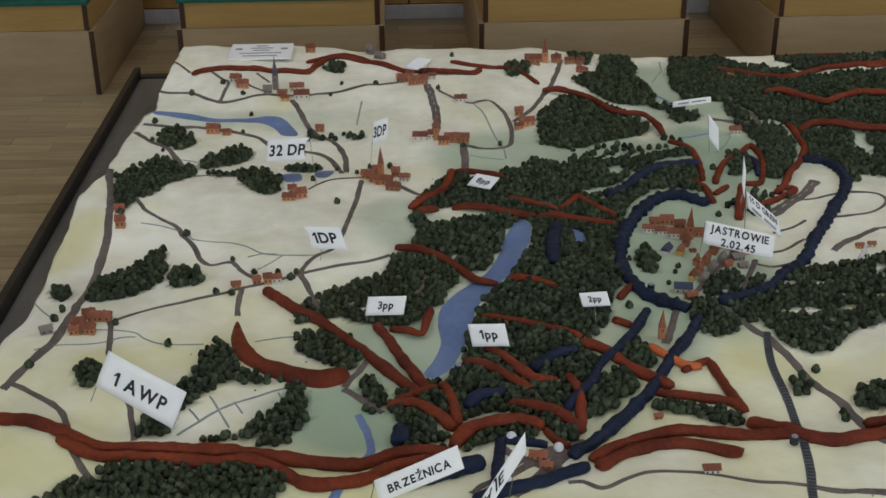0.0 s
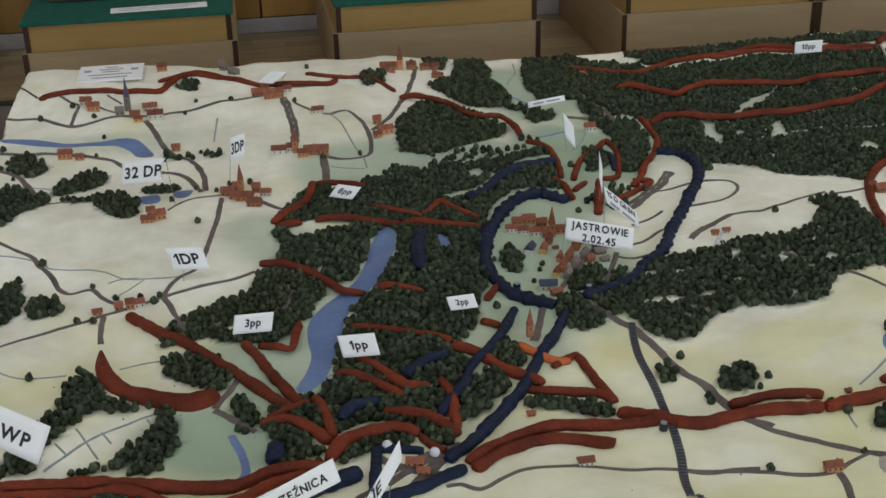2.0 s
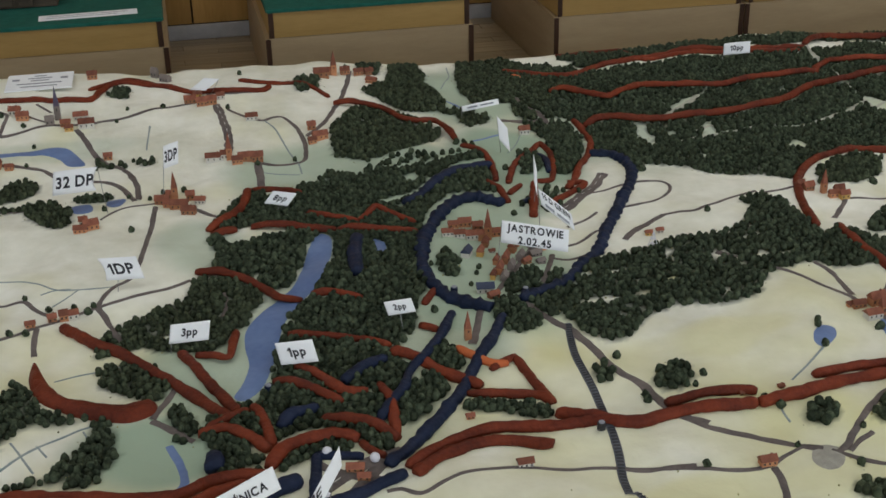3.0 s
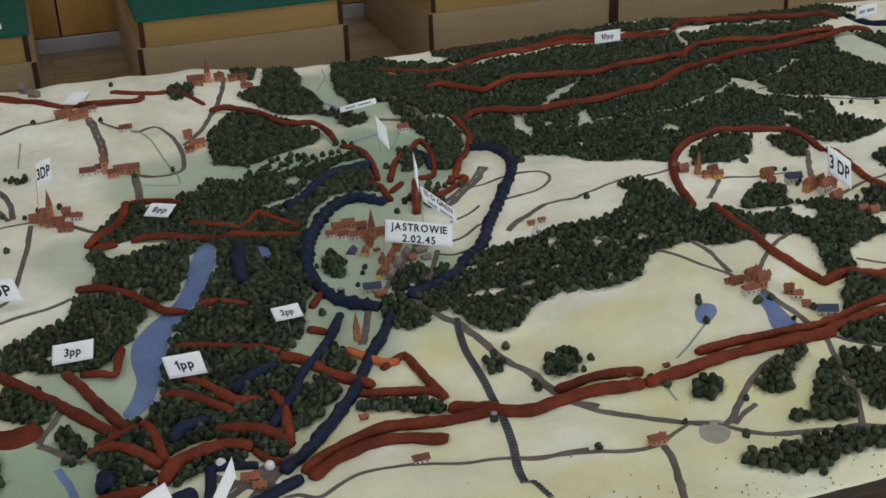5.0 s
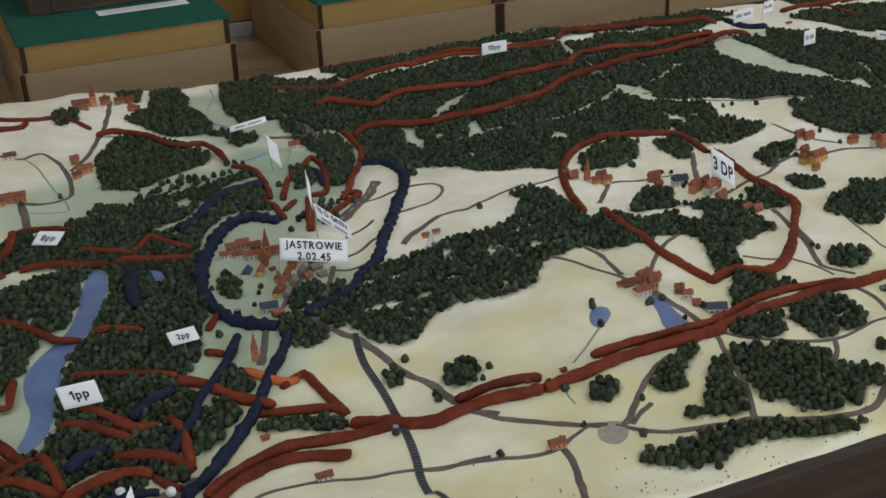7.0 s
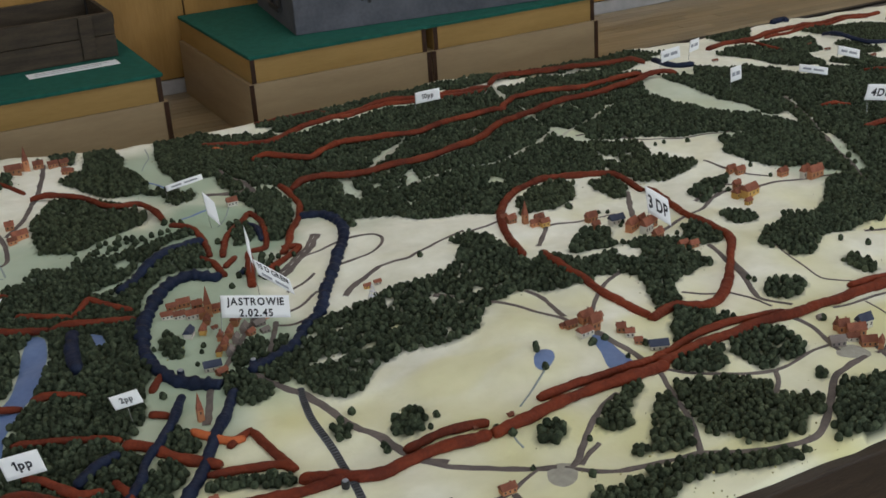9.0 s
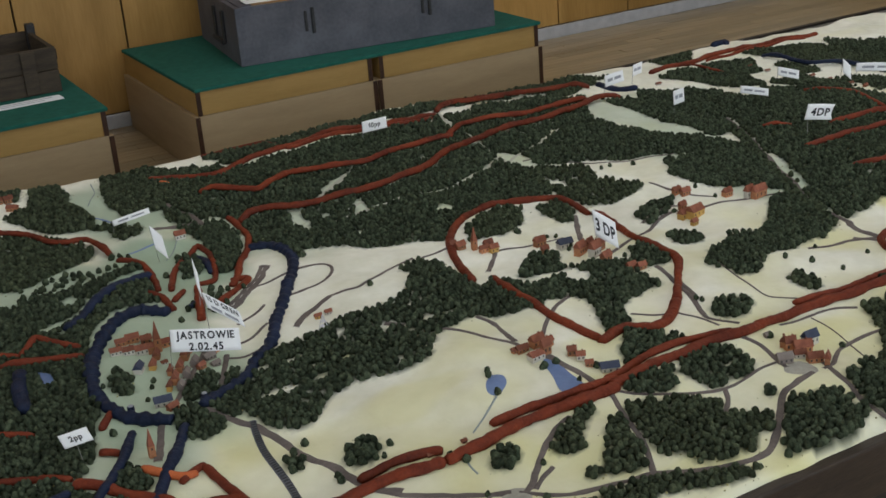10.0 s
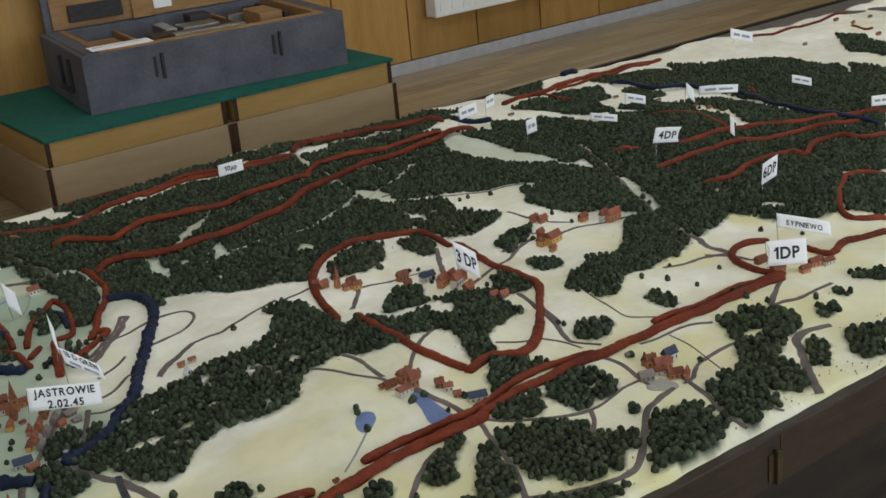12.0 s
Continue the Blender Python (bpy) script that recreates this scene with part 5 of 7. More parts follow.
stream([(0.845, 2.902), (0.864, 2.844), (0.875, 2.789), (0.884, 2.733), (0.896, 2.662), (0.898, 2.603)], 0.0039)
stream([(0.573, 2.945), (0.568, 2.884), (0.563, 2.815)], 0.0041)
stream([(0.167, 2.662), (0.203, 2.646), (0.215, 2.628), (0.202, 2.612)], 0.0032)
stream([(0.325, 1.544), (0.352, 1.573), (0.384, 1.613), (0.418, 1.644), (0.450, 1.668), (0.472, 1.676)], 0.0044)
stream([(0.361, 1.642), (0.379, 1.604), (0.398, 1.564)], 0.0034)
stream([(0.398, 1.631), (0.414, 1.602)], 0.0034)
stream([(0.336, 1.601), (0.353, 1.577)], 0.0034)
stream([(0.461, 1.665), (0.471, 1.640)], 0.0035)
stream([(1.622, 1.602), (1.595, 1.581), (1.566, 1.558), (1.533, 1.534)], 0.0037)
stream([(1.495, 1.495), (1.484, 1.466), (1.483, 1.436)], 0.0035)
road([(0.743, 1.386), (0.794, 1.438), (0.846, 1.477), (0.917, 1.517)], 0.020)
road([(0.796, 1.383), (0.850, 1.449), (0.887, 1.486)], 0.014)
road([(0.784, 1.507), (0.820, 1.467), (0.881, 1.442)], 0.012)
track([(2.372, 2.775), (2.255, 2.687), (2.158, 2.638), (2.052, 2.626)], 0.014)
track([(1.792, 2.610), (1.888, 2.616), (1.989, 2.627)], 0.012)
track([(1.825, 2.782), (1.895, 2.826), (1.973, 2.905)], 0.020)
track([(1.899, 2.669), (1.840, 2.645)], 0.009)
track([(2.433, 3.242), (2.395, 3.091)], 0.020)
stream([(0.584, 1.602), (0.599, 1.549), (0.604, 1.493), (0.591, 1.463)], 0.012)
stream([(0.569, 1.432), (0.552, 1.379)], 0.016)
stream([(1.306, 2.701), (1.343, 2.710), (1.389, 2.732)], 0.007)
stream([(1.307, 3.012), (1.330, 2.983), (1.345, 2.946)], 0.007)
stream([(1.382, 3.296), (1.367, 3.200), (1.323, 3.100)], 0.003)
stream([(1.463, 2.794), (1.422, 2.698), (1.370, 2.610)], 0.003)
water("lake", [(0.912, 2.257), (0.893, 2.284), (0.862, 2.212), (0.839, 2.122), (0.819, 2.064), (0.787, 2.025), (0.749, 1.968), (0.721, 1.921), (0.715, 1.870), (0.717, 1.811), (0.704, 1.760), (0.686, 1.725), (0.705, 1.710), (0.734, 1.735), (0.755, 1.799), (0.771, 1.866), (0.792, 1.933), (0.823, 1.993), (0.854, 2.036), (0.884, 2.111), (0.906, 2.192)])
water("river", [(0.074, 2.923), (0.153, 2.896), (0.222, 2.880), (0.290, 2.872), (0.343, 2.886), (0.384, 2.879), (0.413, 2.829), (0.424, 2.784), (0.389, 2.787), (0.367, 2.829), (0.332, 2.851), (0.292, 2.846), (0.224, 2.857), (0.142, 2.873), (0.077, 2.906)])
water("pond", [(0.407, 2.540), (0.443, 2.547), (0.449, 2.494), (0.416, 2.500)])
water("pond", [(0.479, 2.563), (0.516, 2.559), (0.506, 2.504), (0.482, 2.510)])
water("pond", [(0.988, 2.219), (1.010, 2.202), (1.004, 2.148), (0.985, 2.163)])
water("pond", [(1.629, 1.647), (1.655, 1.670), (1.673, 1.663), (1.664, 1.636), (1.635, 1.607), (1.620, 1.604), (1.615, 1.619)])
water("pond", [(1.766, 1.674), (1.781, 1.657), (1.775, 1.604), (1.766, 1.545), (1.728, 1.539), (1.722, 1.561), (1.744, 1.615)])
gravel([(1.483, 1.365), (1.507, 1.366), (1.520, 1.348), (1.499, 1.313), (1.473, 1.307), (1.464, 1.332)])
gravel([(2.079, 1.397), (2.116, 1.399), (2.118, 1.361), (2.098, 1.348), (2.061, 1.373)])
CLEARINGS = [
    [(1.899, 2.714), (1.906, 2.676), (1.880, 2.600), (1.855, 2.618)],
    [(2.391, 2.826), (2.406, 2.771), (2.421, 2.695), (2.352, 2.564), (2.358, 2.633), (2.352, 2.730)],
    [(2.348, 2.539), (2.363, 2.492), (2.383, 2.478), (2.353, 2.436), (2.332, 2.479)],
    [(1.844, 2.823), (1.917, 2.875), (1.990, 2.929), (1.942, 2.850), (1.871, 2.789)],
    [(1.199, 2.709), (1.235, 2.753), (1.274, 2.723), (1.256, 2.619), (1.196, 2.643), (1.132, 2.642), (1.047, 2.595), (1.015, 2.563), (0.994, 2.576), (1.021, 2.622), (1.111, 2.660)],
    [(1.732, 2.765), (1.760, 2.758), (1.746, 2.642), (1.744, 2.588), (1.722, 2.622), (1.713, 2.687)],
    [(1.663, 3.273), (1.748, 3.273), (1.729, 3.224), (1.653, 3.192)],
    [(2.826, 2.985), (2.860, 2.830), (2.850, 2.690), (2.905, 2.560), (2.872, 2.510), (2.830, 2.650), (2.795, 2.780)],
    [(2.183, 2.893), (2.216, 2.922), (2.187, 2.853), (2.168, 2.856)],
    [(3.318, 2.555), (3.363, 2.528), (3.337, 2.503)],
]

# ---- houses ----
house(0.152, 1.881, 0.0334, 0.0160, 0.0161, -4, "o")
house(0.130, 1.890, 0.0198, 0.0122, 0.0162, 10, "o")
house(0.122, 1.850, 0.0214, 0.0133, 0.0208, 0, "o")
house(0.140, 1.838, 0.0213, 0.0132, 0.0191, -4, "o")
house(0.118, 1.831, 0.0155, 0.0096, 0.0159, 10, "o")
house(0.139, 1.878, 0.0177, 0.0110, 0.0145, 0, "o")
house(0.074, 1.830, 0.0194, 0.0120, 0.0143, 25, "g")
house(0.396, 2.036, 0.0144, 0.0089, 0.0152, 10, "o")
house(0.415, 2.040, 0.0144, 0.0089, 0.0203, 10, "o")
house(0.430, 2.045, 0.0186, 0.0115, 0.0169, 10, "o")
house(0.361, 2.016, 0.0163, 0.0101, 0.0117, 8, "o")
house(0.619, 2.544, 0.0160, 0.0160, 0.0612, -10, "c")
house(0.592, 2.524, 0.0294, 0.0182, 0.0181, -8, "o")
house(0.626, 2.487, 0.0363, 0.0160, 0.0199, -12, "o")
house(0.604, 2.503, 0.0195, 0.0121, 0.0160, -8, "o")
house(0.651, 2.531, 0.0172, 0.0107, 0.0202, -5, "o")
house(0.670, 2.504, 0.0219, 0.0136, 0.0160, -15, "o")
house(0.645, 2.437, 0.0285, 0.0177, 0.0175, -15, "o")
house(0.432, 2.384, 0.0257, 0.0159, 0.0153, -10, "o")
house(0.452, 2.393, 0.0281, 0.0174, 0.0211, 15, "o")
house(0.435, 2.430, 0.0166, 0.0103, 0.0195, 0, "w")
house(0.713, 2.714, 0.0391, 0.0242, 0.0171, -5, "w")
house(0.735, 2.705, 0.0156, 0.0097, 0.0213, 0, "w")
house(0.746, 2.701, 0.0169, 0.0169, 0.0644, 0, "t")
house(0.762, 2.679, 0.0232, 0.0144, 0.0169, 0, "o")
house(0.782, 2.689, 0.0336, 0.0160, 0.0191, 0, "o")
house(0.807, 2.687, 0.0259, 0.0160, 0.0212, 0, "o")
house(0.815, 2.923, 0.0278, 0.0173, 0.0171, 0, "o")
house(0.950, 2.843, 0.0191, 0.0118, 0.0202, 0, "o")
house(0.962, 2.778, 0.0347, 0.0160, 0.0198, 12, "o")
house(0.942, 2.765, 0.0186, 0.0116, 0.0153, 12, "o")
house(1.062, 3.256, 0.0201, 0.0201, 0.0668, 0, "c")
house(1.025, 3.230, 0.0398, 0.0160, 0.0252, -4, "o")
house(1.093, 3.263, 0.0248, 0.0154, 0.0204, 0, "o")
house(1.128, 3.250, 0.0248, 0.0154, 0.0165, 0, "o")
house(1.155, 3.244, 0.0217, 0.0134, 0.0178, 10, "o")
house(1.153, 3.189, 0.0274, 0.0170, 0.0150, -35, "o")
house(0.358, 3.025, 0.0187, 0.0187, 0.0839, 0, "s")
house(0.257, 3.055, 0.0262, 0.0162, 0.0215, -10, "w")
house(0.275, 3.035, 0.0289, 0.0179, 0.0190, 0, "o")
house(0.377, 2.983, 0.0227, 0.0141, 0.0163, 0, "o")
house(0.411, 3.022, 0.0344, 0.0214, 0.0189, 3, "w")
house(0.425, 2.978, 0.0368, 0.0228, 0.0209, 3, "w")
house(0.385, 2.961, 0.0197, 0.0122, 0.0139, 5, "y")
house(0.341, 2.992, 0.0199, 0.0124, 0.0211, 0, "g")
house(0.675, 3.081, 0.0291, 0.0181, 0.0191, 0, "o")
house(0.703, 3.050, 0.0260, 0.0161, 0.0213, 0, "o")
house(0.726, 3.051, 0.0260, 0.0161, 0.0213, 0, "o")
house(0.750, 3.074, 0.0204, 0.0126, 0.0167, 0, "o")
house(0.695, 3.110, 0.0206, 0.0128, 0.0193, 0, "y")
house(0.227, 2.807, 0.0298, 0.0185, 0.0201, -10, "o")
house(0.260, 2.791, 0.0189, 0.0117, 0.0133, -10, "o")
house(0.105, 2.294, 0.0185, 0.0115, 0.0247, 0, "o")
house(0.094, 2.349, 0.0188, 0.0117, 0.0174, 0, "o")
house(0.433, 3.283, 0.0247, 0.0153, 0.0203, 0, "o")
house(0.591, 3.329, 0.0188, 0.0116, 0.0257, -40, "g")
house(0.618, 3.276, 0.0277, 0.0172, 0.0177, -40, "g")
house(0.476, 2.802, 0.0188, 0.0117, 0.0154, 0, "o")
house(1.137, 2.200, 0.0222, 0.0138, 0.0146, -5, "w")
house(1.159, 2.194, 0.0222, 0.0138, 0.0155, -5, "w")
house(1.183, 2.187, 0.0244, 0.0151, 0.0182, -5, "w")
house(1.156, 2.233, 0.0202, 0.0125, 0.0138, -5, "o")
house(1.180, 2.236, 0.0248, 0.0154, 0.0167, -5, "o")
house(1.202, 2.218, 0.0202, 0.0125, 0.0166, -5, "o")
house(1.213, 2.179, 0.0177, 0.0177, 0.0647, -5, "c")
house(1.232, 2.185, 0.0178, 0.0110, 0.0165, -5, "o")
house(1.153, 2.107, 0.0258, 0.0160, 0.0168, 60, "b")
house(1.180, 2.108, 0.0194, 0.0120, 0.0177, 65, "y")
house(1.201, 2.152, 0.0198, 0.0122, 0.0180, 65, "o")
house(1.205, 2.118, 0.0108, 0.0080, 0.0080, 0, "w")
house(1.200, 2.066, 0.0149, 0.0092, 0.0175, 60, "o")
house(1.180, 2.011, 0.0146, 0.0090, 0.0171, 62, "y")
house(1.197, 2.028, 0.0189, 0.0117, 0.0224, 62, "o")
house(1.219, 2.067, 0.0192, 0.0119, 0.0227, 60, "o")
house(1.245, 2.114, 0.0217, 0.0135, 0.0232, 60, "o")
house(1.261, 2.141, 0.0220, 0.0136, 0.0181, 58, "o")
house(1.199, 2.003, 0.0187, 0.0116, 0.0154, 62, "g")
house(1.223, 2.041, 0.0190, 0.0118, 0.0156, 62, "g")
house(1.250, 2.074, 0.0214, 0.0133, 0.0176, 60, "g")
house(1.152, 1.960, 0.0305, 0.0189, 0.0184, -8, "b")
house(1.159, 1.928, 0.0201, 0.0124, 0.0132, 20, "o")
house(1.285, 2.095, 0.0239, 0.0148, 0.0125, 20, "g")
house(1.256, 2.055, 0.0170, 0.0106, 0.0122, 30, "o")
house(1.285, 2.058, 0.0171, 0.0106, 0.0105, 20, "g")
house(1.291, 2.127, 0.0220, 0.0136, 0.0108, 15, "g")
house(1.305, 2.118, 0.0197, 0.0122, 0.0108, 20, "o")
house(1.078, 1.442, 0.0220, 0.0137, 0.0134, 0, "w")
house(1.080, 1.797, 0.0142, 0.0142, 0.0531, 0, "t")
house(1.443, 2.725, 0.0244, 0.0151, 0.0200, 0, "o")
house(1.030, 1.575, 0.0120, 0.0080, 0.0085, 0, "o")
house(0.839, 1.472, 0.0242, 0.0150, 0.0119, -12, "o")
house(0.848, 1.452, 0.0176, 0.0109, 0.0105, -12, "o")
house(1.526, 2.122, 0.0135, 0.0084, 0.0111, 0, "y")
house(1.552, 2.130, 0.0136, 0.0085, 0.0112, 0, "o")
house(1.403, 1.348, 0.0233, 0.0144, 0.0150, 0, "o")
house(2.164, 1.897, 0.0189, 0.0117, 0.0156, 0, "o")
house(1.508, 1.520, 0.0082, 0.0080, 0.0067, 0, "o")
house(1.446, 1.521, 0.0108, 0.0080, 0.0074, 0, "o")
house(1.757, 1.683, 0.0285, 0.0177, 0.0167, 5, "w")
house(1.782, 1.718, 0.0269, 0.0167, 0.0221, 8, "o")
house(1.779, 1.685, 0.0184, 0.0114, 0.0303, 8, "o")
house(1.750, 1.719, 0.0226, 0.0140, 0.0135, 0, "o")
house(1.739, 1.724, 0.0144, 0.0089, 0.0101, 0, "o")
house(1.803, 1.705, 0.0124, 0.0080, 0.0170, 30, "o")
house(1.817, 1.658, 0.0154, 0.0095, 0.0185, -25, "o")
house(1.822, 1.638, 0.0153, 0.0095, 0.0167, -25, "o")
house(1.822, 1.612, 0.0131, 0.0081, 0.0133, -25, "o")
house(1.845, 1.584, 0.0322, 0.0200, 0.0182, -22, "b")
house(1.930, 2.243, 0.0226, 0.0140, 0.0186, 10, "o")
house(1.954, 2.222, 0.0150, 0.0150, 0.0541, 0, "t")
house(1.963, 2.196, 0.0199, 0.0124, 0.0164, 0, "o")
house(1.981, 2.207, 0.0201, 0.0124, 0.0206, 0, "o")
house(1.981, 2.183, 0.0199, 0.0123, 0.0184, 0, "y")
house(1.916, 2.251, 0.0151, 0.0093, 0.0186, 0, "o")
house(2.089, 2.164, 0.0253, 0.0157, 0.0228, 0, "o")
house(2.073, 2.120, 0.0162, 0.0100, 0.0184, 0, "o")
house(2.120, 2.111, 0.0325, 0.0202, 0.0206, -4, "b")
house(2.121, 2.054, 0.0271, 0.0168, 0.0283, 20, "o")
house(2.138, 2.025, 0.0270, 0.0167, 0.0322, 20, "o")
house(2.151, 2.062, 0.0199, 0.0123, 0.0245, 20, "o")
house(2.139, 1.986, 0.0242, 0.0150, 0.0219, 15, "o")
house(2.170, 2.047, 0.0199, 0.0123, 0.0265, 20, "o")
house(2.149, 1.912, 0.0190, 0.0118, 0.0156, 0, "o")
house(2.513, 2.204, 0.0207, 0.0129, 0.0182, -5, "o")
house(2.524, 2.185, 0.0221, 0.0137, 0.0181, -5, "o")
house(2.605, 2.129, 0.0235, 0.0146, 0.0205, 5, "o")
house(2.636, 2.088, 0.0221, 0.0137, 0.0295, 5, "o")
house(2.652, 2.072, 0.0386, 0.0160, 0.0295, 5, "o")
house(2.437, 2.086, 0.0291, 0.0181, 0.0218, 12, "y")
house(2.458, 2.073, 0.0398, 0.0246, 0.0261, 12, "y")
house(2.428, 2.040, 0.0170, 0.0105, 0.0161, 12, "y")
house(2.462, 2.122, 0.0174, 0.0108, 0.0198, 0, "o")
house(2.090, 1.410, 0.0264, 0.0164, 0.0184, -20, "g")
house(2.135, 1.443, 0.0187, 0.0116, 0.0256, -20, "o")
house(2.149, 1.427, 0.0312, 0.0193, 0.0222, -22, "o")
house(2.137, 1.385, 0.0266, 0.0165, 0.0185, -25, "o")
house(2.128, 1.412, 0.0206, 0.0128, 0.0152, -22, "w")
house(2.142, 1.361, 0.0142, 0.0088, 0.0234, 40, "o")
house(2.133, 1.458, 0.0125, 0.0080, 0.0206, 30, "o")
house(2.178, 1.438, 0.0273, 0.0169, 0.0259, 0, "b")
house(2.132, 1.497, 0.0105, 0.0080, 0.0104, 0, "g")
house(2.660, 1.629, 0.0251, 0.0155, 0.0165, -8, "o")
house(2.644, 1.571, 0.0296, 0.0183, 0.0162, -10, "o")
house(2.679, 1.528, 0.0222, 0.0138, 0.0162, -10, "o")
house(2.724, 1.535, 0.0325, 0.0160, 0.0185, -12, "o")
house(2.747, 1.521, 0.0251, 0.0156, 0.0165, -12, "o")
house(2.712, 1.583, 0.0176, 0.0109, 0.0165, 0, "o")
house(3.518, 3.037, 0.016, 0.010, 0.009, 10, "w")
house(3.521, 2.957, 0.016, 0.010, 0.009, -10, "w")
house(3.496, 2.84, 0.018, 0.010, 0.009, 5, "g")
house(3.552, 2.793, 0.018, 0.010, 0.010, 0, "w")
house(3.583, 2.748, 0.016, 0.010, 0.009, 10, "o")
house(3.546, 2.628, 0.018, 0.010, 0.010, 0, "w")
house(3.554, 2.577, 0.016, 0.010, 0.009, 10, "o")
house(3.17, 3.083, 0.018, 0.010, 0.009, 0, "w")
house(5.06, 3.228, 0.020, 0.012, 0.012, 0, "o")
house(5.0, 3.101, 0.020, 0.012, 0.012, 20, "o")
house(5.163, 3.136, 0.018, 0.012, 0.012, 0, "w")
house(4.808, 2.846, 0.020, 0.012, 0.012, 0, "o")
house(4.575, 3.008, 0.016, 0.010, 0.010, 0, "g")

# ---- woods ----
wood([(0.096, 2.773), (0.110, 2.810), (0.133, 2.835), (0.177, 2.801), (0.188, 2.761), (0.175, 2.718), (0.130, 2.723), (0.108, 2.743)])
wood([(0.206, 2.623), (0.232, 2.669), (0.265, 2.717), (0.301, 2.736), (0.323, 2.714), (0.324, 2.665), (0.275, 2.620), (0.222, 2.600)])
wood([(0.305, 2.573), (0.335, 2.582), (0.381, 2.550), (0.408, 2.512), (0.412, 2.458), (0.391, 2.425), (0.354, 2.447), (0.318, 2.513)])
wood([(0.048, 2.546), (0.063, 2.563), (0.072, 2.615), (0.107, 2.660), (0.129, 2.681), (0.159, 2.646), (0.215, 2.603), (0.213, 2.571), (0.180, 2.514), (0.150, 2.440), (0.120, 2.411), (0.100, 2.367), (0.090, 2.342), (0.067, 2.444)])
wood([(0.230, 2.584), (0.272, 2.590), (0.318, 2.569), (0.320, 2.549), (0.275, 2.564), (0.234, 2.570)])
wood([(0.104, 1.981), (0.098, 2.038), (0.113, 2.086), (0.147, 2.099), (0.180, 2.146), (0.184, 2.184), (0.205, 2.192), (0.222, 2.097), (0.225, 2.035), (0.195, 2.005), (0.150, 1.962), (0.119, 1.949)])
wood([(0.236, 2.059), (0.240, 2.100), (0.258, 2.115), (0.295, 2.080), (0.302, 2.025), (0.273, 2.014), (0.247, 2.021)])
wood([(0.037, 2.010), (0.029, 2.051), (0.058, 2.054), (0.075, 1.990), (0.067, 1.964)])
wood([(0.145, 1.697), (0.150, 1.722), (0.172, 1.739), (0.185, 1.710), (0.186, 1.653), (0.163, 1.662)])
wood([(0.269, 1.576), (0.299, 1.653), (0.318, 1.698), (0.334, 1.743), (0.332, 1.792), (0.348, 1.811), (0.378, 1.789), (0.395, 1.756), (0.424, 1.731), (0.447, 1.713), (0.465, 1.706), (0.500, 1.702), (0.501, 1.680), (0.466, 1.687), (0.431, 1.691), (0.406, 1.680), (0.379, 1.692), (0.358, 1.656), (0.337, 1.621), (0.318, 1.583), (0.313, 1.548), (0.267, 1.541)])
wood([(0.471, 1.682), (0.483, 1.702), (0.506, 1.680), (0.510, 1.592), (0.501, 1.548), (0.490, 1.525), (0.479, 1.512), (0.455, 1.510), (0.429, 1.527), (0.396, 1.537), (0.364, 1.533), (0.352, 1.535), (0.371, 1.545), (0.419, 1.554), (0.439, 1.597), (0.458, 1.623), (0.473, 1.651)])
wood([(0.148, 1.405), (0.181, 1.427), (0.200, 1.446), (0.242, 1.466), (0.264, 1.473), (0.347, 1.483), (0.426, 1.476), (0.483, 1.447), (0.488, 1.430), (0.480, 1.386)])
wood([(0.448, 2.793), (0.482, 2.780), (0.516, 2.765), (0.517, 2.744), (0.483, 2.749), (0.450, 2.762)])
wood([(0.535, 2.773), (0.551, 2.772), (0.581, 2.751), (0.581, 2.734), (0.548, 2.747)])
wood([(1.140, 3.312), (1.175, 3.392), (1.199, 3.342), (1.178, 3.236), (1.146, 3.248)])
wood([(0.471, 3.164), (0.495, 3.216), (0.528, 3.208), (0.519, 3.145), (0.484, 3.120)])
wood([(0.932, 3.156), (0.966, 3.202), (1.013, 3.218), (1.005, 3.147), (0.958, 3.112)])
wood([(0.403, 2.588), (0.476, 2.602), (0.496, 2.572), (0.454, 2.558), (0.411, 2.562)])
wood([(0.673, 2.301), (0.707, 2.315), (0.715, 2.261), (0.806, 2.286), (0.907, 2.281), (0.933, 2.257), (0.899, 2.216), (0.849, 2.164), (0.817, 2.061), (0.776, 2.065), (0.728, 2.122), (0.678, 2.168), (0.692, 2.232)])
wood([(0.467, 1.925), (0.494, 1.973), (0.532, 2.008), (0.582, 2.034), (0.632, 2.056), (0.640, 2.132), (0.687, 2.133), (0.747, 2.088), (0.774, 2.045), (0.739, 1.988), (0.720, 1.932), (0.695, 1.919), (0.673, 1.872), (0.626, 1.867), (0.580, 1.891), (0.551, 1.923), (0.514, 1.891), (0.478, 1.885)])
wood([(0.475, 1.835), (0.487, 1.867), (0.533, 1.862), (0.570, 1.836), (0.596, 1.786), (0.578, 1.749), (0.552, 1.732), (0.507, 1.780), (0.480, 1.810)])
wood([(0.732, 1.726), (0.753, 1.815), (0.782, 1.911), (0.819, 1.990), (0.849, 2.069), (0.893, 2.168), (0.930, 2.241), (1.007, 2.263), (1.087, 2.260), (1.073, 2.108), (1.066, 2.022), (1.023, 1.937), (0.984, 1.809), (0.946, 1.785), (0.974, 1.732), (0.943, 1.666), (0.920, 1.633), (0.898, 1.608), (0.900, 1.522), (0.867, 1.519), (0.842, 1.579), (0.786, 1.607), (0.732, 1.561), (0.708, 1.579), (0.644, 1.634), (0.637, 1.676), (0.681, 1.701), (0.726, 1.699)])
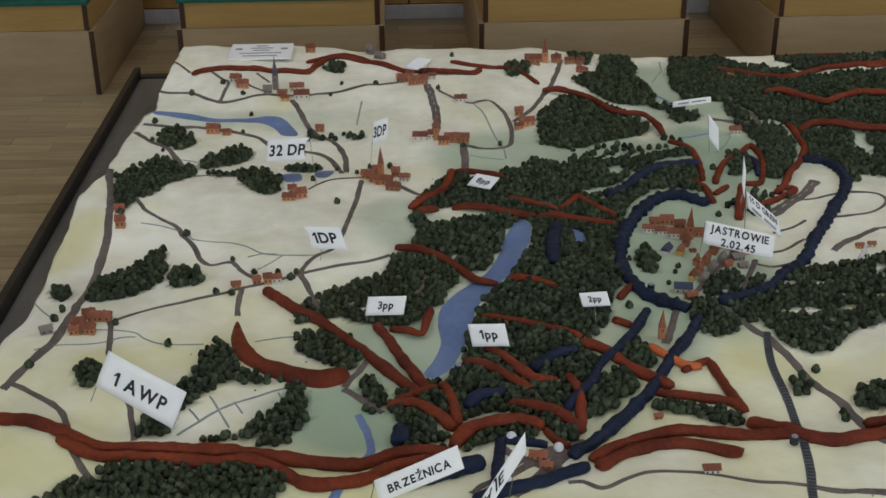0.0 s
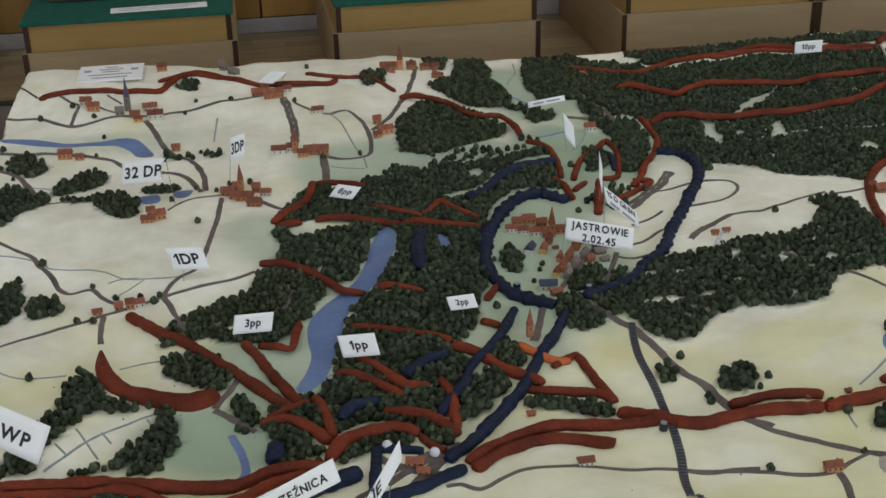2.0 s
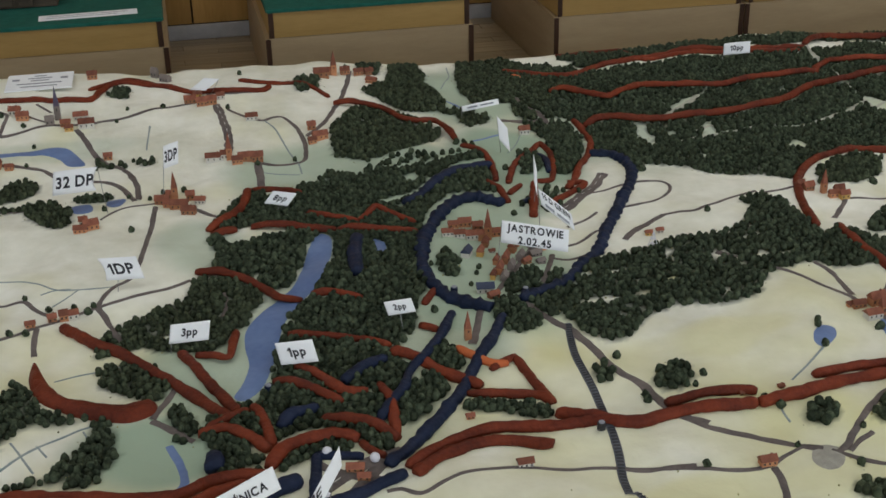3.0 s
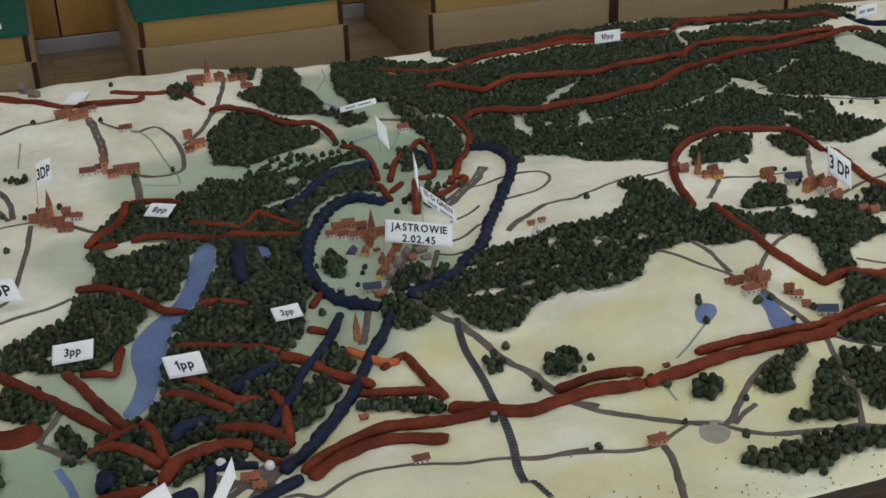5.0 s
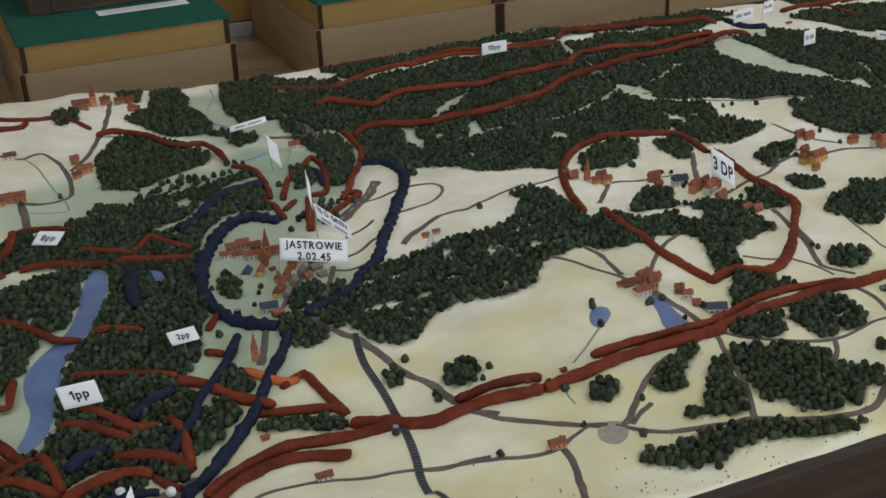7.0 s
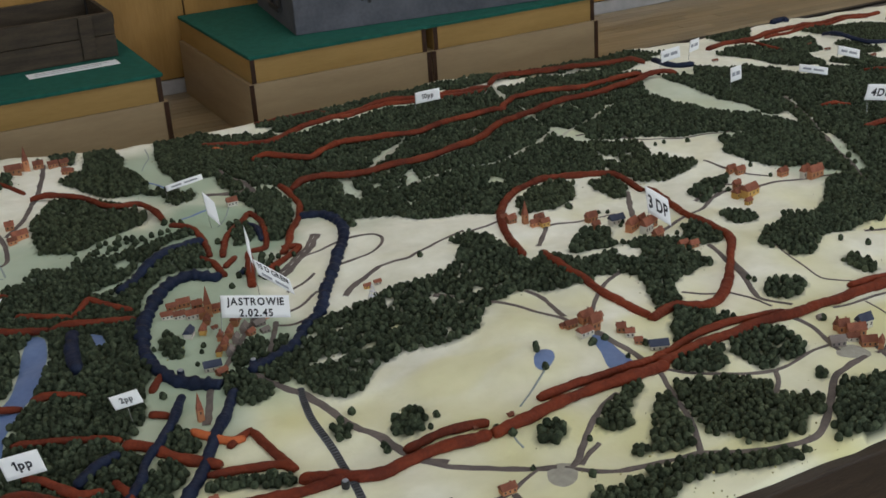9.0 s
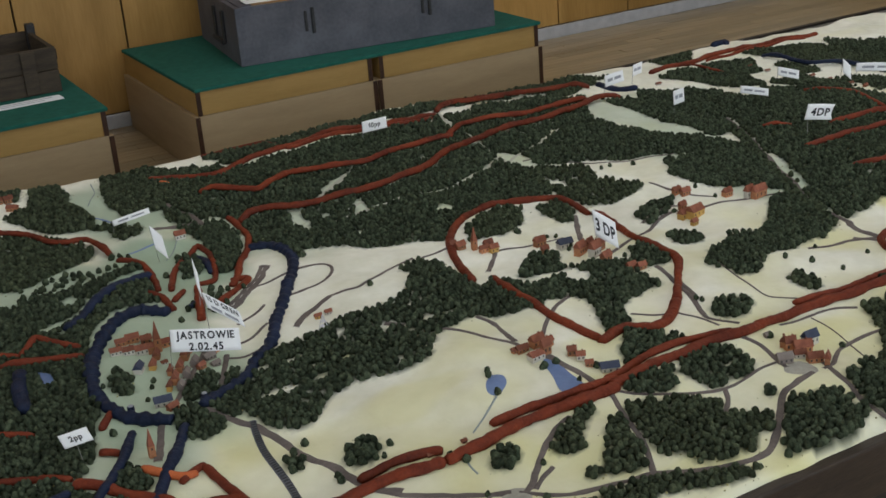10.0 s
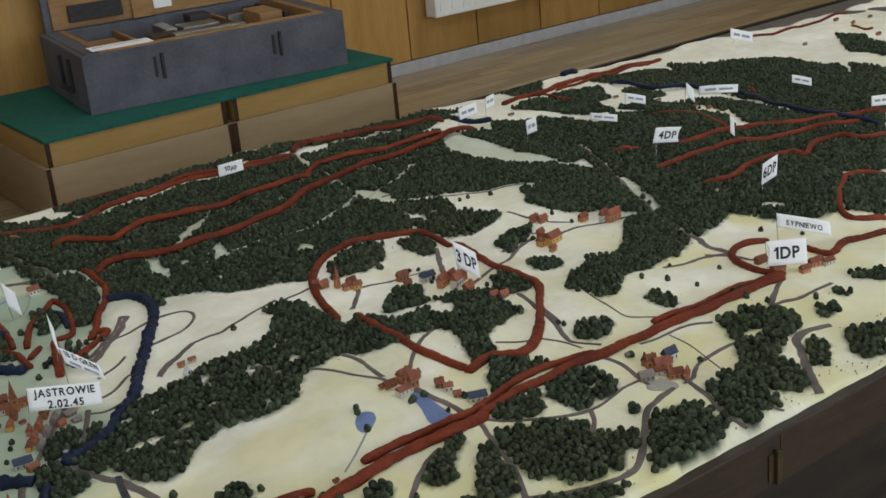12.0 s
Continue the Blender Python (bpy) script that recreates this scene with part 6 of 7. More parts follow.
wood([(0.675, 2.336), (0.754, 2.514), (0.791, 2.522), (0.891, 2.428), (0.931, 2.371), (0.999, 2.355), (1.085, 2.311), (1.089, 2.271), (0.988, 2.287), (0.852, 2.293), (0.766, 2.349)])
wood([(1.139, 3.387), (1.167, 3.416), (1.209, 3.377), (1.193, 3.283), (1.156, 3.297)])
wood([(1.090, 2.085), (1.116, 2.131), (1.131, 2.097), (1.131, 2.049), (1.104, 2.025), (1.089, 2.056)])
wood([(1.207, 2.010), (1.238, 2.047), (1.267, 2.034), (1.275, 2.004), (1.319, 2.024), (1.304, 1.978), (1.248, 1.967), (1.198, 1.938), (1.185, 1.969)])
wood([(1.143, 1.866), (1.161, 1.916), (1.194, 1.925), (1.205, 1.890), (1.229, 1.848), (1.216, 1.822), (1.180, 1.800), (1.148, 1.809), (1.141, 1.839)])
wood([(1.250, 1.654), (1.281, 1.676), (1.283, 1.636), (1.266, 1.613), (1.244, 1.622)])
wood([(1.032, 1.623), (1.057, 1.616), (1.094, 1.618), (1.158, 1.591), (1.158, 1.555), (1.116, 1.569), (1.052, 1.594), (1.023, 1.603)])
wood([(1.009, 1.770), (1.042, 1.789), (1.064, 1.762), (1.056, 1.719), (1.026, 1.714), (1.000, 1.736)])
wood([(0.922, 1.648), (0.966, 1.694), (1.005, 1.706), (1.022, 1.679), (0.998, 1.630), (0.955, 1.591), (0.909, 1.574)])
wood([(1.390, 2.603), (1.442, 2.634), (1.416, 2.486), (1.366, 2.467)])
wood([(1.516, 2.764), (1.556, 2.768), (1.551, 2.601), (1.477, 2.454), (1.432, 2.455), (1.473, 2.633)])
wood([(1.640, 2.764), (1.655, 2.706), (1.615, 2.573), (1.589, 2.596)])
wood([(1.420, 3.340), (1.531, 3.358), (1.586, 3.258), (1.555, 3.038), (1.475, 2.966), (1.381, 2.945), (1.368, 3.078), (1.396, 3.231)])
wood([(1.157, 1.864), (1.215, 1.917), (1.280, 1.954), (1.348, 2.021), (1.404, 2.048), (1.491, 2.059), (1.557, 2.075), (1.628, 2.069), (1.696, 2.095), (1.737, 2.126), (1.772, 2.182), (1.766, 2.230), (1.818, 2.235), (1.842, 2.190), (1.844, 2.096), (1.845, 2.026), (1.900, 2.044), (1.882, 1.917), (1.892, 1.853), (1.837, 1.863), (1.779, 1.889), (1.690, 1.900), (1.639, 1.859), (1.611, 1.816), (1.559, 1.801), (1.500, 1.816), (1.452, 1.834), (1.400, 1.812), (1.344, 1.741), (1.300, 1.746), (1.280, 1.775), (1.279, 1.812), (1.257, 1.854), (1.193, 1.817), (1.155, 1.825)])
wood([(1.931, 2.009), (1.981, 2.074), (2.045, 2.128), (2.089, 2.099), (2.045, 2.011), (2.000, 2.003), (1.954, 2.004)])
wood([(1.903, 1.941), (1.953, 1.970), (2.036, 1.977), (2.095, 1.966), (2.142, 1.955), (2.138, 1.894), (2.145, 1.848), (2.157, 1.813), (2.142, 1.809), (2.103, 1.810), (2.036, 1.779), (2.003, 1.758), (1.986, 1.691), (1.943, 1.673), (1.931, 1.699), (1.955, 1.760), (1.981, 1.826), (1.980, 1.871), (1.919, 1.875), (1.904, 1.892)])
wood([(2.000, 2.341), (2.083, 2.398), (2.164, 2.432), (2.196, 2.398), (2.141, 2.319), (2.067, 2.269), (2.018, 2.272), (1.976, 2.273)])
wood([(2.224, 2.381), (2.283, 2.377), (2.289, 2.304), (2.249, 2.245), (2.208, 2.249), (2.216, 2.320)])
wood([(1.335, 1.609), (1.364, 1.641), (1.396, 1.635), (1.391, 1.579), (1.375, 1.556), (1.346, 1.567), (1.331, 1.587)])
wood([(1.514, 1.455), (1.544, 1.473), (1.569, 1.465), (1.559, 1.434), (1.530, 1.414), (1.510, 1.429)])
wood([(1.143, 3.414), (1.179, 3.422), (1.202, 3.359), (1.183, 3.276), (1.140, 3.289)])
wood([(1.372, 3.127), (1.414, 3.327), (1.493, 3.381), (1.537, 3.297), (1.579, 3.167), (1.661, 3.120), (1.675, 2.974), (1.592, 2.982), (1.533, 2.873), (1.493, 2.986), (1.427, 2.965), (1.408, 3.060)])
wood([(1.947, 1.574), (1.896, 1.622), (1.930, 1.654), (1.972, 1.648), (2.020, 1.616), (2.020, 1.585)])
wood([(2.222, 2.019), (2.259, 2.004), (2.267, 1.941), (2.244, 1.877), (2.201, 1.872), (2.173, 1.906), (2.187, 1.961)])
wood([(2.147, 1.665), (2.171, 1.675), (2.212, 1.655), (2.223, 1.620), (2.189, 1.600), (2.142, 1.597), (2.124, 1.624)])
wood([(2.339, 1.662), (2.387, 1.674), (2.393, 1.626), (2.360, 1.587), (2.329, 1.588), (2.329, 1.633)])
wood([(2.368, 1.496), (2.430, 1.492), (2.474, 1.474), (2.509, 1.421), (2.481, 1.379), (2.414, 1.358), (2.332, 1.317), (2.320, 1.258), (2.277, 1.207), (2.248, 1.202), (2.214, 1.233), (2.202, 1.259), (2.189, 1.297), (2.259, 1.344), (2.307, 1.392), (2.359, 1.457)])
wood([(1.965, 1.540), (2.013, 1.548), (2.059, 1.509), (2.052, 1.444), (2.020, 1.417), (1.975, 1.420), (1.939, 1.409), (1.920, 1.444), (1.934, 1.504)])
wood([(1.919, 1.643), (1.962, 1.680), (1.989, 1.630), (1.980, 1.587), (1.930, 1.576), (1.882, 1.581), (1.884, 1.600)])
wood([(1.812, 1.502), (1.848, 1.538), (1.888, 1.542), (1.927, 1.511), (1.902, 1.467), (1.878, 1.447), (1.838, 1.466)])
wood([(1.997, 1.360), (2.019, 1.349), (2.003, 1.333), (1.985, 1.348)])
wood([(2.440, 1.328), (2.450, 1.298), (2.377, 1.235), (2.342, 1.245), (2.387, 1.298)])
wood([(2.553, 1.403), (2.580, 1.388), (2.543, 1.360), (2.535, 1.382)])
wood([(2.492, 1.567), (2.530, 1.549), (2.484, 1.517), (2.461, 1.532)])
wood([(1.613, 1.271), (1.510, 1.271), (1.480, 1.256), (1.585, 1.199), (1.628, 1.229), (1.655, 1.225), (1.671, 1.239), (1.719, 1.215), (1.790, 1.186), (1.831, 1.178), (1.838, 1.191), (1.799, 1.221), (1.754, 1.244), (1.696, 1.271), (1.641, 1.274), (1.578, 1.284)])
wood([(1.788, 1.469), (1.831, 1.450), (1.872, 1.414), (1.920, 1.387), (1.905, 1.349), (1.922, 1.335), (1.959, 1.305), (1.922, 1.259), (1.886, 1.263), (1.856, 1.223), (1.848, 1.252), (1.813, 1.231), (1.782, 1.265), (1.768, 1.261), (1.775, 1.302), (1.739, 1.304), (1.746, 1.341), (1.742, 1.351), (1.763, 1.421)])
wood([(1.735, 1.437), (1.753, 1.438), (1.736, 1.386), (1.725, 1.335), (1.707, 1.298), (1.674, 1.304), (1.641, 1.315), (1.640, 1.329), (1.674, 1.368)])
wood([(1.602, 1.340), (1.644, 1.334), (1.641, 1.315), (1.607, 1.325)])
wood([(1.606, 1.431), (1.640, 1.473), (1.672, 1.480), (1.733, 1.488), (1.736, 1.476), (1.672, 1.432), (1.653, 1.391), (1.615, 1.397)])
wood([(1.219, 3.293), (1.256, 3.363), (1.303, 3.334), (1.307, 3.219), (1.278, 3.134), (1.304, 3.088), (1.311, 3.005), (1.301, 2.944), (1.347, 2.930), (1.394, 2.867), (1.374, 2.823), (1.324, 2.795), (1.318, 2.905), (1.280, 2.947), (1.212, 2.953), (1.141, 3.067), (1.117, 3.122), (1.195, 3.190)])
wood([(0.998, 2.850), (1.082, 2.980), (1.129, 3.016), (1.189, 2.915), (1.230, 2.856), (1.256, 2.801), (1.232, 2.736), (1.162, 2.686), (1.103, 2.652), (1.052, 2.654), (0.984, 2.684), (0.983, 2.737)])
wood([(0.872, 2.516), (0.955, 2.589), (1.033, 2.559), (1.119, 2.558), (1.200, 2.584), (1.296, 2.603), (1.314, 2.579), (1.245, 2.561), (1.196, 2.522), (1.142, 2.460), (1.100, 2.436), (1.059, 2.413), (0.968, 2.417), (0.921, 2.407), (0.871, 2.433)])
wood([(1.136, 3.402), (1.180, 3.431), (1.198, 3.334), (1.181, 3.252), (1.134, 3.275)])
wood([(1.106, 2.667), (1.136, 2.682), (1.169, 2.690), (1.162, 2.660), (1.127, 2.647)])
wood([(0.934, 2.485), (0.989, 2.446), (1.050, 2.375), (1.086, 2.376), (1.100, 2.295), (1.079, 2.247), (0.988, 2.287), (0.931, 2.376), (0.891, 2.433), (0.873, 2.485)])
wood([(1.080, 2.255), (1.103, 2.227), (1.075, 2.112), (1.059, 2.118)])
wood([(0.997, 2.270), (1.090, 2.276), (1.076, 2.138), (1.008, 2.139), (0.974, 2.194)])
wood([(0.632, 1.619), (0.674, 1.624), (0.714, 1.566), (0.689, 1.543), (0.656, 1.534), (0.648, 1.567)])
wood([(0.535, 1.834), (0.567, 1.848), (0.589, 1.760), (0.552, 1.739)])
wood([(0.607, 1.440), (0.686, 1.482), (0.703, 1.504), (0.737, 1.531), (0.781, 1.567), (0.855, 1.562), (0.833, 1.508), (0.785, 1.520), (0.719, 1.492)])
wood([(0.639, 1.537), (0.697, 1.543), (0.721, 1.531), (0.671, 1.502), (0.639, 1.505)])
wood([(0.587, 1.743), (0.623, 1.676), (0.640, 1.617), (0.598, 1.596), (0.589, 1.652)])
wood([(0.930, 1.642), (0.976, 1.708), (1.012, 1.730), (1.013, 1.686), (0.962, 1.625), (0.927, 1.595)])
wood([(0.750, 1.737), (0.791, 1.810), (0.876, 1.736), (0.814, 1.656), (0.771, 1.660)])
wood([(2.988, 2.556), (3.006, 2.494), (2.852, 2.226), (2.775, 2.052), (2.724, 1.956), (2.713, 1.902), (2.680, 1.906), (2.706, 2.003), (2.787, 2.180), (2.884, 2.365)])
wood([(2.655, 2.036), (2.722, 2.048), (2.708, 1.968), (2.701, 1.891), (2.634, 1.828), (2.544, 1.811), (2.478, 1.780), (2.380, 1.781), (2.398, 1.905), (2.439, 1.931), (2.510, 1.898)])
wood([(2.643, 2.406), (2.713, 2.375), (2.811, 2.331), (2.764, 2.108), (2.729, 2.074), (2.654, 2.162), (2.583, 2.227), (2.582, 2.312)])
wood([(2.013, 1.321), (2.039, 1.304), (2.076, 1.295), (2.095, 1.269), (2.093, 1.243), (2.071, 1.205), (2.035, 1.186), (2.019, 1.166), (1.974, 1.172), (1.941, 1.175), (1.907, 1.185), (1.876, 1.196), (1.921, 1.234)])
wood([(2.152, 1.319), (2.192, 1.329), (2.212, 1.309), (2.205, 1.255), (2.201, 1.216), (2.176, 1.184), (2.150, 1.191), (2.123, 1.163), (2.095, 1.163), (2.088, 1.190), (2.095, 1.226), (2.108, 1.268), (2.111, 1.289)])
wood([(1.020, 2.343), (1.071, 2.389), (1.149, 2.439), (1.211, 2.482), (1.297, 2.523), (1.286, 2.446), (1.288, 2.371), (1.233, 2.391), (1.185, 2.392), (1.146, 2.364), (1.107, 2.281), (1.079, 2.217), (1.049, 2.276)])
wood([(0.861, 2.440), (0.919, 2.400), (0.996, 2.385), (1.018, 2.333), (0.958, 2.204), (0.886, 2.215), (0.838, 2.296)])
wood([(1.051, 2.650), (1.164, 2.694), (1.240, 2.743), (1.301, 2.718), (1.311, 2.635), (1.203, 2.597), (1.122, 2.573), (1.034, 2.564)], 0.022)
wood([(1.286, 2.291), (1.351, 2.337), (1.486, 2.429), (1.481, 2.350), (1.369, 2.252)], 0.022)
wood([(2.772, 2.049), (2.905, 2.098), (3.017, 2.010), (3.073, 1.878), (3.040, 1.720), (3.007, 1.695), (2.952, 1.716), (2.943, 1.774), (2.922, 1.858), (2.922, 1.910), (2.837, 1.889), (2.769, 1.855), (2.734, 1.902), (2.719, 1.961)])
wood([(2.558, 1.949), (2.712, 2.048), (2.768, 2.074), (2.724, 1.975), (2.708, 1.896), (2.657, 1.831), (2.550, 1.816), (2.500, 1.872)])
wood([(3.024, 2.150), (3.278, 2.175), (3.268, 1.996), (3.277, 1.896), (3.057, 1.725), (3.056, 1.864), (3.001, 1.996), (2.927, 2.080)])
wood([(1.892, 2.031), (1.918, 1.998), (1.951, 1.966), (1.915, 1.890), (1.912, 1.864), (1.882, 1.897), (1.883, 1.971)])
wood([(2.050, 2.018), (2.117, 1.997), (2.146, 1.961), (2.205, 1.930), (2.148, 1.889), (2.081, 1.946)])
wood([(1.531, 3.225), (1.642, 3.246), (1.723, 3.243), (1.712, 3.169), (1.569, 3.176), (1.501, 3.179)])
wood([(2.886, 3.007), (2.963, 2.966), (2.977, 2.742), (2.992, 2.565), (2.957, 2.538), (2.889, 2.639), (2.884, 2.784), (2.879, 2.913)])
wood([(3.230, 1.842), (3.329, 1.785), (3.102, 1.627), (3.030, 1.681), (3.065, 1.723)])
wood([(3.303, 2.762), (3.403, 2.685), (3.490, 2.576), (3.492, 2.443), (3.441, 2.376), (3.282, 2.452), (3.183, 2.586), (3.239, 2.716)])
wood([(3.538, 2.483), (3.645, 2.334), (3.689, 2.205), (3.777, 2.098), (3.727, 2.063), (3.603, 2.239), (3.494, 2.379)])
wood([(1.392, 3.195), (1.507, 3.238), (1.675, 3.161), (1.893, 3.203), (2.068, 3.196), (2.229, 3.184), (2.395, 3.174), (2.583, 3.225), (2.769, 3.190), (2.866, 3.055), (2.759, 2.892), (2.740, 2.719), (2.831, 2.585), (2.868, 2.445), (2.911, 2.383), (2.712, 2.441), (2.524, 2.555), (2.383, 2.666), (2.320, 2.543), (2.305, 2.419), (2.259, 2.425), (2.177, 2.451), (2.086, 2.433), (1.989, 2.375), (1.936, 2.310), (1.850, 2.366), (1.771, 2.411), (1.729, 2.473), (1.668, 2.498), (1.619, 2.549), (1.583, 2.599), (1.602, 2.724), (1.595, 2.779), (1.556, 2.832), (1.503, 2.849), (1.474, 2.940), (1.454, 3.064)])
wood([(1.702, 3.310), (1.762, 3.310), (1.878, 3.340), (1.982, 3.330), (2.110, 3.284), (2.249, 3.261), (2.464, 3.297), (2.654, 3.342), (2.860, 3.326), (3.028, 3.279), (2.971, 3.199), (2.793, 3.225), (2.623, 3.290), (2.457, 3.249), (2.323, 3.256), (2.205, 3.248), (2.045, 3.305), (1.888, 3.277), (1.747, 3.226)])
wood([(2.370, 2.619), (2.479, 2.544), (2.448, 2.428), (2.496, 2.307), (2.431, 2.268), (2.371, 2.277), (2.325, 2.329), (2.305, 2.419), (2.315, 2.548)])
wood([(2.698, 2.413), (2.856, 2.432), (2.944, 2.377), (2.796, 2.136), (2.740, 2.082), (2.610, 2.192), (2.589, 2.267)])
wood([(3.052, 3.040), (3.205, 2.969), (3.238, 2.740), (3.307, 2.638), (3.334, 2.390), (3.573, 2.277), (3.738, 2.070), (3.371, 1.814), (3.281, 1.883), (3.012, 1.691), (2.903, 1.742), (2.877, 1.925), (2.761, 1.875), (2.696, 1.850), (2.801, 2.057), (2.893, 2.269), (2.987, 2.523), (2.884, 2.503), (2.920, 2.691), (2.904, 2.828)])
wood([(2.737, 2.072), (2.743, 2.021), (2.689, 1.861), (2.576, 1.790), (2.501, 1.803), (2.404, 1.775), (2.306, 1.708), (2.280, 1.748), (2.266, 1.818), (2.344, 1.887), (2.416, 1.892), (2.494, 1.901), (2.605, 1.978), (2.673, 2.038)])
wood([(2.003, 2.309), (2.104, 2.383), (2.180, 2.385), (2.140, 2.307), (2.043, 2.280)])
wood([(2.514, 1.301), (2.575, 1.261), (2.486, 1.198), (2.440, 1.222), (2.476, 1.273)])
wood([(2.546, 1.397), (2.580, 1.389), (2.567, 1.360), (2.526, 1.362)])
wood([(2.638, 1.433), (2.663, 1.397), (2.631, 1.388), (2.618, 1.411)])
wood([(2.740, 1.467), (2.795, 1.413), (2.745, 1.379), (2.721, 1.440)])
wood([(2.349, 2.157), (2.432, 2.206), (2.493, 2.193), (2.441, 2.142), (2.345, 2.101)])
wood([(2.364, 2.033), (2.386, 1.981), (2.370, 1.935), (2.314, 1.946), (2.317, 1.997)])
wood([(3.316, 3.367), (3.448, 3.402), (3.514, 3.323), (3.444, 3.242), (3.350, 3.284)])
wood([(3.282, 3.173), (3.472, 3.156), (3.586, 3.107), (3.513, 2.975), (3.368, 2.986), (3.270, 3.072)])
wood([(3.598, 3.177), (3.902, 3.117), (3.865, 2.743), (3.714, 2.909)])
wood([(3.963, 3.147), (4.221, 2.919), (4.285, 2.650), (4.114, 2.331), (3.793, 2.109), (3.720, 2.289), (3.739, 2.519), (3.791, 2.802)])
wood([(2.822, 3.414), (2.914, 3.381), (3.015, 3.325), (3.131, 3.258), (3.063, 3.264), (2.917, 3.321), (2.793, 3.337)])
wood([(1.734, 3.327), (1.920, 3.353), (2.135, 3.339), (2.355, 3.315), (2.671, 3.368), (2.973, 3.361), (2.934, 3.306), (2.623, 3.290), (2.318, 3.246), (2.101, 3.266), (1.893, 3.288)])
wood([(3.232, 3.172), (3.367, 3.097), (3.408, 2.920), (3.340, 2.770), (3.278, 2.996)])
wood([(2.899, 3.360), (3.000, 3.305), (3.045, 3.241), (2.888, 3.153), (2.793, 3.143)])
wood([(1.467, 2.811), (1.568, 2.786), (1.582, 2.707), (1.540, 2.590), (1.467, 2.467), (1.464, 2.523), (1.486, 2.636), (1.473, 2.710)])
wood([(1.605, 2.681), (1.668, 2.585), (1.644, 2.452), (1.622, 2.445), (1.629, 2.554), (1.585, 2.603)])
wood([(1.470, 2.950), (1.513, 2.845), (1.549, 2.820), (1.486, 2.802), (1.461, 2.864)])
wood([(3.404, 2.836), (3.525, 2.804), (3.543, 2.602), (3.416, 2.625)])
wood([(3.700, 2.600), (3.686, 2.366), (3.725, 2.231), (3.612, 2.308), (3.551, 2.428)])
wood([(3.443, 2.095), (3.618, 1.987), (3.371, 1.814), (3.302, 1.881), (3.356, 2.010)])
wood([(3.598, 2.749), (3.734, 2.677), (3.701, 2.533), (3.546, 2.512)])
wood([(4.796, 3.031), (4.778, 2.888), (4.666, 2.715), (4.495, 2.596), (4.537, 2.788)])
wood([(4.309, 2.621), (4.340, 2.489), (4.114, 2.331), (4.140, 2.452)])
wood([(3.572, 2.982), (3.679, 2.982), (3.661, 2.859), (3.546, 2.824)])

# ---- single trees ----
for x, y in [(0.075, 1.880), (0.073, 1.725), (0.276, 1.791), (0.242, 2.240), (0.344, 2.123), (0.388, 2.071), (0.431, 2.073), (0.465, 2.066), (0.330, 1.984), (0.356, 1.986), (0.179, 1.863), (-0.035, 3.018), (0.154, 2.996), (0.226, 3.040), (0.279, 2.997), (0.308, 2.891), (0.082, 2.863), (0.297, 2.793), (0.093, 2.753), (0.124, 2.703), (0.080, 1.913), (0.530, 2.369), (0.567, 2.542), (0.595, 2.571), (0.522, 3.041), (0.608, 3.044), (0.496, 2.984), (0.763, 3.010), (0.891, 2.679), (0.548, 2.773), (0.575, 2.760), (0.532, 2.779), (0.456, 2.051), (0.396, 2.676), (0.523, 2.562), (0.476, 2.486), (0.811, 3.253), (1.099, 3.301), (0.568, 3.361), (0.806, 2.668), (0.450, 2.748), (0.639, 2.570), (0.098, 2.343), (1.305, 1.695), (1.383, 1.556)]:
    single_tree(x, y)
for x, y in [(1.277, 1.638), (1.046, 1.902), (1.134, 1.993), (1.155, 2.037), (1.287, 2.252), (1.164, 2.056), (1.408, 1.584), (1.305, 1.563), (0.998, 1.859), (1.168, 1.566), (1.339, 2.510), (1.077, 2.073), (1.304, 1.690), (1.303, 1.549), (1.319, 1.364), (1.462, 1.375), (1.646, 1.666), (1.626, 1.605), (1.485, 1.473), (1.578, 1.398), (1.525, 1.310), (1.746, 1.648), (1.776, 1.649), (1.770, 1.570), (2.244, 2.260), (2.152, 2.192), (2.187, 1.984), (2.128, 2.101), (2.092, 2.262), (1.832, 1.604), (1.933, 1.642), (1.671, 2.174), (1.286, 2.254), (1.470, 1.499), (2.139, 1.697), (2.141, 1.682), (1.654, 1.682), (1.628, 1.607), (1.752, 1.650), (2.448, 1.699), (2.470, 1.637), (2.211, 1.393), (2.137, 1.494), (2.502, 1.480), (2.579, 1.423)]:
    single_tree(x, y)
for x, y in [(2.571, 2.447), (2.519, 2.476), (2.488, 2.471), (2.155, 1.938), (2.138, 2.208), (2.116, 2.089), (2.568, 2.200), (2.574, 2.136), (2.596, 2.221), (2.439, 2.124), (2.520, 1.762), (2.406, 1.733), (2.094, 2.258), (2.849, 1.668), (2.834, 1.774), (3.143, 2.568), (2.581, 1.675)]:
    single_tree(x, y)

# ---- paper flags on pins ----
flag((0.483, 2.461), (0.383, 2.519, 0.481), (0.089, -0.013, 0.008), (-0.007, -0.020, -0.044), "32 DP", "s")
flag((0.594, 2.526), (0.606, 2.576, 0.495), (0.032, -0.001, 0.010), (-0.004, -0.020, -0.044), "3DP", "")
flag((0.506, 2.100), (0.477, 2.133, 0.452), (0.068, -0.012, 0.002), (0.012, -0.020, -0.036), "1DP", "l")
flag((0.184, 1.623), (0.234, 1.590, 0.511), (0.109, -0.031, -0.055), (-0.021, -0.021, -0.046), "1 AWP", "")
flag((0.593, 1.874), (0.598, 1.895, 0.426), (0.065, -0.010, 0.005), (-0.006, -0.013, -0.029), "3pp", "")
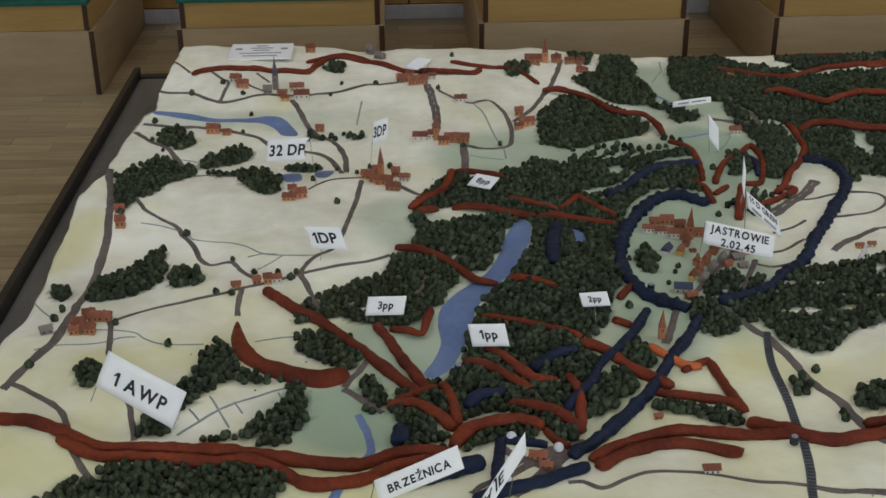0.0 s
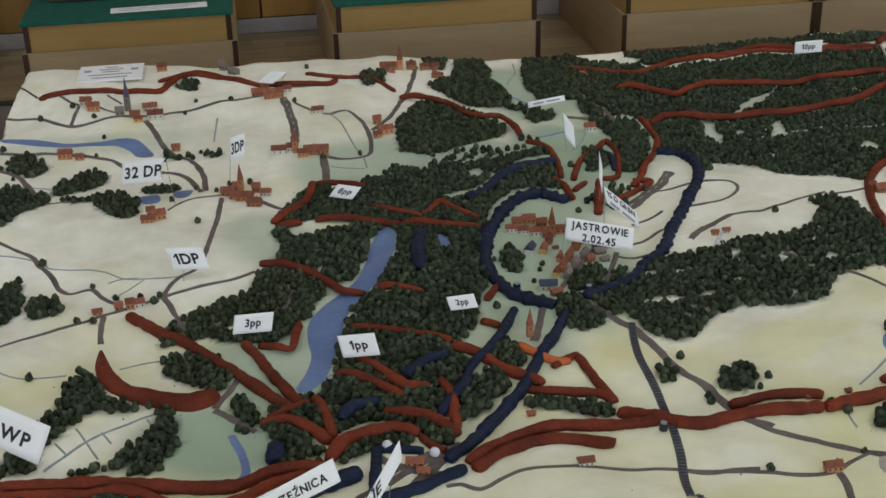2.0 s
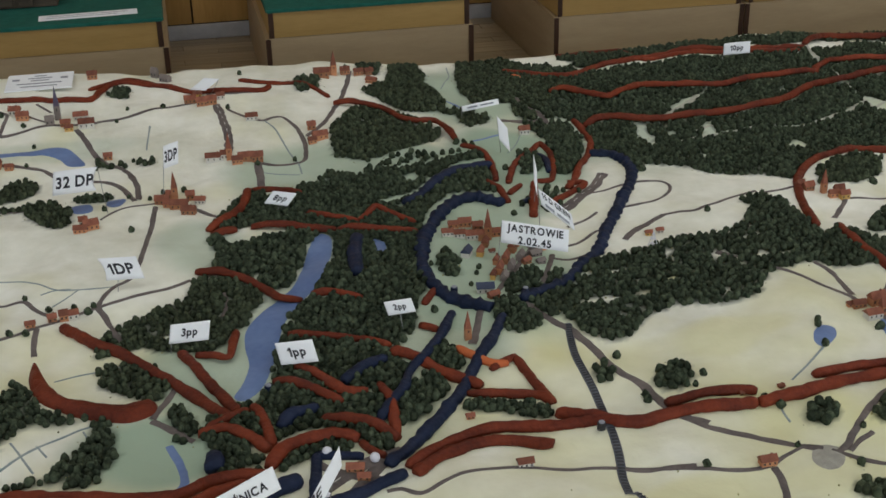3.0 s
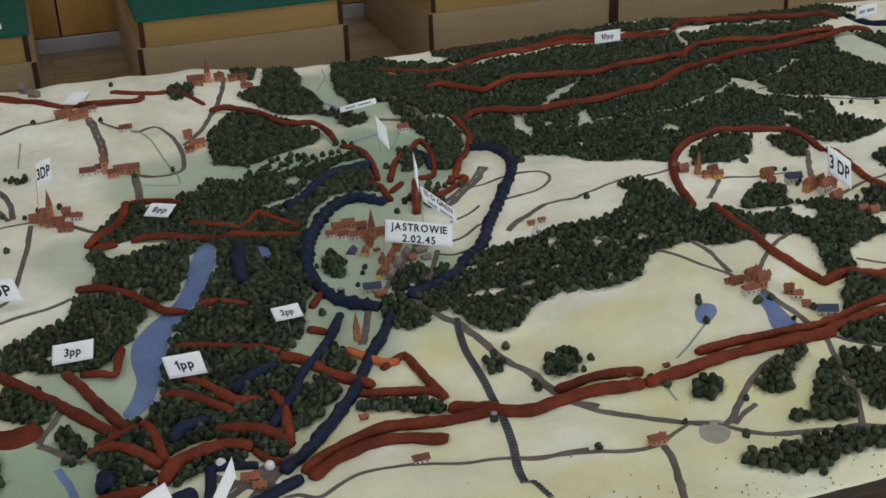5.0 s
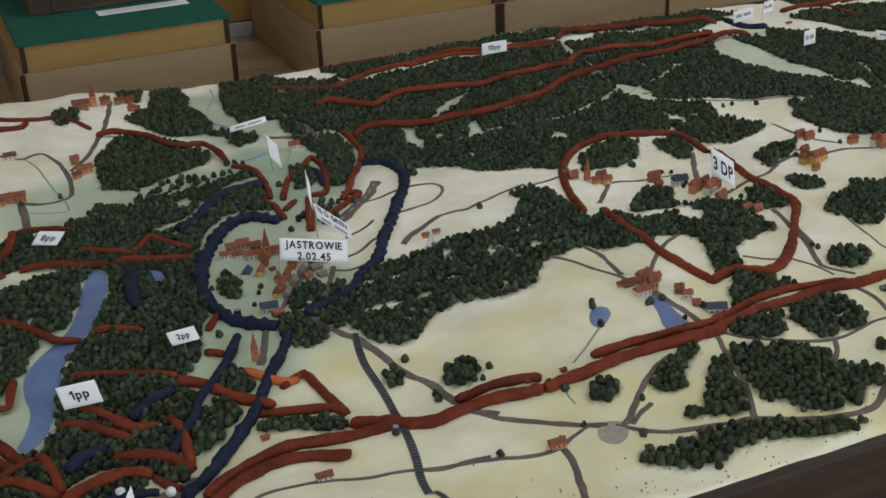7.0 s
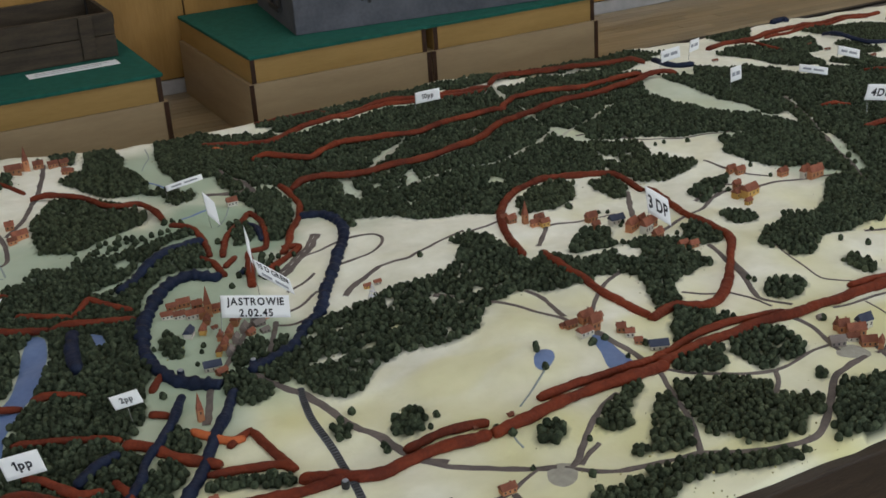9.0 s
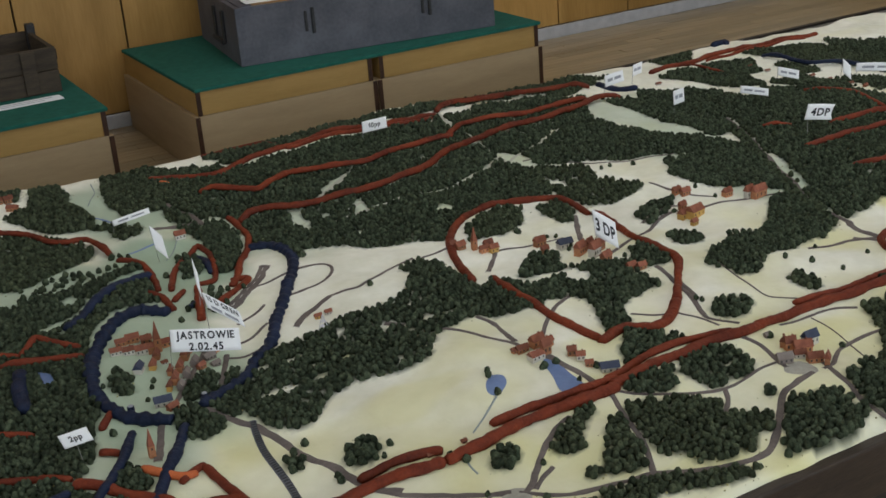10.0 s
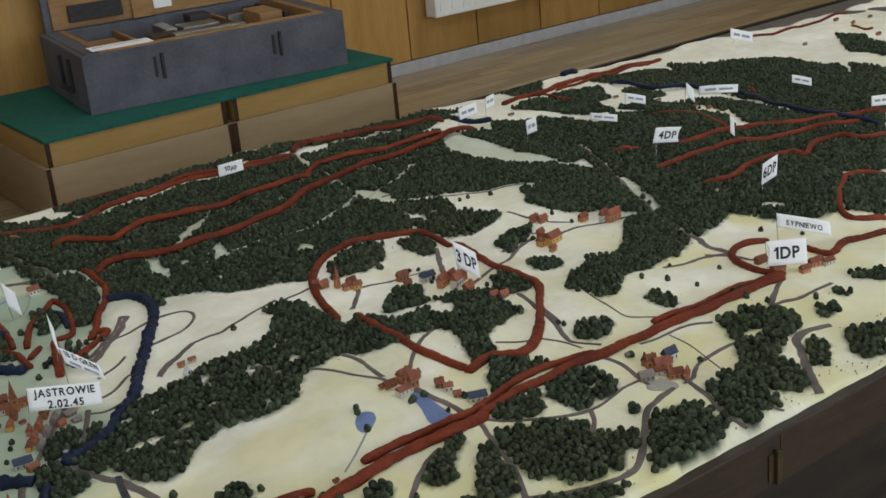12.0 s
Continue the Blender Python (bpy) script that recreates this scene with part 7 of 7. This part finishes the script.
flag((0.771, 1.754), (0.759, 1.779, 0.432), (0.059, -0.009, 0.004), (0.007, -0.017, -0.032), "1pp", "")
flag((0.979, 1.831), (0.950, 1.860, 0.440), (0.046, -0.006, 0.005), (0.006, -0.011, -0.021), "2pp", "")
flag((0.812, 2.384), (0.818, 2.407, 0.438), (0.047, -0.012, -0.006), (-0.021, -0.007, -0.023), "8pp", "")
flag((0.716, 3.086), (0.715, 3.110, 0.476), (0.038, -0.009, -0.003), (-0.038, -0.006, -0.026), "", "")
flag((0.601, 1.356), (0.610, 1.360, 0.437), (0.110, 0.015, 0.040), (0.008, -0.013, -0.027), "BRZEŹNICA", "")
flag((0.783, 1.352), (0.805, 1.353, 0.509), (0.001, -0.011, -0.023), (-0.058, -0.034, -0.076), "AJE", "v")
flag((1.199, 2.054), (1.217, 2.088, 0.463), (0.122, -0.032, -0.020), (-0.007, -0.017, -0.038), "JASTROWIE/2.02.45", "")
flag((1.321, 2.182), (1.319, 2.195, 0.474), (0.059, -0.034, -0.047), (0.003, -0.015, -0.030), "15 D GREN/#", "")
flag((1.334, 2.274), (1.346, 2.321, 0.497), (0.004, -0.015, -0.030), (-0.005, -0.022, -0.049), "", "")
flag((1.321, 2.853), (1.325, 2.870, 0.424), (0.090, -0.010, 0.015), (0.001, -0.006, -0.013), "#", "")
flag((1.356, 2.609), (1.348, 2.620, 0.480), (0.021, -0.016, -0.026), (-0.000, -0.023, -0.049), "", "")
flag((2.158, 2.033), (2.151, 2.049, 0.482), (0.037, -0.033, -0.030), (-0.007, -0.021, -0.053), "3 DP", "")
flag((2.120, 3.108), (2.131, 3.128, 0.449), (0.065, -0.028, 0.010), (-0.005, -0.011, -0.030), "10pp", "")
flag((2.909, 3.020), (2.925, 3.040, 0.450), (0.055, -0.021, 0.014), (-0.005, -0.012, -0.032), "#pp", "")
flag((3.064, 2.325), (3.088, 2.351, 0.467), (0.065, -0.036, -0.006), (-0.020, -0.007, -0.038), "4DP", "s")
flag((2.939, 2.723), (2.953, 2.747, 0.453), (0.030, -0.011, 0.008), (-0.008, -0.013, -0.038), "#", "")
flag((3.006, 1.911), (3.027, 1.929, 0.459), (0.037, -0.017, 0.020), (-0.017, -0.011, -0.049), "6DP", "")
flag((2.802, 1.696), (2.772, 1.679, 0.457), (0.090, -0.076, -0.028), (-0.007, -0.009, -0.029), "SYPNIEWO", "")
flag((2.633, 1.586), (2.626, 1.588, 0.455), (0.070, -0.049, 0.000), (-0.013, -0.014, -0.049), "1DP", "l")
flag((3.642, 2.692), (3.653, 2.706, 0.415), (0.103, -0.074, -0.004), (-0.009, -0.005, -0.024), "#", "")
flag((3.643, 2.759), (3.541, 2.659, 0.458), (0.014, -0.020, -0.022), (-0.009, -0.012, -0.040), "", "")
flag((3.245, 2.773), (3.143, 2.673, 0.447), (0.063, -0.050, -0.012), (-0.006, -0.005, -0.020), "#", "")
flag((3.460, 2.850), (3.387, 2.773, 0.441), (0.049, -0.040, -0.014), (-0.007, -0.006, -0.025), "#", "")
flag((3.115, 3.149), (3.132, 3.163, 0.426), (0.026, -0.014, 0.010), (-0.010, -0.009, -0.035), "#", "")
flag((3.325, 2.291), (3.315, 2.284, 0.461), (0.007, -0.010, -0.011), (-0.012, -0.012, -0.045), "", "")
flag((3.928, 2.548), (3.905, 2.538, 0.424), (0.048, -0.041, -0.016), (-0.007, -0.006, -0.024), "#", "")
flag((4.418, 3.236), (4.318, 3.154, 0.438), (0.064, -0.055, -0.023), (-0.011, -0.009, -0.036), "#", "")
flag((3.748, 2.121), (3.761, 2.137, 0.442), (0.051, -0.035, 0.001), (-0.008, -0.007, -0.028), "#", "")


# ---- small things on the relief ----
def drum(x, y, mat, label):
    e = empty("model_drum", x, y, height(x, y), label, "marker", "round markers")
    bm = bmesh.new()
    bmesh.ops.create_cone(bm, cap_ends=True, segments=16, radius1=0.0065, radius2=0.0065, depth=0.012)
    bmesh.ops.bevel(bm, geom=bm.edges[:], offset=0.0008, segments=1, affect="EDGES")
    bmesh.ops.translate(bm, verts=bm.verts, vec=(0, 0, 0.009))
    part("body", bm, mat, e)
    bm = bmesh.new()
    bmesh.ops.create_cone(bm, cap_ends=True, segments=16, radius1=0.0045, radius2=0.0045, depth=0.002)
    bmesh.ops.translate(bm, verts=bm.verts, vec=(0, 0, 0.0158))
    part("cap", bm, M_greyink, e, "pale cap")


drum(1.207, 1.488, M_dark, "small black drum with a pale cap")
for x, y in ((0.74, 1.713), (1.093, 1.954), (1.219, 1.932)):
    drum(x, y, M_blue, "small navy drum with a pale cap")


def bead(x, y):
    bm = bmesh.new()
    bmesh.ops.create_uvsphere(bm, u_segments=16, v_segments=10, radius=0.0075)
    for v in bm.verts:
        v.co.z = max(v.co.z, -0.0052)
    bmesh.ops.translate(bm, verts=bm.verts, vec=(0, 0, 0.008))
    ob = mesh_object("white_bead", bm, M_bead, smooth_shade=True)
    ob.location = on(x, y)
    tagged(ob, "glossy white round bead on the relief", "bead", "white beads")


for x, y in ((0.805, 1.515), (0.869, 1.485), (0.79, 1.41)):
    bead(x, y)


def mast(x, y):
    """White lattice lookout mast."""
    e = empty("lookout_mast", x, y, height(x, y), "small white lattice lookout mast among trees", "mast")
    tip = Vector((0, 0, 0.034))
    for k in range(4):
        a = math.pi / 4 + k * math.pi / 2
        foot = Vector((0.011 * math.cos(a), 0.011 * math.sin(a), -0.002))
        d = tip - foot
        bm = bmesh.new()
        bmesh.ops.create_cone(bm, cap_ends=True, segments=6, radius1=0.0009, radius2=0.0006, depth=d.length)
        bmesh.ops.transform(bm, verts=bm.verts, matrix=Matrix.Translation((tip + foot) / 2) @ d.to_track_quat("Z", "Y").to_matrix().to_4x4())
        part("leg", bm, M_bead, e)
    for z, r in ((0.008, 0.0085), (0.018, 0.0055)):
        bm = bmesh.new()
        bmesh.ops.create_cone(bm, cap_ends=True, segments=4, radius1=r, radius2=r * 0.96, depth=0.001)
        bmesh.ops.translate(bm, verts=bm.verts, vec=(0, 0, z))
        part("brace", bm, M_bead, e)


mast(1.512, 2.064)

# printed plate at the back corner
plate = empty("printed_plate", 0.305, 3.247, height(0.305, 3.247) + 0.002, "white printed plate with faint lines lying on relief", "plate")
part("plate", box(-0.082, 0.082, -0.068, 0.068, 0, 0.004, 0.0008), M_paper, plate)
for k, (w, yy) in enumerate(((0.03, 0.045), (0.06, 0.025), (0.045, 0.005), (0.11, -0.02), (0.09, -0.045))):
    part("writing", box(-w / 2, w / 2, yy - 0.004, yy + 0.004, 0.004, 0.0044), M_greyink, plate, "faint line of writing")
for sx in (-0.06, 0.06):
    part("emblem", box(sx - 0.009, sx + 0.009, 0.01, 0.026, 0.004, 0.0045), M_greyink, plate, "small dark emblem")


# ---- straw crumbs along the woods and the front edge ----
spots = []
for x, y in FLOOR_SPOTS[::6]:
    a, d = random.uniform(0, 6.3), random.uniform(0.008, 0.03)
    cx, cy = x + d * math.cos(a), y + d * math.sin(a)
    if MX0 + 0.1 < cx < MX1 and MY0 + 0.004 < cy < MY1 - 0.01 and free(cx, cy, 0.001):
        spots.append((cx, cy, height(cx, cy) - 0.0004, random.uniform(0.0005, 0.0014), a, random.randrange(8)))
for k in range(900):
    cx, cy = random.uniform(0.1, 4.5), MY0 + 0.006 + abs(random.gauss(0, 0.06))
    if free(cx, cy, 0.001):
        spots.append((cx, cy, height(cx, cy) - 0.0004, random.uniform(0.0005, 0.0016), k, k % 8))
tagged(join_lumps("ground_crumbs", spots, M_crumb), "scattered straw-coloured crumbs of ground cover", "ground cover", kind="stuff")


# ---- shade among the woodland trees, put into the ground colour ----
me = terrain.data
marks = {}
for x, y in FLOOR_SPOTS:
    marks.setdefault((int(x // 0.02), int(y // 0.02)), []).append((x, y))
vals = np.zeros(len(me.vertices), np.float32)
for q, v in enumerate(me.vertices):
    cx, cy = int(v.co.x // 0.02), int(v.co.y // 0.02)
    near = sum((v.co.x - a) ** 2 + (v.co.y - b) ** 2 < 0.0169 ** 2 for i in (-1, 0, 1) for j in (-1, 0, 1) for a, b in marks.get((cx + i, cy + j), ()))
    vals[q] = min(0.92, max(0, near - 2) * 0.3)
me.attributes["wood_gap_shade"].data.foreach_set("value", vals)
